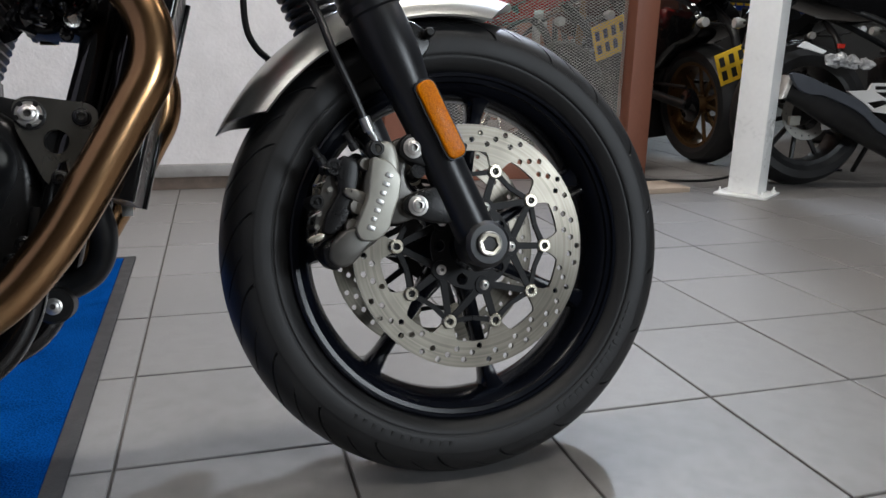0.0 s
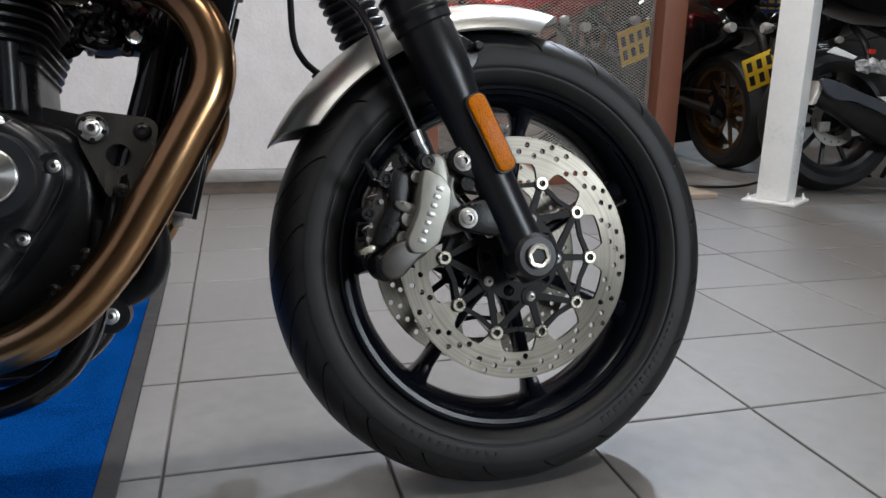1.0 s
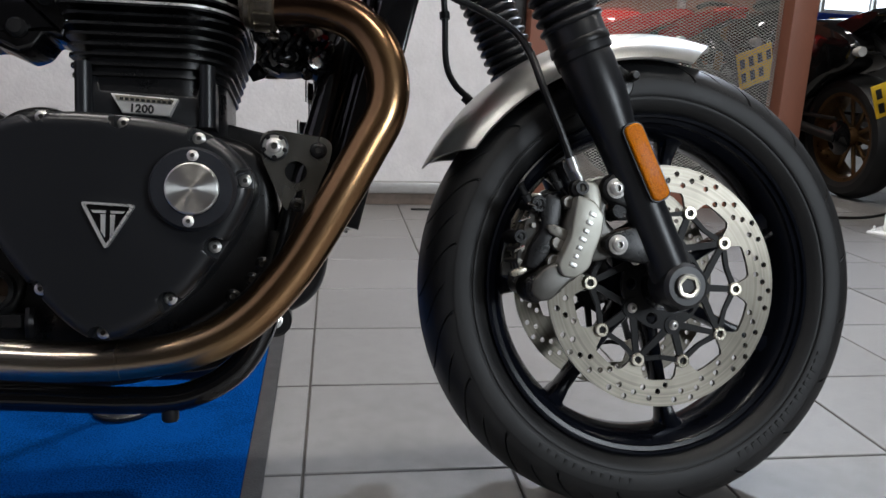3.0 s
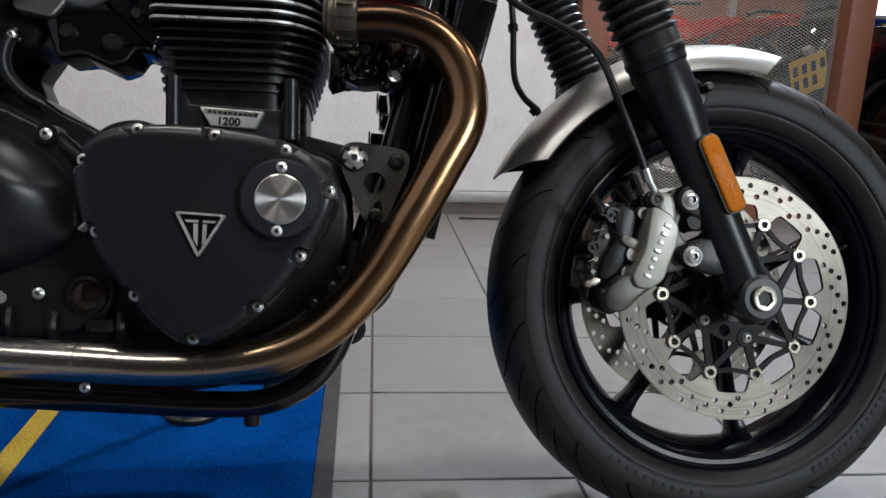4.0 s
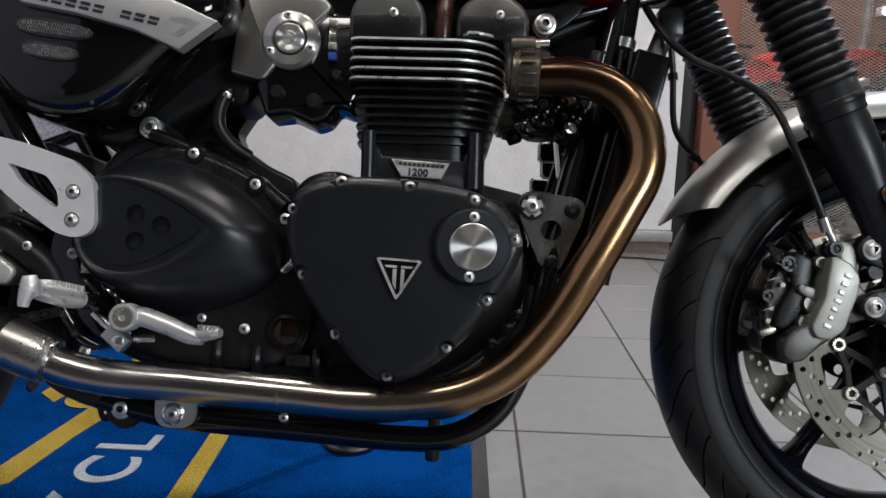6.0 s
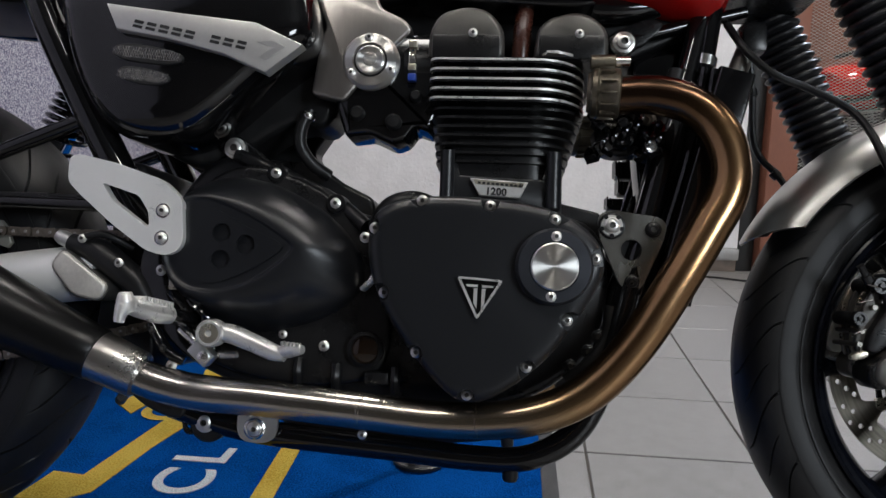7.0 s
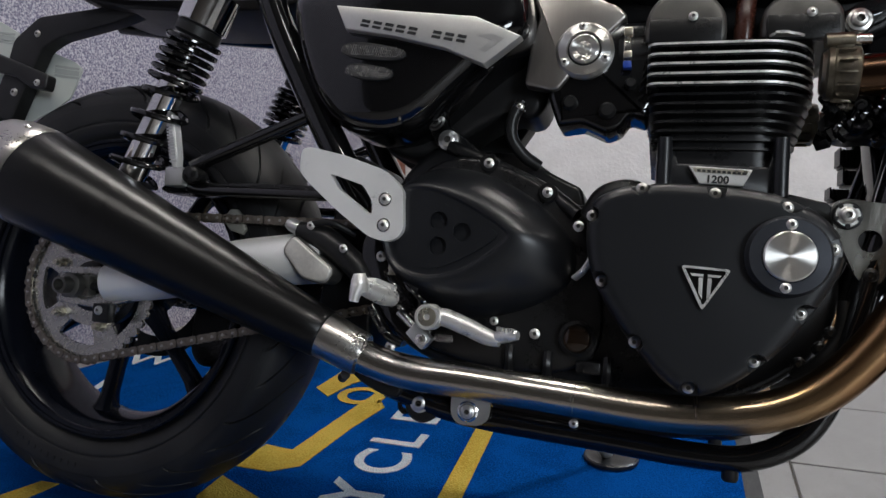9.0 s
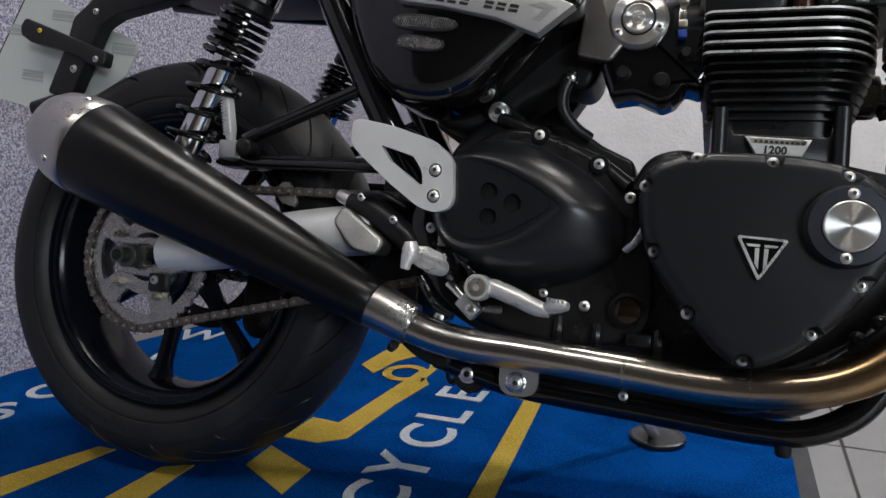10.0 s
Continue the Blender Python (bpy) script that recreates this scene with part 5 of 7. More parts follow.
rings = [egg_ring(-0.085, 0.0), egg_ring(-0.098, 0.0)]
for k in range(1, 15):
    f = k / 14
    rings.append(egg_ring(-0.098 - 0.049 * math.sin(f * math.pi / 2) ** 0.85, f))
rings += [leaf_ring(-0.1467, 0.985), leaf_ring(-0.1458, 0.968), leaf_ring(-0.1446, 0.945), leaf_ring(-0.1439, 0.92), leaf_ring(-0.1438, 0.89), leaf_ring(-0.1440, 0.63), leaf_ring(-0.1380, 0.61), leaf_ring(-0.1380, 0.02)]
bm = bmesh.new()
skin(bm, rings, True, True, True)
cover2 = part("gear_cover", bm, "cover_black", bike, "domed matt black engine cover with a sunk leaf", True, 40)
holes = [ring2(0.5045, 0.4386, 0.0108, 24), ring2(0.5331, 0.4262, 0.0108, 24), ring2(0.5046, 0.4083, 0.0108, 24)]
inner_leaf = [(egg_mid.x + (rl - 0.014) * math.cos(a), egg_mid.y + (rl - 0.014) * math.sin(a)) for a, ro, rl in spokes_[::2]]
part("inner_pad", pierced(bmesh.new(), inner_leaf, holes, -0.1458, -0.1430), "cover_black", cover2, "raised pad with three round hollows", True, 30)
tube_on("trim_arc", cover2, [(0.683, -0.105, 0.431), (0.681, -0.107, 0.407), (0.672, -0.106, 0.390), (0.661, -0.100, 0.380)], 0.0050, "machined", "pale curved edge of a clip", seg=10, flat=0.6)

# clutch cover
clutch_line = [(0.688, 0.470), (0.735, 0.484), (0.809, 0.4835), (0.875, 0.474), (0.910, 0.455), (0.930, 0.432), (0.934, 0.410), (0.924, 0.385), (0.904, 0.352), (0.880, 0.318), (0.852, 0.292), (0.820, 0.269), (0.790, 0.260), (0.764, 0.274), (0.732, 0.309), (0.707, 0.342), (0.688, 0.376), (0.678, 0.412), (0.678, 0.447)]
clutch_bolts = ((0.735, 0.478), (0.809, 0.474), (0.879, 0.461), (0.923, 0.420), (0.894, 0.354), (0.852, 0.303), (0.790, 0.271), (0.734, 0.314), (0.697, 0.377), (0.684, 0.447))
clutch = part("clutch_cover", slab(bmesh.new(), rounded(clutch_line, 2), -0.1655, -0.08, 0.002), "cover_black", bike, "flat matt black clutch cover", True, 40)
edge_line = [Vector(q) for q in rounded(clutch_line, 2)]
middle = Vector((0.805, 0.395))


def pocket(a):
    """How far the cover reaches in the direction a before the hollow round a bolt."""
    d = Vector((math.cos(a), math.sin(a)))
    best = 1.0
    for bx, bz in clutch_bolts:
        f = Vector((bx, bz)) - middle
        along, across = f.dot(d), f.x * d.y - f.y * d.x
        if along > 0 and abs(across) < 0.0092:
            best = min(best, along - math.sqrt(0.0092 ** 2 - across ** 2))
    return best


bm = bmesh.new()
reach = [(2 * math.pi * k / 720, reach_of(edge_line, middle, 2 * math.pi * k / 720) - 0.0010, pocket(2 * math.pi * k / 720)) for k in range(720)]
rings = [[(middle.x + min(r - d, p + 0.10 * d) * math.cos(a), y, middle.y + min(r - d, p + 0.10 * d) * math.sin(a)) for a, r, p in reach]
         for y, d in ((-0.160, 0.0), (-0.1740, 0.0), (-0.1790, 0.0008), (-0.1830, 0.0024), (-0.1862, 0.0048), (-0.1884, 0.0080), (-0.1895, 0.0120), (-0.1898, 0.0170), (-0.1898, 0.0200))]
rings += [[(middle.x + (r - 0.020) * f * math.cos(a), -0.1898, middle.y + (r - 0.020) * f * math.sin(a)) for a, r, p in reach] for f in (0.8, 0.02)]
skin(bm, rings, True, True, True)
part("cover_face", bm, "cover_black", clutch, "", True, 40)
for x, z in clutch_bolts:
    bolt(clutch, x, -0.1660, z, BOLT_M)
part("cap_ring", lathe(bmesh.new(), (0.877, -0.178, 0.409), (0, -1, 0), [(0.0410, 0), (0.0400, 0.020), (0.0370, 0.0250), (0.0260, 0.0255), (0.0250, 0.0245)], 48, (True, False)), "gunmetal", clutch, "dark ring round the alloy cap")
cap_ = part("alloy_cap", lathe(bmesh.new(), (0, 0, 0), (0, -1, 0), [(0.0250, 0.0240), (0.0244, 0.0275), (0.0230, 0.0285), (0.0004, 0.0287)], 56), "spun", clutch, "turned alloy cap with radial sheen")
cap_.location = (0.877, -0.178, 0.409)
for dx, dz in ((0.001, 0.031), (-0.003, -0.031)):
    bolt(clutch, 0.877 + dx, -0.203, 0.409 + dz, BOLT_S)
# badge: three-sided frame with plain bars
tri_o = eased([(0.7765, 0.3965), (0.8255, 0.3935), (0.7985, 0.3510)], 0.0045)
tri_i = eased([(0.7808, 0.3940), (0.8210, 0.3915), (0.7990, 0.3563)], 0.0025)
part("badge_edge", pierced(bmesh.new(), tri_o, [tri_i], -0.1960, -0.189), "machined", clutch, "silver edge of a three-sided badge", True, 30)
part("badge_field", slab(bmesh.new(), tri_i, -0.1935, -0.189), "gloss_black", clutch)
for q in ([(0.7860, 0.3885), (0.7990, 0.3880), (0.7985, 0.3855), (0.7880, 0.3860)], [(0.8030, 0.3878), (0.8160, 0.3872), (0.8140, 0.3850), (0.8033, 0.3852)],
          [(0.7945, 0.3845), (0.7985, 0.3845), (0.7980, 0.3630), (0.7945, 0.3690)], [(0.8030, 0.3842), (0.8070, 0.3840), (0.8060, 0.3680), (0.8025, 0.3630)]):
    part("badge_bar", slab(bmesh.new(), q, -0.1952, -0.1930), "machined", clutch)

# barrels and head
def plan_fin(bm, x0, x1, hw, z0, z1, c0, c1):
    out = []
    for cx, cy, ax, ay, q0 in ((x0 + c0, -hw + c0, c0, c0, 180), (x1 - c1, -hw + c1 * 1.2, c1, c1 * 1.2, 270), (x1 - c1, hw - c1 * 1.2, c1, c1 * 1.2, 0), (x0 + c0, hw - c0, c0, c0, 90)):
        for k in range(9):
            q = radians(q0 + 90 * k / 8)
            out.append((cx + ax * math.cos(q), cy + ay * math.sin(q)))
    skin(bm, [[(x, y, z) for x, y in out] for z in (z0, z1)], True, True, True)
    return bm


barrel = part("cylinder_block", plan_fin(bmesh.new(), 0.752, 0.895, 0.104, 0.47, 0.66, 0.02, 0.045), "engine_black", bike, "black finned twin cylinder block", True)
for k in range(7):
    z = 0.532 + k * 0.0098
    grow = 0.003 * k
    part("cooling_fin", plan_fin(bmesh.new(), 0.742 - grow * 0.3, 0.898 + grow, 0.112 + grow * 0.8, z, z + 0.0030, 0.018, 0.050), "engine_black", barrel, "", True)
for k in range(5):
    z = 0.601 + k * 0.0113
    part("bright_fin", plan_fin(bmesh.new(), 0.734, 0.918, 0.135, z, z + 0.0026, 0.012, 0.062), "machined", barrel, "black head fin with bright machined edge", True)
    part("fin_top", plan_fin(bmesh.new(), 0.7365, 0.9155, 0.1325, z + 0.0027, z + 0.0036, 0.012, 0.062), "satin_black", barrel, "", True)
    part("fin_face", plan_fin(bmesh.new(), 0.7345, 0.9175, 0.1345, z - 0.0024, z - 0.0001, 0.012, 0.062), "satin_black", barrel, "", True)
part("bright_fin", plan_fin(bmesh.new(), 0.862, 0.918, 0.128, 0.6575, 0.6605, 0.02, 0.05), "machined", barrel, "black head fin with bright machined edge", False)
part("barrel_base", slab(bmesh.new(), [(0.748, 0.484), (0.748, 0.530), (0.768, 0.534), (0.772, 0.518), (0.868, 0.514), (0.872, 0.530), (0.888, 0.530), (0.888, 0.480)], -0.106, 0.10, 0.003), "cover_black", barrel, "", True)
for x in (0.757, 0.880):
    tube_on("stud_boss", barrel, [(x, -0.110, 0.480), (x, -0.112, 0.545)], 0.0085, "cover_black", smooth=False)
badge = part("size_badge", slab(bmesh.new(), [(0.784, 0.5135), (0.851, 0.5095), (0.842, 0.4905), (0.795, 0.4930)], -0.114, -0.105, 0.0015), "machined", barrel, "silver engine size badge")
part("badge_strip", slab(bmesh.new(), [(0.788, 0.5115), (0.847, 0.5080), (0.8445, 0.5030), (0.7905, 0.5062)], -0.1147, -0.1138), "bronze", badge)
for k in range(10):
    part("badge_bar", slab(bmesh.new(), [(0.793 + k * 0.0053, 0.5092 - k * 0.00033), (0.7965 + k * 0.0053, 0.5090 - k * 0.00033), (0.7965 + k * 0.0053, 0.5062 - k * 0.00033), (0.793 + k * 0.0053, 0.5064 - k * 0.00033)], -0.1152, -0.1146), "plate_black", badge)
num = lettering("1200", 0, 0, 0.0118, 0, "plate_black", badge, 0.0006, spacing=1.05, heavy=0.0004)
num.matrix_basis = pose(0.8020, -0.1143, 0.4945, 90, 3.2, 0)
for x0, x1, z1 in ((0.730, 0.818, 0.716), (0.856, 0.939, 0.710)):
    bm = bmesh.new()
    slab(bm, eased([(x0 - 0.002, 0.655), (x0 + 0.001, 0.692), (x0 + 0.014, z1 - 0.004), (x0 + 0.045, z1 + 0.004), (x1 - 0.018, z1 - 0.001), (x1 + 0.001, 0.692), (x1 + 0.002, 0.655)], 0.012, 6), -0.112, 0.112, 0.007, 0.007)
    cc = part("cam_cover", bm, "alloy_dark", barrel, "dark grey cam cover")
    box_on("cover_band", cc, x0 + 0.004, x1 - 0.004, -0.1145, -0.10, 0.655, 0.684, "engine_black", 0.003)
    bolt(cc, x0 + (0.052 if x0 < 0.8 else 0.050), -0.1150, 0.685, BOLT_S)
tube_on("plug_lead", barrel, [(0.838, -0.085, 0.64), (0.840, -0.088, 0.69), (0.844, -0.075, 0.735)], 0.011, "plug_brown", "dark brown plug cap")

# throttle bodies and their bright covers
throttle = part("throttle_body", slab(bmesh.new(), eased([(0.615, 0.690), (0.618, 0.600), (0.632, 0.563), (0.660, 0.567), (0.689, 0.554), (0.705, 0.560), (0.716, 0.576), (0.735, 0.570), (0.745, 0.60), (0.745, 0.690)], 0.005), -0.098, -0.030, 0.008, 0.006), "gloss_black", bike, "black throttle body")
for x, z, r in ((0.646, 0.590, 0.009), (0.690, 0.580, 0.010), (0.716, 0.612, 0.007)):
    part("linkage_drum", lathe(bmesh.new(), (x, -0.098, z), (0, -1, 0), [(r, -0.03), (r, 0.006), (r * 0.7, 0.010), (r * 0.3, 0.010)], 18), "plastic", throttle)
part("intake_boot", lathe(bmesh.new(), (0.700, -0.075, 0.655), (1, 0, 0.02), [(0.026, 0), (0.029, 0.006), (0.027, 0.012), (0.027, 0.036), (0.030, 0.040), (0.028, 0.05)], 28), "plastic", throttle)
part("boot_clip", lathe(bmesh.new(), (0.706, -0.075, 0.655), (1, 0, 0.02), [(0.0300, 0), (0.0310, 0.001), (0.0310, 0.008), (0.0300, 0.009)], 28, (False, False)), "steel", throttle)
for z in (0.628, 0.640, 0.668):
    box_on("wiring_plug", throttle, 0.706, 0.716, -0.112, -0.10, z, z + 0.009, "bronze" if z > 0.63 else "blue", 0.002)
bright = eased([(0.588, 0.745), (0.5974, 0.7152), (0.6045, 0.6955), (0.5975, 0.6775), (0.5893, 0.6125), (0.6299, 0.6040), (0.6398, 0.6164), (0.660, 0.645), (0.6907, 0.6752), (0.7100, 0.6934), (0.6983, 0.7060), (0.6712, 0.7180), (0.660, 0.745)], 0.006)
tc_ = part("throttle_cover", slab(bmesh.new(), bright, -0.104, -0.085, 0.004), "cover_alloy", throttle, "brushed alloy throttle cover")
part("cover_slot", slab(bmesh.new(), rounded([(0.612, 0.728), (0.625, 0.736), (0.665, 0.728), (0.66, 0.722)], 1), -0.1028, -0.098), "plate_black", tc_)
part("round_cap", lathe(bmesh.new(), (0.6605, -0.088, 0.653), (0, -1, 0), [(0.0350, 0), (0.0345, 0.016), (0.0310, 0.0205), (0.0210, 0.0225), (0.0200, 0.0190)], 56, (True, False)), "spun", throttle, "round alloy cap with three screws", True, 25)
part("cap_groove", lathe(bmesh.new(), (0.6605, -0.088, 0.653), (0, -1, 0), [(0.0200, 0.0190), (0.0185, 0.0188), (0.0183, 0.0195)], 40, (False, True)), "plate_black", throttle)
cap_ = part("cap_centre", lathe(bmesh.new(), (0, 0, 0), (0, -1, 0), [(0.0178, 0.0170), (0.0174, 0.0240), (0.0155, 0.0252), (0.0085, 0.0242), (0.0080, 0.0250), (0.0004, 0.0252)], 40), "spun", throttle)
cap_.location = (0.6605, -0.088, 0.653)
for a in (95, 215, 335):
    bolt(throttle, 0.6605 + 0.0275 * math.cos(radians(a)), -0.1092, 0.653 + 0.0275 * math.sin(radians(a)), BOLT_S)

# ---------- exhaust ----------
def header(side, name, label):
    y = [0.118, 0.128, 0.135, 0.140, 0.143, 0.146, 0.148, 0.150, 0.150, 0.149, 0.147, 0.145, 0.143, 0.141, 0.140, 0.139]
    xz = [(0.945, 0.611), (0.990, 0.610), (1.030, 0.597), (1.056, 0.571), (1.069, 0.536), (1.066, 0.497), (1.044, 0.454), (1.008, 0.391), (0.968, 0.328), (0.924, 0.280), (0.874, 0.2525), (0.815, 0.2415), (0.750, 0.2395), (0.671, 0.2450), (0.560, 0.2530), (0.478, 0.257)]
    pts = [(x, side * yy, z) for (x, z), yy in zip(xz, y)]
    if side < 0:
        pts = pts[:-1] + [(0.490, -0.139, 0.2565), (0.452, -0.140, 0.2625), (0.424, -0.143, 0.271), (0.395, -0.147, 0.2835)]
    return part(name, tube(bmesh.new(), pts, [0.0222] * 9 + [0.0218, 0.0212, 0.0207] + [0.0205] * (len(pts) - 12), 32, 10), "pipe", bike, label, True, 60)


pipe_r = header(-1, "exhaust_header", "bronze heat-tinted steel header pipe")
pipe_l = header(1, "exhaust_header", "bronze heat-tinted steel header pipe")
for side, pp in ((-1, pipe_r), (1, pipe_l)):
    fl = part("port_collar", lathe(bmesh.new(), (0.922, side * 0.114, 0.6155), (1, side * 0.10, -0.05), [(0.022, -0.006), (0.024, -0.002), (0.0285, 0.0), (0.0293, 0.005), (0.0272, 0.007), (0.0276, 0.022), (0.0290, 0.024), (0.0290, 0.030), (0.0240, 0.032)], 36), "collar", pp, "finned exhaust port collar")
    for k in range(14):
        a = 2 * math.pi * k / 14
        q = part("collar_fin", block(bmesh.new(), -0.0085, 0.0085, -0.0011, 0.0011, -0.0032, 0.0032, 0.0008), "collar", fl)
        q.matrix_basis = Matrix.Translation((0.937, side * 0.116, 0.6148)) @ Matrix.Rotation(a, 4, "X") @ Matrix.Translation((0, 0, 0.0280))
clamp = tube_on("clamp_barrel", pipe_r, [(0.918, -0.125, 0.648), (0.946, -0.125, 0.6485)], 0.0085, "collar", "bolt that closes the collar", smooth=False)
tube_on("clamp_bolt", clamp, [(0.944, -0.125, 0.6485), (0.962, -0.125, 0.649)], 0.0058, "steel", smooth=False)
for x, y, z, d in ((0.671, -0.141, 0.2450, (-1, 0, 0.07)), (0.800, -0.1445, 0.2405, (-1, 0, -0.10))):
    part("weld_seam", lathe(bmesh.new(), (x, y, z), d, [(0.0202, -0.002), (0.0212, -0.001), (0.0212, 0.001), (0.0202, 0.002)], 32, (False, False)), "pipe", pipe_r)

A0, A1 = Vector((0.372, -0.150, 0.2945)), Vector((-0.037, -0.189, 0.472))
MD = (A1 - A0).normalized()
ML = (A1 - A0).length
sleeve = part("exhaust_sleeve", lathe(bmesh.new(), A0 - MD * 0.052, MD, [(0.0205, -0.001), (0.0252, 0.0), (0.0262, 0.003), (0.0288, 0.050), (0.0288, 0.056), (0.0270, 0.058)], 40), "cap_steel", bike, "polished sleeve joining pipe and silencer")
tube_on("sleeve_clamp_bolt", sleeve, [(0.395, -0.135, 0.248), (0.385, -0.12, 0.242)], 0.006, "plastic", smooth=False)
silencer = part("silencer", lathe(bmesh.new(), A0, MD, [(0.028, 0.0), (0.0305, 0.004), (0.0325, 0.03), (0.0400, 0.12), (0.0490, 0.22), (0.0575, 0.32), (0.0640, 0.40), (0.0672, ML - 0.01), (0.0668, ML)], 64), "silencer_black", bike, "matt black reverse-cone silencer", True, 60)
part("end_cap", lathe(bmesh.new(), A0, MD, [(0.0668, ML + 0.001), (0.0682, ML + 0.004), (0.0672, ML + 0.018), (0.0645, ML + 0.040), (0.0585, ML + 0.061), (0.0490, ML + 0.076), (0.0410, ML + 0.080), (0.0370, ML + 0.077), (0.034, ML + 0.055)], 64), "cap_steel", silencer, "brushed steel end cap", True, 60)
u_, v_, w_ = frame_of(MD)
for k in range(4):
    a = 2 * math.pi * k / 4 + 0.35
    p = A0 + MD * (ML + 0.022) + (u_ * math.cos(a) + v_ * math.sin(a)) * 0.067
    part("rivet", lathe(bmesh.new(), p, u_ * math.cos(a) + v_ * math.sin(a), [(0.0052, -0.001), (0.005, 0.0015), (0.002, 0.003)], 14), "steel", silencer)
tube_on("outlet_tip", silencer, [A1 + MD * 0.05 + Vector((0, 0.01, 0.0)), A1 + MD * 0.080 + Vector((0, 0.01, 0.0))], 0.026, "plate_black", smooth=False)

# ---------- frame ----------
for s, nm in ((-1, "frame_rail"), (1, "frame_rail")):
    y = s * 0.100
    rail = tube_on(nm, bike, [(0.44, y, 0.235), (0.50, y, 0.218), (0.56, y, 0.208), (0.70, y, 0.198), (0.80, y, 0.191), (0.858, y, 0.194), (0.905, y, 0.218), (0.932, y, 0.256), (0.945, y, 0.30), (0.968, y * 0.9, 0.38), (1.000, y * 0.75, 0.50), (1.040, y * 0.55, 0.64), (1.075, y * 0.4, 0.78)], 0.0145, "gloss_black", "gloss black frame down tube", seg=18)
    part("rail_stub", lathe(bmesh.new(), (0.840, y, 0.188), (0, 0, -1), [(0.009, 0), (0.009, 0.018), (0.007, 0.021)], 16), "plastic", rail)
    if s < 0:
        bolt(rail, 0.670, y - 0.0135, 0.214, BOLT_S)
tube_on("front_down_tube", bike, [(0.985, -0.055, 0.36), (1.012, -0.05, 0.46), (1.04, -0.04, 0.58), (1.075, -0.03, 0.76)], 0.016, "gloss_black", "gloss black down tube")
tube_on("front_down_tube", bike, [(0.985, 0.055, 0.36), (1.012, 0.05, 0.46), (1.04, 0.04, 0.58), (1.075, 0.03, 0.76)], 0.016, "gloss_black", "gloss black down tube")
tube_on("top_tube", bike, [(0.52, -0.06, 0.735), (0.75, -0.05, 0.76), (0.96, -0.045, 0.74), (1.10, -0.02, 0.79)], 0.016, "gloss_black", "gloss black top tube")
tube_on("strut_tube", bike, [(0.955, -0.047, 0.695), (1.04, -0.04, 0.722), (1.12, -0.03, 0.745)], 0.008, "gloss_black")
tube_on("steering_neck", bike, [(1.075, 0, 0.74), (1.045, 0, 0.83)], 0.032, "satin_black", smooth=False)
# lower yoke so that the legs are held
for z in (0.800,):
    part("lower_yoke", slab(bmesh.new(), rounded([(1.02, 0.79), (1.02, 0.83), (1.20, 0.86), (1.25, 0.83), (1.25, 0.79)], 2), -0.14, 0.14, 0.01, 0.01), "satin_black", bike, "black fork yoke")

BOLT_XL = bolt_mesh("bolt_mount", 0.0098, "bolt_steel", 1.35)

# cast web from the barrel's foot down to the front mount
part("front_web", slab(bmesh.new(), eased([(0.850, 0.508), (0.8777, 0.4991), (0.9426, 0.4844), (0.950, 0.470), (0.942, 0.440), (0.900, 0.400), (0.850, 0.420)], 0.004), -0.045, -0.015, 0.003), "engine_black", bike, "cast black web before the engine")

# engine mount plate
pl = eased([(0.933, 0.470), (0.938, 0.479), (0.950, 0.482), (1.004, 0.4745), (1.0125, 0.466), (1.0085, 0.447), (0.9850, 0.393), (0.9730, 0.386), (0.9600, 0.394), (0.9360, 0.448)], 0.007)
plate_ = part("engine_mount", pierced(bmesh.new(), pl, [ring2(0.972, 0.436, 0.0120, 24)], -0.100, -0.092), "plate_metal", bike, "glossy dark metal engine mounting plate with a round hole")
bv = plate_.modifiers.new("edge", "BEVEL")
bv.width, bv.segments, bv.limit_method = 0.0012, 2, "ANGLE"
part("hole_rim", lathe(bmesh.new(), (0.972, -0.100, 0.436), (0, -1, 0), [(0.0120, -0.003), (0.0120, 0.0006), (0.0134, 0.0006), (0.0138, -0.001)], 28, (False, False)), "plate_metal", plate_)
part("washer_seat", lathe(bmesh.new(), (0.949, -0.100, 0.463), (0, -1, 0), [(0.0155, 0), (0.0155, 0.0010), (0.0148, 0.0014)], 28), "engine_black", plate_)
wash = part("mount_washer", lathe(bmesh.new(), (0.949, -0.1012, 0.463), (0, -1, 0), [(0.0128, 0), (0.0128, 0.002), (0.0120, 0.003)], 28), "bolt_steel", plate_)
for k in range(5):
    q = radians(72 * k + 54)
    tube_on("washer_notch", wash, [(0.949 + 0.0118 * math.cos(q), -0.1030, 0.463 + 0.0118 * math.sin(q)), (0.949 + 0.0118 * math.cos(q), -0.1048, 0.463 + 0.0118 * math.sin(q))], 0.0026, "engine_black", smooth=False)
bolt(plate_, 0.949, -0.104, 0.463, bolt_mesh("bolt_mount_small", 0.0080, "bolt_steel", 1.2))
part("frame_boss", lathe(bmesh.new(), (0.972, -0.088, 0.436), (0, 1, 0), [(0.021, 0), (0.021, 0.05)], 20), "plastic", plate_)
bolt(plate_, 0.9965, -0.100, 0.460, bolt_mesh("bolt_mount_dark", 0.0078, "engine_black", 1.2))
bolt(plate_, 0.9730, -0.100, 0.399, bolt_mesh("bolt_mount_dark", 0.0070, "engine_black", 1.2))
pad_ = part("cradle_boss", lathe(bmesh.new(), (0.946, -0.012, 0.265), (0, -1, 0), [(0.020, -0.03), (0.020, 0.006), (0.017, 0.010)], 28), "plastic", bike, "round black boss on the front of the engine")
bolt(pad_, 0.946, -0.023, 0.265, bolt_mesh("bolt_cradle", 0.0072, "bolt_steel", 1.3))
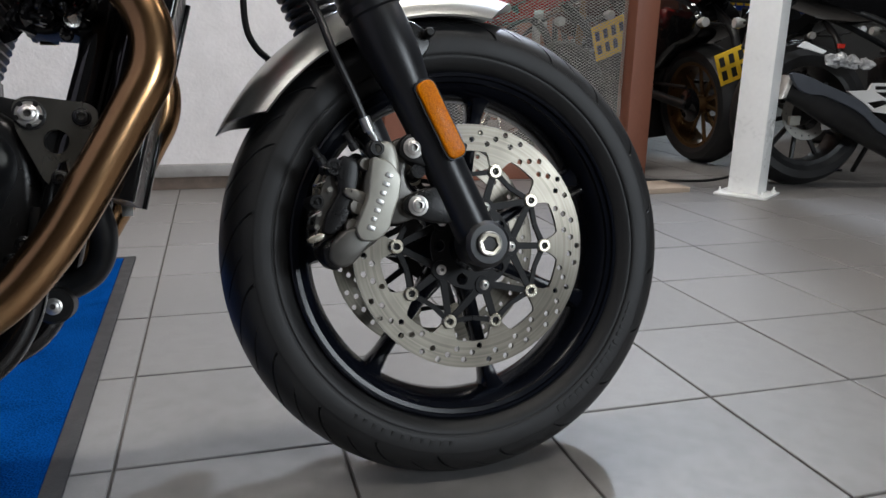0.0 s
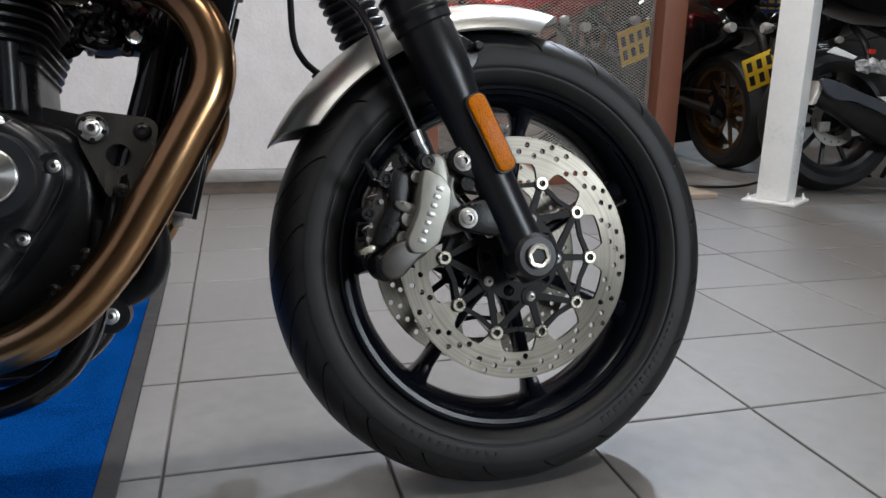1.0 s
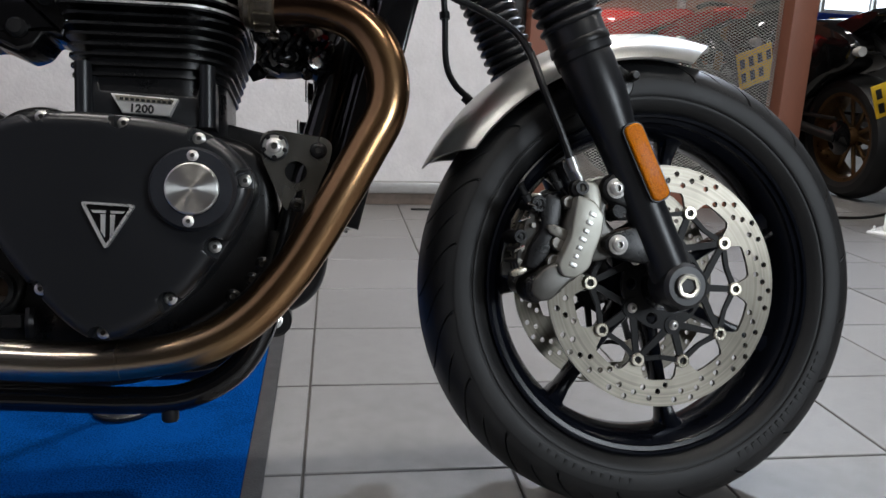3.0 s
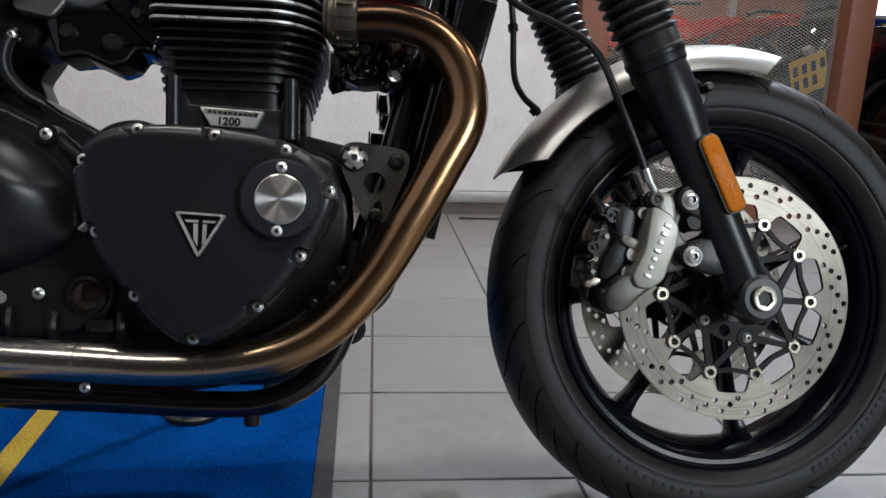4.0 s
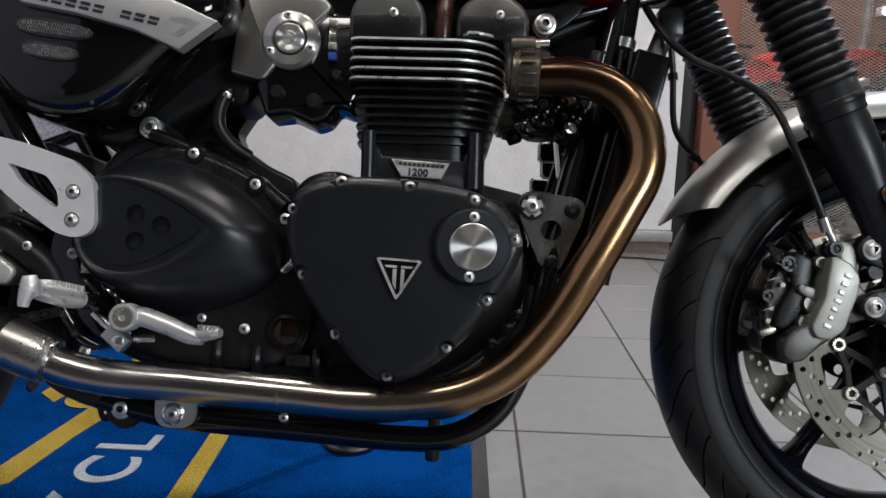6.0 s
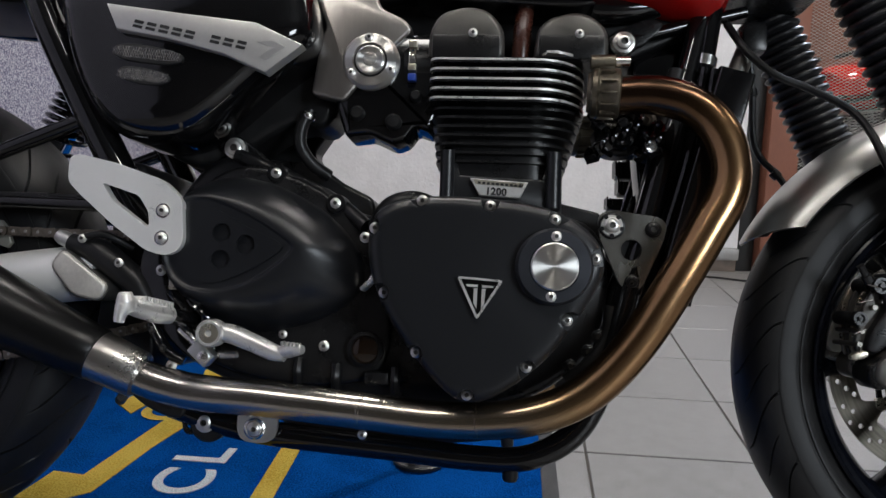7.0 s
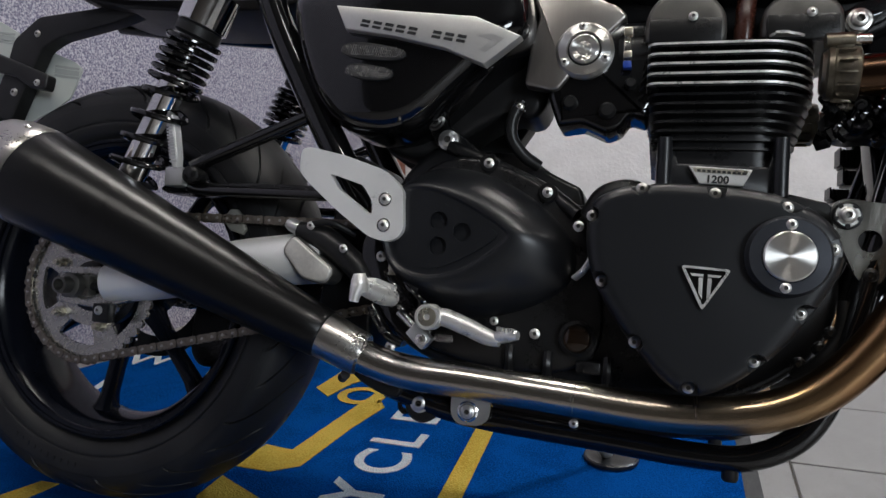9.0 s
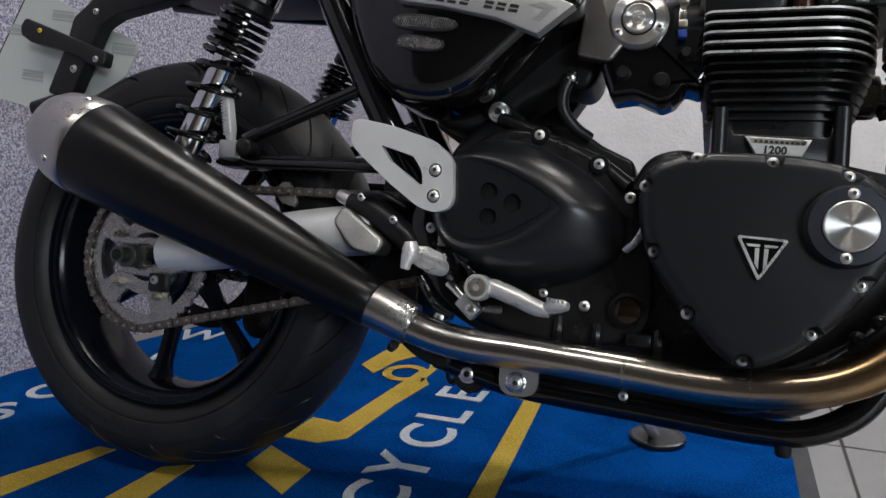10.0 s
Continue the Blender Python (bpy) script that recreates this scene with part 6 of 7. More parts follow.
m2 = part("head_stay", slab(bmesh.new(), rounded([(0.94, 0.69), (0.955, 0.712), (1.0, 0.73), (1.02, 0.72), (0.98, 0.685)], 1), -0.052, -0.044, 0.002), "satin_black", bike, "black head stay")
part("mount_washer", lathe(bmesh.new(), (0.966, -0.052, 0.695), (0, -1, 0), [(0.0160, 0), (0.0160, 0.003), (0.0145, 0.0045)], 28), "steel", m2)
bolt(m2, 0.966, -0.058, 0.695, BOLT_XL)
m3 = part("swingarm_mount", slab(bmesh.new(), rounded([(0.465, 0.555), (0.482, 0.572), (0.505, 0.56), (0.545, 0.525), (0.53, 0.51), (0.49, 0.53)], 1), -0.078, -0.058, 0.003), "satin_black", bike, "black rear mounting lug")
part("mount_washer", lathe(bmesh.new(), (0.493, -0.078, 0.548), (0, -1, 0), [(0.0150, 0), (0.0145, 0.003), (0.013, 0.0045)], 28), "steel", m3)
bolt(m3, 0.493, -0.084, 0.548, BOLT_XL)

# radiator with its core, side tank and hoses
RA, RB = Vector((0.992, 0, 0.385)), Vector((1.063, 0, 0.656))
rd = (RB - RA).normalized()
rn = Vector((rd.z, 0, -rd.x))
core = [(RA + rn * 0.012), (RB + rn * 0.012), (RB + rn * 0.044), (RA + rn * 0.044)]
radiator = part("radiator", slab(bmesh.new(), [(p.x, p.z) for p in core], -0.085, 0.125), "engine_black", bike, "black radiator behind the header pipes", False)
for k in range(22):
    p = RA.lerp(RB, (k + 0.5) / 22) + rn * 0.0415
    box_on("core_fin", radiator, p.x - 0.002, p.x + 0.003, -0.08, 0.12, p.z - 0.0012, p.z + 0.0012, "alloy_dark")
part("side_tank", slab(bmesh.new(), [(p.x, p.z) for p in (RA + rn * 0.008, RB + rn * 0.008, RB + rn * 0.05, RA + rn * 0.05)], -0.102, -0.086, 0.004), "gloss_black", radiator)
part("side_tank", slab(bmesh.new(), [(p.x, p.z) for p in (RA + rn * 0.008, RB + rn * 0.008, RB + rn * 0.05, RA + rn * 0.05)], 0.126, 0.140, 0.004), "gloss_black", radiator)
for o, r in ((0.0, 0.010), (0.012, 0.007)):
    tube_on("coolant_hose", radiator, [(0.955 + o, -0.05, 0.37), (0.985 + o, -0.06, 0.46), (1.008 + o, -0.062, 0.56), (1.03 + o, -0.06, 0.66)], r, "plastic", seg=12)
tube_on("lower_hose", radiator, [(0.985, 0.02, 0.39), (0.995, 0.04, 0.345), (0.985, 0.06, 0.305), (0.955, 0.07, 0.282), (0.90, 0.07, 0.27)], 0.016, "plastic", seg=16)
box_on("sensor_block", radiator, 1.012, 1.035, 0.075, 0.12, 0.40, 0.43, "plastic", 0.003)
box_on("bracket_tab", radiator, 1.010, 1.024, 0.122, 0.126, 0.365, 0.405, "alloy", 0.001)
# sensors, hose joints and connectors crowded under the port
cluster = part("hose_junction", slab(bmesh.new(), rounded([(0.930, 0.590), (0.935, 0.562), (0.955, 0.552), (0.985, 0.556), (1.004, 0.548), (1.012, 0.600), (0.975, 0.612)], 1), -0.062, -0.020, 0.006, 0.006), "plastic", bike, "black hose junction and connectors under the port")
for k in range(34):
    cx, cz, cy = random.uniform(0.928, 1.006), random.uniform(0.553, 0.606), random.uniform(-0.098, -0.060)
    d = (random.uniform(-1, 1), random.uniform(-1.2, 0.2), random.uniform(-1, 1))
    r, ln = random.uniform(0.0028, 0.0070), random.uniform(0.010, 0.024)
    if k % 3 == 2:
        q = part("connector", block(bmesh.new(), -r * 1.3, r * 1.3, -r, r, -ln / 2, ln / 2, 0.0012), "plastic" if k % 2 else "gloss_black", cluster)
        q.matrix_basis = pose(cx, cy, cz, random.uniform(-50, 50), random.uniform(-70, 70), random.uniform(-40, 40))
    else:
        part("hose_joint", lathe(bmesh.new(), (cx, cy, cz), d, [(r * 0.7, -ln / 2), (r, -ln / 2 + 0.002), (r, ln * 0.1), (r * 1.25, ln * 0.12), (r * 1.25, ln * 0.3), (r * 0.8, ln * 0.32), (r * 0.7, ln / 2)], 12), "bronze" if k % 7 == 0 else ("steel" if k % 11 == 1 else ("gloss_black" if k % 2 else "engine_black")), cluster)
for k in range(6):
    x0, z0 = 0.932 + 0.013 * k, 0.562 + 0.007 * ((k * 5) % 4)
    tube_on("small_hose", cluster, [(x0, -0.060, z0 + 0.03), (x0 + 0.012, -0.092, z0 + 0.012), (x0 + 0.004, -0.096, z0 - 0.006), (x0 + 0.02, -0.06, z0 - 0.008)], 0.0034, "gloss_black", seg=8)
for x, z in ((0.936, 0.335), (0.925, 0.318), (0.905, 0.300)):
    bolt(radiator, x, -0.10, z, BOLT_DARK)
tube_on("starter_lead", radiator, [(0.90, -0.10, 0.285), (0.925, -0.105, 0.305), (0.945, -0.10, 0.335), (0.95, -0.095, 0.37)], 0.007, "plastic")

coil_panel = part("coil_panel", slab(bmesh.new(), eased([(0.992, 0.555), (0.985, 0.66), (0.985, 0.80), (1.080, 0.80), (1.050, 0.62), (1.03, 0.46), (1.005, 0.44)], 0.006), -0.012, 0.03, 0.004), "gloss_black", bike, "black panel between the down tubes")
for bx, bz, bw, bh in ((0.985, 0.552, 0.040, 0.024), (0.989, 0.528, 0.036, 0.020), (0.974, 0.507, 0.045, 0.016), (0.981, 0.490, 0.040, 0.014), (0.999, 0.574, 0.030, 0.018)):
    plug = box_on("wiring_plug", coil_panel, bx, bx + bw, 0.095, 0.130, bz, bz + bh, "plastic", 0.003)
    for k in range(3):
        box_on("plug_rib", plug, bx - 0.003 + k * 0.004, bx - 0.001 + k * 0.004, 0.093, 0.125, bz + 0.003 + 0.002 * k, bz + bh + 0.002 - 0.002 * k, "plastic")

tube_on("brace_tube", coil_panel, [(1.0756, -0.05, 0.745), (1.0646, -0.05, 0.671), (1.0498, -0.05, 0.569), (1.030, -0.05, 0.480)], 0.0125, "gloss_black", "gloss black brace tube")
tube_on("sensor_tube", coil_panel, [(1.122, -0.03, 0.696), (1.108, -0.03, 0.660), (1.0964, -0.03, 0.623)], 0.0125, "alloy_dark", "dark grey tube under the cap", smooth=False)
box_on("tube_cap", coil_panel, 1.1130, 1.1430, -0.047, -0.013, 0.690, 0.728, "satin_black", 0.006)
tube_on("tube_band", coil_panel, [(1.0665, -0.05, 0.680), (1.0640, -0.05, 0.668)], 0.0150, "steel", smooth=False)
for o, yy in ((0.000, -0.070), (0.013, -0.066), (-0.013, -0.060)):
    tube_on("loom", coil_panel, [(1.060 + o, yy, 0.66), (1.044 + o, yy, 0.56), (1.020 + o, yy, 0.47), (0.998 + o, yy, 0.40)], 0.0055, "gloss_black", "gloss black wiring loom", seg=10)

# tank
bm = bmesh.new()
loops = []
for x, zb, zt, hw in ((0.70, 0.82, 0.89, 0.05), (0.76, 0.785, 0.95, 0.11), (0.86, 0.770, 0.995, 0.145), (0.94, 0.750, 1.005, 0.158), (1.00, 0.737, 1.0, 0.155), (1.04, 0.727, 0.985, 0.148), (1.068, 0.724, 0.95, 0.130), (1.090, 0.738, 0.90, 0.10), (1.110, 0.79, 0.88, 0.05)):
    sec = []
    for k in range(20):
        q = 2 * math.pi * k / 20
        sec.append((x, hw * math.copysign(abs(math.cos(q)) ** 0.65, math.cos(q)), (zb + zt) / 2 + (zt - zb) / 2 * math.copysign(abs(math.sin(q)) ** 0.65, math.sin(q))))
    loops.append(sec)
skin(bm, loops, True, True, True)
tank = part("fuel_tank", bm, "red", bike, "glossy red fuel tank", True, 70)
part("air_duct", slab(bmesh.new(), eased([(0.60, 0.66), (0.60, 0.80), (1.06, 0.80), (1.05, 0.715), (0.97, 0.68), (0.90, 0.66)], 0.01), -0.03, 0.10, 0.006), "plastic", bike, "black air duct under the tank")
part("frame_cover", slab(bmesh.new(), rounded([(0.70, 0.735), (0.72, 0.760), (0.86, 0.757), (0.93, 0.735), (0.92, 0.722), (0.80, 0.728)], 2), -0.10, 0.10, 0.006), "gloss_black", bike, "black panel under the tank")

# ---------- rear ----------
panel = rounded([(0.286, 0.745), (0.296, 0.665), (0.325, 0.595), (0.362, 0.552), (0.415, 0.538), (0.462, 0.545), (0.500, 0.575), (0.550, 0.622), (0.598, 0.655), (0.604, 0.690), (0.590, 0.745)], 2)
side_panel = part("side_panel", dome(bmesh.new(), panel, -0.06, [(-0.120, 0.0), (-0.140, 0.004), (-0.152, 0.012), (-0.159, 0.024), (-0.163, 0.042)]), "gloss_black", bike, "glossy black side panel", True, 60)
nameplate = [(0.368, 0.694), (0.381, 0.664), (0.440, 0.654), (0.506, 0.637), (0.555, 0.616), (0.596, 0.648), (0.542, 0.673), (0.455, 0.683)]
np_ = part("name_plate", slab(bmesh.new(), nameplate, -0.1750, -0.158, 0.002), "name_alloy", side_panel, "brushed alloy plate with dark slanted bars")
# unlettered bars in place of the model name
for k in range(9):
    if k == 5:
        continue
    x = 0.400 + k * 0.0150
    z = 0.6665 - k * 0.00285
    for u0, u1 in ((0.0, 0.36), (0.60, 1.0)):
        e0, e1 = Vector((x, z)), Vector((x + 0.0028, z + 0.0085))
        f0, f1 = Vector((x + 0.0105, z - 0.0023)), Vector((x + 0.0132, z + 0.0062))
        part("name_bar", slab(bmesh.new(), [tuple(e0.lerp(e1, u0)), tuple(e0.lerp(e1, u1)), tuple(f0.lerp(f1, u1)), tuple(f0.lerp(f1, u0))], -0.1760, -0.1749), "plate_black", np_)
part("plate_flash", slab(bmesh.new(), [(0.545, 0.650), (0.562, 0.652), (0.577, 0.645), (0.556, 0.630), (0.548, 0.633), (0.562, 0.644)], -0.1757, -0.1749), "alloy", np_)
for pts in ([(0.367, 0.637), (0.372, 0.652), (0.400, 0.653), (0.440, 0.645), (0.464, 0.637), (0.456, 0.622), (0.392, 0.628)], [(0.376, 0.614), (0.381, 0.626), (0.400, 0.626), (0.430, 0.620), (0.448, 0.612), (0.440, 0.599), (0.394, 0.603)]):
    mx, mz = sum(p[0] for p in pts) / len(pts), sum(p[1] for p in pts) / len(pts)
    o = rounded([(mx + (x - mx) * 0.90, mz + (z - mz) * 0.84) for x, z in pts], 2)
    vent = part("vent", slab(bmesh.new(), o, -0.1665, -0.155, 0.001), "plate_black", side_panel, "oval mesh vent")
    xs, zs = [p[0] for p in o], [p[1] for p in o]
    for k in range(26):
        x = min(xs) + (max(xs) - min(xs)) * (k + 1.0) / 27.6
        zc = (max(zs) + min(zs)) / 2 - (x - (min(xs) + max(xs)) / 2) * 0.10
        hh = 0.0064 * min(1.0, 0.55 + 3.2 * min(k + 0.5, 25.5 - k) / 26)
        for s in (-1, 1):
            part("vent_wire", tube(bmesh.new(), [(x - s * 0.0026, -0.1670 - 0.0002 * s, zc - hh), (x + s * 0.0026, -0.1670 - 0.0002 * s, zc + hh)], 0.00034, 4, 1, True, False), "sprocket_grey", vent)
part("inner_box", slab(bmesh.new(), rounded([(0.30, 0.74), (0.34, 0.60), (0.40, 0.535), (0.47, 0.525), (0.56, 0.59), (0.60, 0.575), (0.618, 0.61), (0.62, 0.74)], 2), -0.070, 0.02, 0.012, 0.01), "plastic", bike, "black battery box")
tube_on("breather_hose", bike, [(0.584, -0.080, 0.598), (0.574, -0.082, 0.575), (0.574, -0.080, 0.552), (0.588, -0.072, 0.532), (0.606, -0.060, 0.520)], 0.0078, "plastic", "black breather hose")
part("far_side_cover", slab(bmesh.new(), eased([(0.34, 0.74), (0.36, 0.56), (0.45, 0.50), (0.545, 0.505), (0.572, 0.522), (0.566, 0.548), (0.556, 0.572), (0.592, 0.628), (0.640, 0.648), (0.640, 0.74)], 0.006), 0.060, 0.105, 0.004, 0.004), "plastic", bike, "black cover on the far side")
part("hose_clip", lathe(bmesh.new(), (0.583, -0.080, 0.594), (-0.4, 0, -0.9), [(0.0085, 0), (0.0092, 0.001), (0.0092, 0.006), (0.0085, 0.007)], 16, (False, False)), "steel", side_panel)

for s in (-1, 1):
    y = s * 0.108
    tube_on("seat_tube", bike, [(0.235, y, 0.745), (0.270, y, 0.672), (0.310, y, 0.600), (0.350, y, 0.530), (0.40, y, 0.45)], 0.0195, "gloss_black", "gloss black frame tube")
    tube_on("subframe_tube", bike, [(0.325, y, 0.580), (0.220, y, 0.538), (0.140, y, 0.506)], 0.0096, "gloss_black", "gloss black subframe tube")
    tube_on("peg_hanger_tube", bike, [(0.145, y, 0.502), (0.136, y, 0.486), (0.150, y, 0.474), (0.24, y, 0.472), (0.345, y, 0.470)], 0.0075, "gloss_black", "gloss black peg hanger")
    tube_on("seat_rail", bike, [(0.55, y, 0.73), (0.25, y, 0.748), (0.05, y * 0.9, 0.762), (-0.15, y * 0.7, 0.782)], 0.0145, "gloss_black", "gloss black seat rail")
    # passenger peg
    peg = part("passenger_peg", slab(bmesh.new(), rounded([(0.121, 0.500), (0.111, 0.564), (0.115, 0.575), (0.121, 0.566), (0.134, 0.500)], 1), y - 0.024 if s < 0 else y + 0.010, y - 0.010 if s < 0 else y + 0.024, 0.002), "pale_alloy", bike, "folded silver passenger peg")
    for k in range(12):
        box_on("peg_tooth", peg, 0.1210 - 0.0009 * k, 0.1310 - 0.0010 * k, (y - 0.0262) if s < 0 else y + 0.024, (y - 0.0242) if s < 0 else y + 0.0262, 0.507 + 0.0044 * k, 0.5095 + 0.0044 * k, "alloy")
    part("peg_knuckle", block(bmesh.new(), 0.110, 0.138, y - 0.020, y + 0.008, 0.476, 0.502, 0.004), "alloy", peg)
    part("peg_pin", lathe(bmesh.new(), (0.148, y - 0.012, 0.492), (0, -1, 0), [(0.012, -0.02), (0.012, 0.006), (0.009, 0.008)], 16), "satin_black", peg)
    # shock absorber
    yo = -0.122 if s < 0 else 0.150
    xo = 0.0 if s < 0 else 0.022
    S1, S0 = Vector((0.162 + xo, yo, 0.735)), Vector((0.046 + xo, yo, 0.470))
    sd_ = (S1 - S0).normalized()
    sl = (S1 - S0).length
    shock = part("shock_absorber", lathe(bmesh.new(), S0, sd_, [(0.010, -0.01), (0.0195, 0.0), (0.0195, 0.158), (0.0205, 0.160), (0.0205, 0.170), (0.0055, 0.173), (0.0055, sl)], 28), "chrome", bike, "chrome shock absorber with black spring")
    part("spring_cup", lathe(bmesh.new(), S0 + sd_ * (sl - 0.045), sd_, [(0.030, 0), (0.0345, 0.003), (0.0345, 0.05), (0.02, 0.052)], 32), "chrome", shock)
    part("cup_collar", lathe(bmesh.new(), S0 + sd_ * (sl - 0.062), sd_, [(0.026, 0), (0.031, 0.004), (0.031, 0.016), (0.028, 0.018)], 32), "plastic", shock)
    part("lower_seat", lathe(bmesh.new(), S0 + sd_ * 0.012, sd_, [(0.018, -0.004), (0.032, 0.0), (0.034, 0.005), (0.018, 0.008)], 32), "plastic", shock)
    uu, vv, ww = frame_of(sd_)
    coil = []
    h0, h1 = 0.018, sl - 0.064
    turns = 10.0
    n = 250
    for k in range(n + 1):
        t = k / n
        tt = t / 0.40 * 0.66 if t < 0.40 else 0.66 + (t - 0.40) / 0.60 * 0.34
        a = 2 * math.pi * turns * t
        coil.append(S0 + sd_ * (h0 + (h1 - h0) * tt) + (uu * math.cos(a) + vv * math.sin(a)) * 0.0340)
    part("spring", tube(bmesh.new(), coil, 0.0042, 8, 1, True, False), "gloss_black", shock, "black coil spring")
    part("lower_eye", lathe(bmesh.new(), S0 - sd_ * 0.018 + Vector((0, s * 0.018, 0)), (0, -s, 0), [(0.016, 0), (0.016, 0.035), (0.010, 0.037)], 20), "satin_black", shock)

# swingarm
for s in (-1, 1):
    arm = part("swingarm", tube(bmesh.new(), [(0.345, s * 0.095, 0.392), (0.22, s * 0.098, 0.376), (0.10, s * 0.102, 0.352), (0.02, s * 0.104, 0.340)], [0.034, 0.033, 0.030, 0.027], 28, 8, True, True), "pale_alloy", bike, "silver tubular swingarm")
    lug = [(0.065, 0.319), (0.070, 0.359), (0.025, 0.363), (-0.060, 0.359), (-0.063, 0.351), (-0.015, 0.349), (0.010, 0.343), (0.010, 0.325), (-0.015, 0.319), (-0.063, 0.317), (-0.055, 0.309), (0.015, 0.303)]
    part("axle_lug", slab(bmesh.new(), lug, s * 0.104 - 0.008, s * 0.104 + 0.008, 0.002), "sprocket_grey", arm, "slotted axle lug")
    cap_line = eased([(0.298, 0.396), (0.312, 0.416), (0.330, 0.403), (0.370, 0.374), (0.360, 0.356), (0.327, 0.362)], 0.008)
    part("pivot_cap", slab(bmesh.new(), cap_line, -0.138, -0.10, 0.004) if s < 0 else slab(bmesh.new(), cap_line, 0.10, 0.13), "cap_grey", arm, "dull grey pivot cap")
    part("cap_seal", slab(bmesh.new(), shrink(cap_line, -0.0014), -0.133, -0.10) if s < 0 else slab(bmesh.new(), shrink(cap_line, -0.0014), 0.10, 0.125), "alloy_dark", arm)
tube_on("rear_axle", bike, [(RX, -0.125, RZ), (RX, 0.14, RZ)], 0.0115, "alloy_dark", smooth=False)
nut = part("axle_nut", lathe(bmesh.new(), (RX, -0.118, RZ), (0, -1, 0), [(0.0175, 0), (0.0175, 0.012), (0.0145, 0.014), (0.0115, 0.014), (0.0115, 0.030), (0.0080, 0.031), (0.0070, 0.012)], 18), "alloy_dark", bike, "dark rear axle nut")
part("adjuster_block", block(bmesh.new(), RX - 0.018, RX + 0.020, -0.115, -0.098, RZ - 0.015, RZ + 0.015, 0.002), "keeper_steel", nut)
tube_on("adjuster_bolt", nut, [(RX + 0.02, -0.106, RZ), (RX + 0.055, -0.106, RZ)], 0.006, "plastic", smooth=False)
part("race_stand_lug", block(bmesh.new(), 0.008, 0.034, -0.122, -0.104, 0.285, 0.312, 0.004), "plastic", nut)
bolt(nut, 0.020, -0.123, 0.302, BOLT_M)

# sprocket and chain
SY = -0.083
outl = []
T = 42
for i in range(T * 4):
    a = 2 * math.pi * i / (T * 4)
    r = (0.099, 0.1035, 0.1045, 0.1035)[i % 4] if i % 4 else 0.0985
    outl.append((RX + r * math.cos(a), RZ + r * math.sin(a)))
wins = [ring2(RX, RZ, 0.036, 32)]
for i in range(5):
    a = radians(257 + 72 * i)
    pts = []
    for k in range(9):
        q = a + (-0.41 + 0.82 * k / 8)
        pts.append((RX + 0.0850 * math.cos(q), RZ + 0.0850 * math.sin(q)))
    for k in range(9):
        q = a + (0.34 - 0.68 * k / 8)
        pts.append((RX + 0.0565 * math.cos(q), RZ + 0.0565 * math.sin(q)))
    wins.append(rounded(pts, 3))
sprocket = part("sprocket", pierced(bmesh.new(), outl, wins, SY - 0.003, SY + 0.003), "sprocket_grey", bike, "grey rear sprocket with oval windows", True, 30)
part("sprocket_carrier", lathe(bmesh.new(), (RX, SY + 0.034, RZ), (0, -1, 0), [(0.045, -0.01), (0.058, 0.000), (0.058, 0.010), (0.050, 0.016), (0.048, 0.026), (0.040, 0.034), (0.028, 0.040)], 36), "engine_black", sprocket)
for i in range(5):
    a = radians(221 + 72 * i)
    q = part("sprocket_nut", lathe(bmesh.new(), (RX + 0.061 * math.cos(a), SY - 0.003, RZ + 0.061 * math.sin(a)), (0, -1, 0), [(0.0085, 0), (0.0085, 0.002), (0.0070, 0.0022), (0.0070, 0.010), (0.0042, 0.011), (0.0042, 0.017)], 6), "bronze", sprocket)

rear_disc = part("rear_brake_disc", pierced(bmesh.new(), ring2(RX, RZ, 0.110, 60), [ring2(RX, RZ, 0.078, 40)] + [ring2(RX + 0.094 * math.cos(k * 0.3307), RZ + 0.094 * math.sin(k * 0.3307), 0.0035, 8) for k in range(19)], 0.070, 0.075), "carrier_black", bike, "dark rear brake disc")
# caliper outline drawn up higher to stand in for the dark tyre hugger
part("caliper_and_hugger", slab(bmesh.new(), eased([(0.055, 0.235), (0.075, 0.215), (0.135, 0.225), (0.165, 0.260), (0.175, 0.330), (0.130, 0.372), (0.070, 0.372), (0.055, 0.29)], 0.015), 0.045, 0.10, 0.006, 0.006), "engine_black", rear_disc, "black rear caliper, its raised top standing in for a tyre hugger")
part("inner_fender", slab(bmesh.new(), eased([(0.318, 0.27), (0.335, 0.43), (0.345, 0.53), (0.375, 0.53), (0.40, 0.43), (0.40, 0.27)], 0.01), -0.075, 0.09, 0.006, 0.006), "plastic", bike, "black inner fender before the rear wheel")
PITCH = 0.015875


def link_outline(w):
    pts = []
    for i in range(20):
        q = 2 * math.pi * i / 20
        cx = PITCH / 2 if math.cos(q) > 0 else -PITCH / 2
        r = w if abs(math.cos(q)) > 0.5 else w * (0.62 + 0.38 * abs(math.cos(q)) / 0.5)
        pts.append((cx + r * math.cos(q), r * math.sin(q)))
    return pts


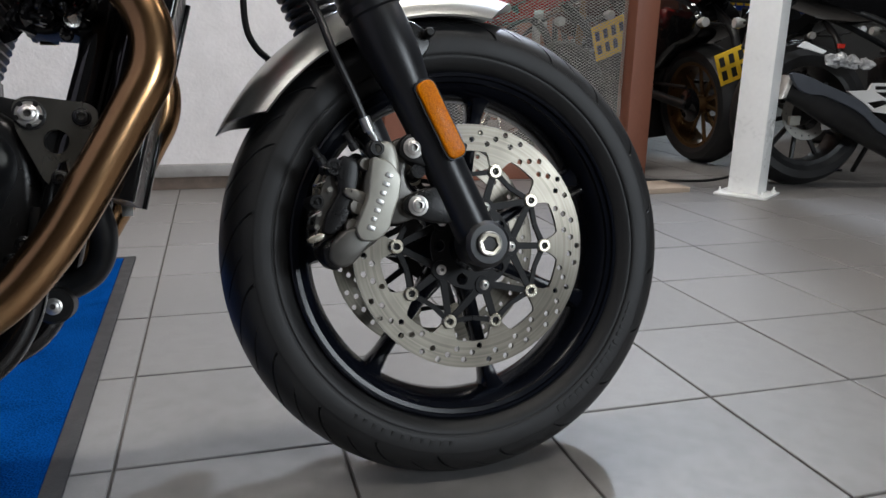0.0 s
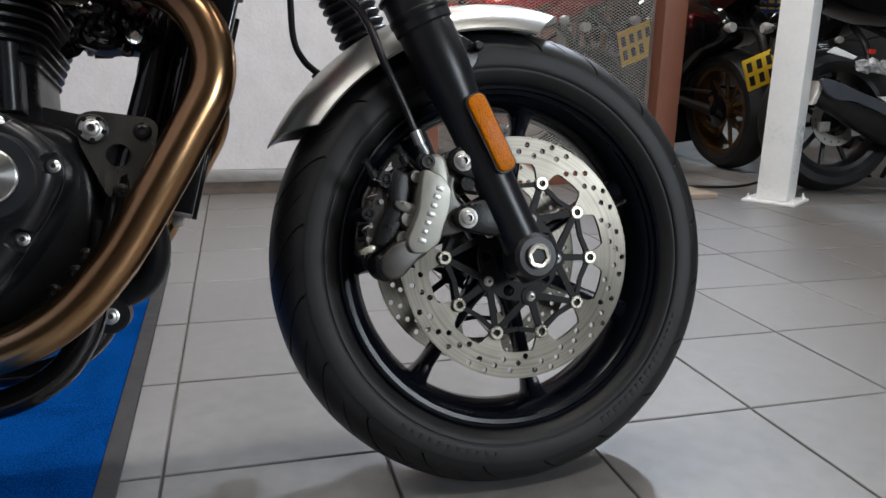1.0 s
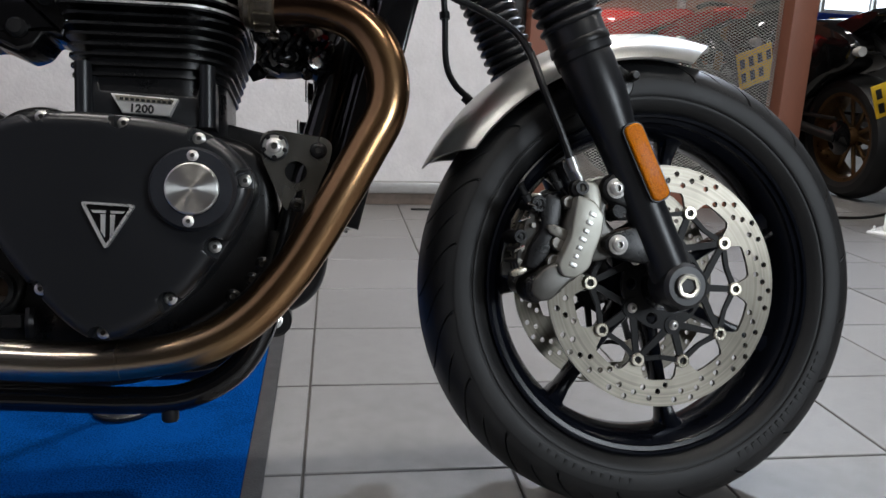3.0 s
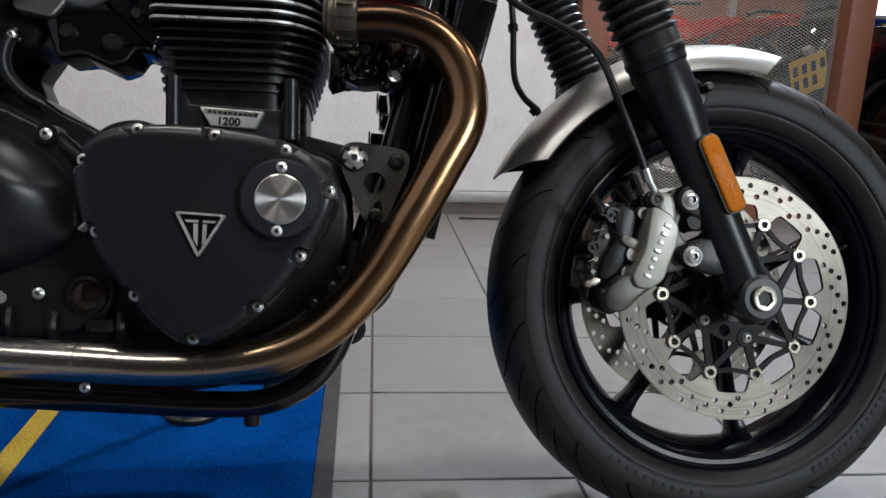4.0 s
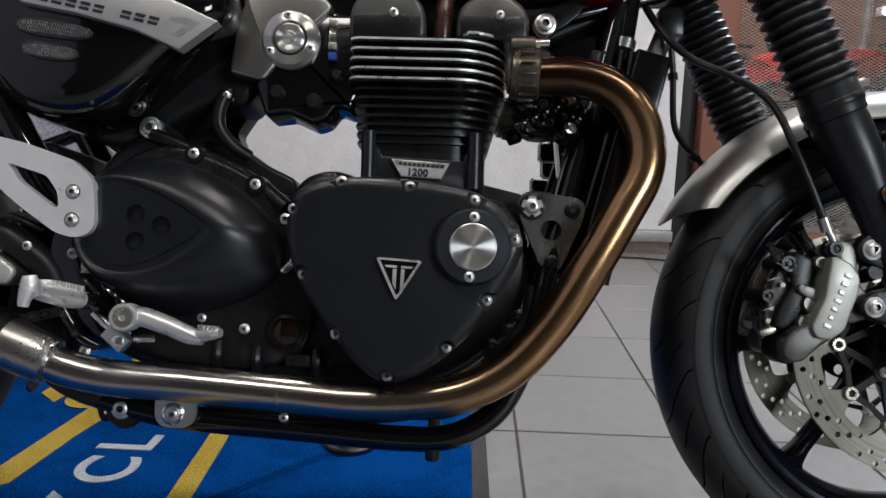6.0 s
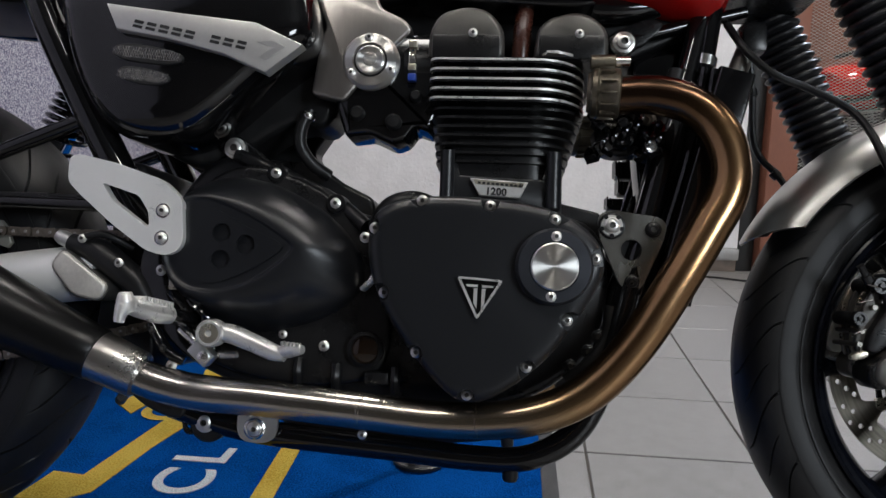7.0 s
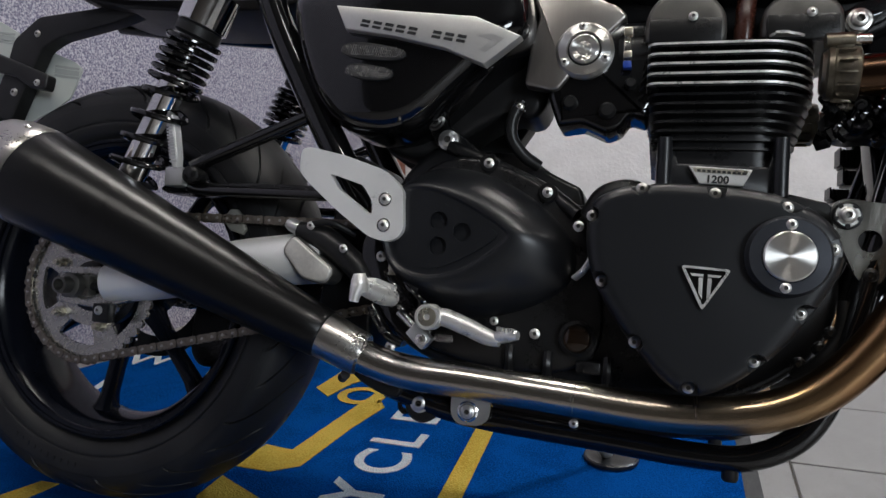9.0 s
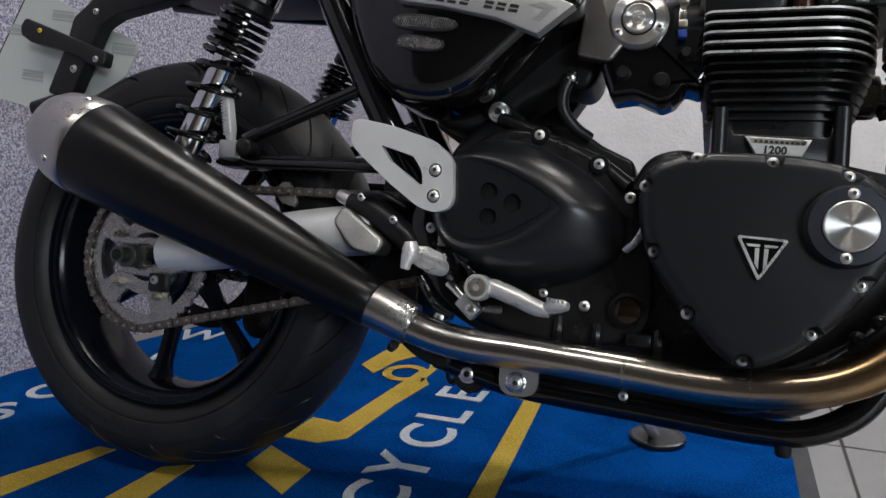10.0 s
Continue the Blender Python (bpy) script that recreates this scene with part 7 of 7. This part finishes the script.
def link_mesh(name, outer):
    bm = bmesh.new()
    d = 0.0085 if outer else 0.0062
    for s in (-1, 1):
        slab(bm, link_outline(0.0072), s * d - 0.001, s * d + 0.001)
    plain = len(bm.faces)
    for s in (-1, 1):
        lathe(bm, (s * PITCH / 2, -0.0105 if outer else -0.006, 0), (0, 1, 0), [(0.0020 if outer else 0.0050, 0), (0.0020 if outer else 0.0050, 0.021 if outer else 0.012)], 10)
    bm.faces.ensure_lookup_table()
    for f in bm.faces[plain:]:
        f.material_index = 1
    bmesh.ops.recalc_face_normals(bm, faces=bm.faces)
    me = bpy.data.meshes.new(name)
    bm.to_mesh(me)
    bm.free()
    me.materials.append(M["chain"])
    me.materials.append(M["sprocket_grey"])
    return me


LINK_O, LINK_I = link_mesh("outer_link", True), link_mesh("inner_link", False)
R_C = 0.106
front_c, front_r = Vector((0.475, 0.390)), 0.045
path_pts = []
up = Vector((RX, RZ + R_C))
up_dir = Vector((front_c.x, front_c.y + front_r)) - up
lo = Vector((RX, RZ - R_C))
lo_dir = Vector((front_c.x, front_c.y - front_r)) - lo
L_up, L_lo, L_arc = up_dir.length, lo_dir.length, math.pi * R_C
total = L_up + L_arc + L_lo
n_links = int(total / PITCH)
chain = part("drive_chain", tube(bmesh.new(), [(front_c.x, SY, front_c.y + front_r), (front_c.x + front_r, SY, front_c.y), (front_c.x, SY, front_c.y - front_r)], 0.0045, 8), "chain", bike, "steel roller drive chain")
for k in range(n_links):
    d = (k + 0.5) * PITCH
    if d < L_up:
        p = Vector((front_c.x, front_c.y + front_r)) - up_dir.normalized() * d
        ang = math.atan2(up_dir.y, up_dir.x)
    elif d < L_up + L_arc:
        a = math.pi / 2 + (d - L_up) / R_C
        p = Vector((RX + R_C * math.cos(a), RZ + R_C * math.sin(a)))
        ang = a + math.pi / 2
    else:
        p = lo + lo_dir.normalized() * (d - L_up - L_arc)
        ang = math.atan2(lo_dir.y, lo_dir.x)
    shared("chain_link", LINK_O if k % 2 else LINK_I, chain, Matrix.Translation((p.x, SY, p.y)) @ Matrix.Rotation(-ang, 4, "Y"))
guard_ = part("chain_guard", slab(bmesh.new(), rounded([(0.08, 0.476), (0.10, 0.486), (0.30, 0.486), (0.36, 0.480), (0.36, 0.472), (0.10, 0.468)], 1), -0.098, -0.060, 0.003), "satin_black", bike, "black chain guard")
part("guard_tab", slab(bmesh.new(), rounded([(0.178, 0.425), (0.180, 0.452), (0.200, 0.452), (0.215, 0.415)], 1), -0.080, -0.074, 0.002), "caliper", guard_)
bolt(guard_, 0.191, -0.083, 0.439, BOLT_M)

# heel guard
hg = eased([(0.3240, 0.4925), (0.3245, 0.5205), (0.3349, 0.5242), (0.3815, 0.5143), (0.4363, 0.4964), (0.4602, 0.4750), (0.4639, 0.4261), (0.4572, 0.4147), (0.4416, 0.4101), (0.4203, 0.4157), (0.3797, 0.4442), (0.3390, 0.4778)], 0.008)
hw_ = eased([(0.3645, 0.4916), (0.4090, 0.4779), (0.4212, 0.4604), (0.4235, 0.4440), (0.4190, 0.4431), (0.3781, 0.4721)], 0.005)
bm = bmesh.new()
pierced(bm, hg, [hw_], -0.155, -0.141)
heel = part("heel_guard", bm, "pale_alloy", bike, "silver alloy heel guard with an open slot", True, 30)
bv = heel.modifiers.new("edge", "BEVEL")
bv.width, bv.segments, bv.limit_method = 0.0052, 4, "ANGLE"
for z in (0.461, 0.430):
    part("screw_seat", lathe(bmesh.new(), (0.439, -0.155, z), (0, -1, 0), [(0.0088, 0), (0.0084, 0.001)], 20), "steel", heel)
    bolt(heel, 0.439, -0.156, z, BOLT_M)
# master cylinder and bracket
mc = part("rear_master_cylinder", tube(bmesh.new(), [(0.312, -0.118, 0.424), (0.350, -0.120, 0.412), (0.392, -0.122, 0.382), (0.412, -0.122, 0.358)], [0.011, 0.017, 0.016, 0.012], 18), "plastic", bike, "black rear brake cylinder")
part("banjo", lathe(bmesh.new(), (0.300, -0.118, 0.430), (0.85, 0, -0.4), [(0.007, -0.006), (0.009, 0.0), (0.009, 0.016), (0.006, 0.018)], 12), "alloy", mc)
bolt(mc, 0.336, -0.137, 0.428, BOLT_S)
bolt(mc, 0.382, -0.138, 0.401, BOLT_S)
tube_on("cylinder_hose", mc, [(0.336, -0.135, 0.430), (0.362, -0.135, 0.433), (0.39, -0.12, 0.42)], 0.004, "plastic")
hanger = part("peg_hanger", slab(bmesh.new(), rounded([(0.405, 0.43), (0.445, 0.42), (0.465, 0.37), (0.475, 0.33), (0.505, 0.305), (0.480, 0.285), (0.445, 0.31), (0.420, 0.34), (0.40, 0.38)], 2), -0.128, -0.110, 0.003), "gloss_black", bike, "black foot peg hanger")
bolt(hanger, 0.4295, -0.130, 0.394, BOLT_M)
bolt(hanger, 0.4475, -0.128, 0.285, BOLT_M)
part("spring_tab", block(bmesh.new(), 0.440, 0.452, -0.132, -0.128, 0.372, 0.388, 0.001), "bronze", hanger)
peg = tube_on("rider_peg", bike, [(0.4640, -0.182, 0.3445), (0.4625, -0.205, 0.3465), (0.4605, -0.235, 0.3510), (0.458, -0.262, 0.356)], [0.0100, 0.0108, 0.0098, 0.0088], "machined", "silver rider foot peg with ribbed top")
tube_on("peg_knuckle", peg, [(0.466, -0.128, 0.338), (0.4655, -0.160, 0.3415), (0.4645, -0.186, 0.3445)], 0.0092, "gloss_black", "gloss black hinge of the peg")
for k in range(10):
    y = -0.186 - 0.0068 * k
    z = 0.3450 + 0.0110 * (-0.186 - y) / 0.076
    box_on("peg_rib", peg, 0.455, 0.471, y - 0.0014, y + 0.0014, z + 0.0065, z + 0.0135 - 0.0003 * k, "machined", 0.0006)
tube_on("peg_end", peg, [(0.458, -0.262, 0.350), (0.4575, -0.265, 0.360), (0.457, -0.266, 0.368)], [0.0085, 0.0092, 0.0062], "machined")
tube_on("peg_feeler", peg, [(0.457, -0.267, 0.354), (0.4550, -0.269, 0.346), (0.454, -0.269, 0.339)], [0.0085, 0.0060, 0.0050], "machined")
pedal = tube_on("brake_pedal", bike, [(0.504, -0.144, 0.3255), (0.520, -0.145, 0.3250), (0.5452, -0.146, 0.3165), (0.5698, -0.147, 0.3068), (0.5860, -0.149, 0.3035)], [0.0108, 0.0110, 0.0106, 0.0098, 0.0075], "machined", "silver brake pedal", seg=20)
part("pedal_pivot", lathe(bmesh.new(), (0.501, -0.140, 0.325), (0, -1, 0), [(0.0155, 0), (0.0155, 0.018), (0.0140, 0.0205), (0.0118, 0.0205), (0.0116, 0.0190)], 28), "machined", pedal)
part("pivot_screw", lathe(bmesh.new(), (0.501, -0.1575, 0.325), (0, -1, 0), [(0.0112, 0), (0.0108, 0.0028), (0.0040, 0.0034), (0.0036, 0.001)], 24), "bronze", pedal)
tip = tube_on("pedal_tip", pedal, [(0.5790, -0.148, 0.3055), (0.5900, -0.152, 0.3090), (0.6000, -0.157, 0.3110), (0.6080, -0.160, 0.3110)], [0.0065, 0.0085, 0.0078, 0.0050], "machined", seg=14)
for k in range(5):
    box_on("tip_rib", tip, 0.584 + 0.0045 * k, 0.586 + 0.0045 * k, -0.164 - 0.0008 * k, -0.150, 0.314, 0.3195 - 0.0005 * k, "alloy", 0.0005)
tube_on("link_rod", pedal, [(0.459, -0.134, 0.328), (0.482, -0.137, 0.310)], 0.0062, "steel", smooth=False)
part("clevis", block(bmesh.new(), -0.016, 0.012, -0.009, 0.009, -0.009, 0.009, 0.002, pose(0.489, -0.137, 0.300, 0, 42, 0)), "alloy", pedal)
part("clevis_pin", lathe(bmesh.new(), (0.492, -0.146, 0.298), (0, -1, 0), [(0.0065, 0), (0.0065, 0.004), (0.004, 0.005)], 16), "steel", pedal)
coil = [(0.505 + 0.0011 * k / 3, -0.135 + 0.0045 * math.cos(k * 0.9), 0.300 + 0.0045 * math.sin(k * 0.9)) for k in range(60)]
part("return_spring", tube(bmesh.new(), coil, 0.0010, 5, 1, True, False), "steel", pedal)

# pressed arm, cable loops and small bolts round the brake cylinder
arm_ = tube_on("cylinder_arm", mc, [(0.4207, -0.130, 0.3329), (0.4338, -0.131, 0.3127), (0.4472, -0.131, 0.2975), (0.462, -0.128, 0.290)], [0.0062, 0.0070, 0.0066, 0.0050], "gloss_black")
for bx, bz in ((0.4260, 0.3250), (0.4400, 0.3050)):
    bolt(mc, bx, -0.137, bz, bolt_mesh("bolt_black", 0.0042, "engine_black"))
for k, (x0, z0) in enumerate(((0.446, 0.360), (0.470, 0.352), (0.484, 0.343))):
    tube_on("switch_cable", mc, [(x0 - 0.016, -0.122, z0 + 0.020), (x0, -0.134 - 0.002 * k, z0 + 0.004), (x0 + 0.012, -0.132, z0 - 0.008), (x0 + 0.010, -0.124, z0 - 0.028)], 0.0028, "gloss_black", seg=8)
part("switch_block", block(bmesh.new(), -0.012, 0.012, -0.010, 0.008, -0.008, 0.008, 0.003, pose(0.474, -0.128, 0.366, 0, 35, 0)), "plastic", mc)

# bracket under the pipe, switch housing, side stand
brk = part("pipe_bracket", pierced(bmesh.new(), eased([(0.526, 0.240), (0.573, 0.238), (0.573, 0.210), (0.562, 0.2005), (0.536, 0.2005), (0.526, 0.210)], 0.010), [ring2(0.547, 0.2145, 0.004, 12)], -0.1215, -0.1165), "alloy", bike, "silver pipe bracket with slotted bolt")
part("bracket_washer", lathe(bmesh.new(), (0.547, -0.1215, 0.2165), (0, -1, 0), [(0.0125, 0), (0.0125, 0.0020), (0.0105, 0.0030), (0.0095, 0.0022)], 24), "steel", brk)
bolt(brk, 0.547, -0.1235, 0.2165, bolt_mesh("bolt_bracket", 0.0068, "bolt_steel", 1.25))
tube_on("bracket_spacer", brk, [(0.547, -0.117, 0.2145), (0.547, -0.095, 0.2145)], 0.010, "plastic", smooth=False)
mount = part("rubber_mount", lathe(bmesh.new(), (0.486, -0.085, 0.217), (0, -1, 0), [(0.022, -0.03), (0.022, 0.020), (0.019, 0.024), (0.010, 0.024)], 28), "plastic", bike, "round rubber mount")
bolt(mount, 0.484, -0.110, 0.219, BOLT_L)
part("lug_eye", pierced(bmesh.new(), rounded([(0.450, 0.226), (0.475, 0.235), (0.475, 0.205), (0.455, 0.200)], 2), [ring2(0.4605, 0.213, 0.004, 10)], -0.100, -0.095), "satin_black", mount)
part("switch_housing", slab(bmesh.new(), rounded([(0.385, 0.258), (0.41, 0.236), (0.445, 0.222), (0.462, 0.225), (0.462, 0.245), (0.42, 0.262)], 2), -0.118, -0.08, 0.004), "plastic", bike, "black switch housing")
tube_on("cross_tube", bike, [(0.486, -0.09, 0.217), (0.486, 0.10, 0.217)], 0.012, "satin_black", smooth=False)
stand = tube_on("side_stand", bike, [(0.62, 0.13, 0.25), (0.655, 0.235, 0.165), (0.690, 0.325, 0.098)], [0.011, 0.010, 0.009], "alloy", "grey side stand leg")
ang = radians(LEAN_DEG)
foot_o = Vector((0.695, 0.338, 0.0))
foot_z = 0.337 * math.sin(ang) / math.cos(ang)
fa = Vector((0, -math.sin(ang), math.cos(ang)))
fp = Vector((0.695, 0.335, 0.0))
fp.z = (0.0095 + fp.y * math.sin(ang)) / math.cos(ang)
part("stand_foot", lathe(bmesh.new(), fp, fa, [(0.042, 0.0), (0.046, 0.002), (0.046, 0.007), (0.043, 0.009), (0.037, 0.0075), (0.028, 0.0095), (0.014, 0.013)], 36), "plastic", stand, "round black stand foot")
tube_on("stand_spring", stand, [(0.60, 0.12, 0.235), (0.635, 0.20, 0.185), (0.648, 0.225, 0.168)], 0.006, "satin_black")

# number plate carrier
holder = part("plate_carrier", slab(bmesh.new(), eased([(0.12, 0.800), (0.12, 0.768), (-0.02, 0.752), (-0.063, 0.739), (-0.165, 0.719), (-0.194, 0.703), (-0.212, 0.663), (-0.243, 0.586), (-0.293, 0.594), (-0.262, 0.674), (-0.252, 0.719), (-0.207, 0.754), (-0.090, 0.764), (-0.03, 0.790)], 0.008), -0.046, -0.018, 0.003, 0.003), "plastic", bike, "black number plate carrier arm")
cross = part("cross_bar", slab(bmesh.new(), eased([(-0.352, 0.706), (-0.342, 0.719), (-0.259, 0.689), (-0.166, 0.655), (-0.170, 0.632), (-0.200, 0.636), (-0.233, 0.655), (-0.326, 0.676), (-0.350, 0.690)], 0.006), -0.058, -0.040, 0.004), "plastic", holder)
bolt(cross, -0.306, -0.0585, 0.694, bolt_mesh("brass_screw", 0.004, "plate_yellow"))
bolt(cross, -0.185, -0.0585, 0.643, BOLT_S)
bolt(holder, -0.240, -0.0465, 0.632, BOLT_M)
bolt(holder, -0.205, -0.0465, 0.726, BOLT_S)
pc = eased([(-0.3947, 0.7739), (-0.3213, 0.7650), (-0.2690, 0.7375), (-0.2147, 0.7109), (-0.1549, 0.6875), (-0.1422, 0.6761), (-0.1624, 0.6285), (-0.1945, 0.6098), (-0.2679, 0.5769), (-0.3543, 0.5755), (-0.4769, 0.6036)], 0.006)
pb = part("blank_plate", slab(bmesh.new(), pc, -0.014, -0.011), "card", holder, "pale blank plate seen from its back")
tube_on("plate_edge", pb, [(-0.3960, -0.0125, 0.7735), (-0.4780, -0.0125, 0.6040)], 0.0022, "plug_brown", smooth=False)
for gx, gz in ((-0.405, 0.722), (-0.305, 0.742), (-0.360, 0.640), (-0.170, 0.680)):
    for k in range(3):
        bar = part("print_bar", block(bmesh.new(), -0.026, 0.022, -0.0003, 0.0003, -0.0018 - (0.0022 if k == 1 else 0), 0.0018 + (0.0022 if k == 1 else 0)), "print", pb)
        bar.matrix_basis = pose(gx, -0.0146, gz - 0.0075 * k, 0, 8, 0)
tube_on("outlet_stub", holder, [(-0.33, -0.03, 0.57), (-0.27, -0.03, 0.585)], 0.014, "plastic", smooth=False)
under = part("rear_fender", slab(bmesh.new(), rounded([(0.28, 0.735), (0.02, 0.742), (-0.12, 0.770), (-0.12, 0.79), (0.02, 0.775), (0.28, 0.79)], 1), -0.07, 0.07, 0.004), "plastic", bike, "black underside of the rear mudguard")


# ---------- floor pieces ----------
# tiles: those nearest the walk as pieces of the floor, the rest joined
bm = bmesh.new()
h = TILE / 2 - 0.0022
loops = [[(-h, -h, -0.0038), (h, -h, -0.0038), (h, h, -0.0038), (-h, h, -0.0038)], [(-h, -h, -0.0012), (h, -h, -0.0012), (h, h, -0.0012), (-h, h, -0.0012)]]
g = h - 0.0014
loops.append([(-g, -g, 0), (g, -g, 0), (g, g, 0), (-g, g, 0)])
skin(bm, loops, True, True, True)
tile_mesh = bpy.data.meshes.new("tile")
bm.to_mesh(tile_mesh)
bm.free()
tile_mesh.materials.append(M["tile"])
tv = [tuple(v.co) for v in tile_mesh.vertices]
tf = [tuple(p.vertices) for p in tile_mesh.polygons]
rest_v, rest_f = [], []


def joint(i):
    """The joints across the floor; the fourth was laid a little wide."""
    return TILE * i + (0.013 if i == 3 else 0.0)


for i in range(-16, 28):
    for j in range(-14, 26):
        c = TO + TU * ((joint(i) + joint(i + 1)) / 2) + TV * (TILE * (j + 0.5))
        if not (-4.3 < c.x < 9.3 and -4.3 < c.y < 7.8):
            continue
        near = -0.3 < c.x < 4.6 and -0.5 < c.y < 2.9 and not (c.x < 0.75 and c.y < 1.1)
        mm = pose(c.x, c.y, random.uniform(-0.0004, 0.0004), random.uniform(-0.1, 0.1), random.uniform(-0.1, 0.1), math.degrees(TURNED)) @ Matrix.Diagonal(((joint(i + 1) - joint(i)) / TILE, 1, 1, 1))
        if near:
            shared("tile", tile_mesh, floor, mm)
        else:
            k = len(rest_v)
            rest_v += [tuple(mm @ Vector(v)) for v in tv]
            rest_f += [tuple(k + q for q in p) for p in tf]
me = bpy.data.meshes.new("tiles_far")
me.from_pydata(rest_v, [], rest_f)
me.materials.append(M["tile"])
far_tiles = new("tiles_far", me)
far_tiles.parent = floor
tagged(far_tiles, "more grey tiles further off", kind="stuff")
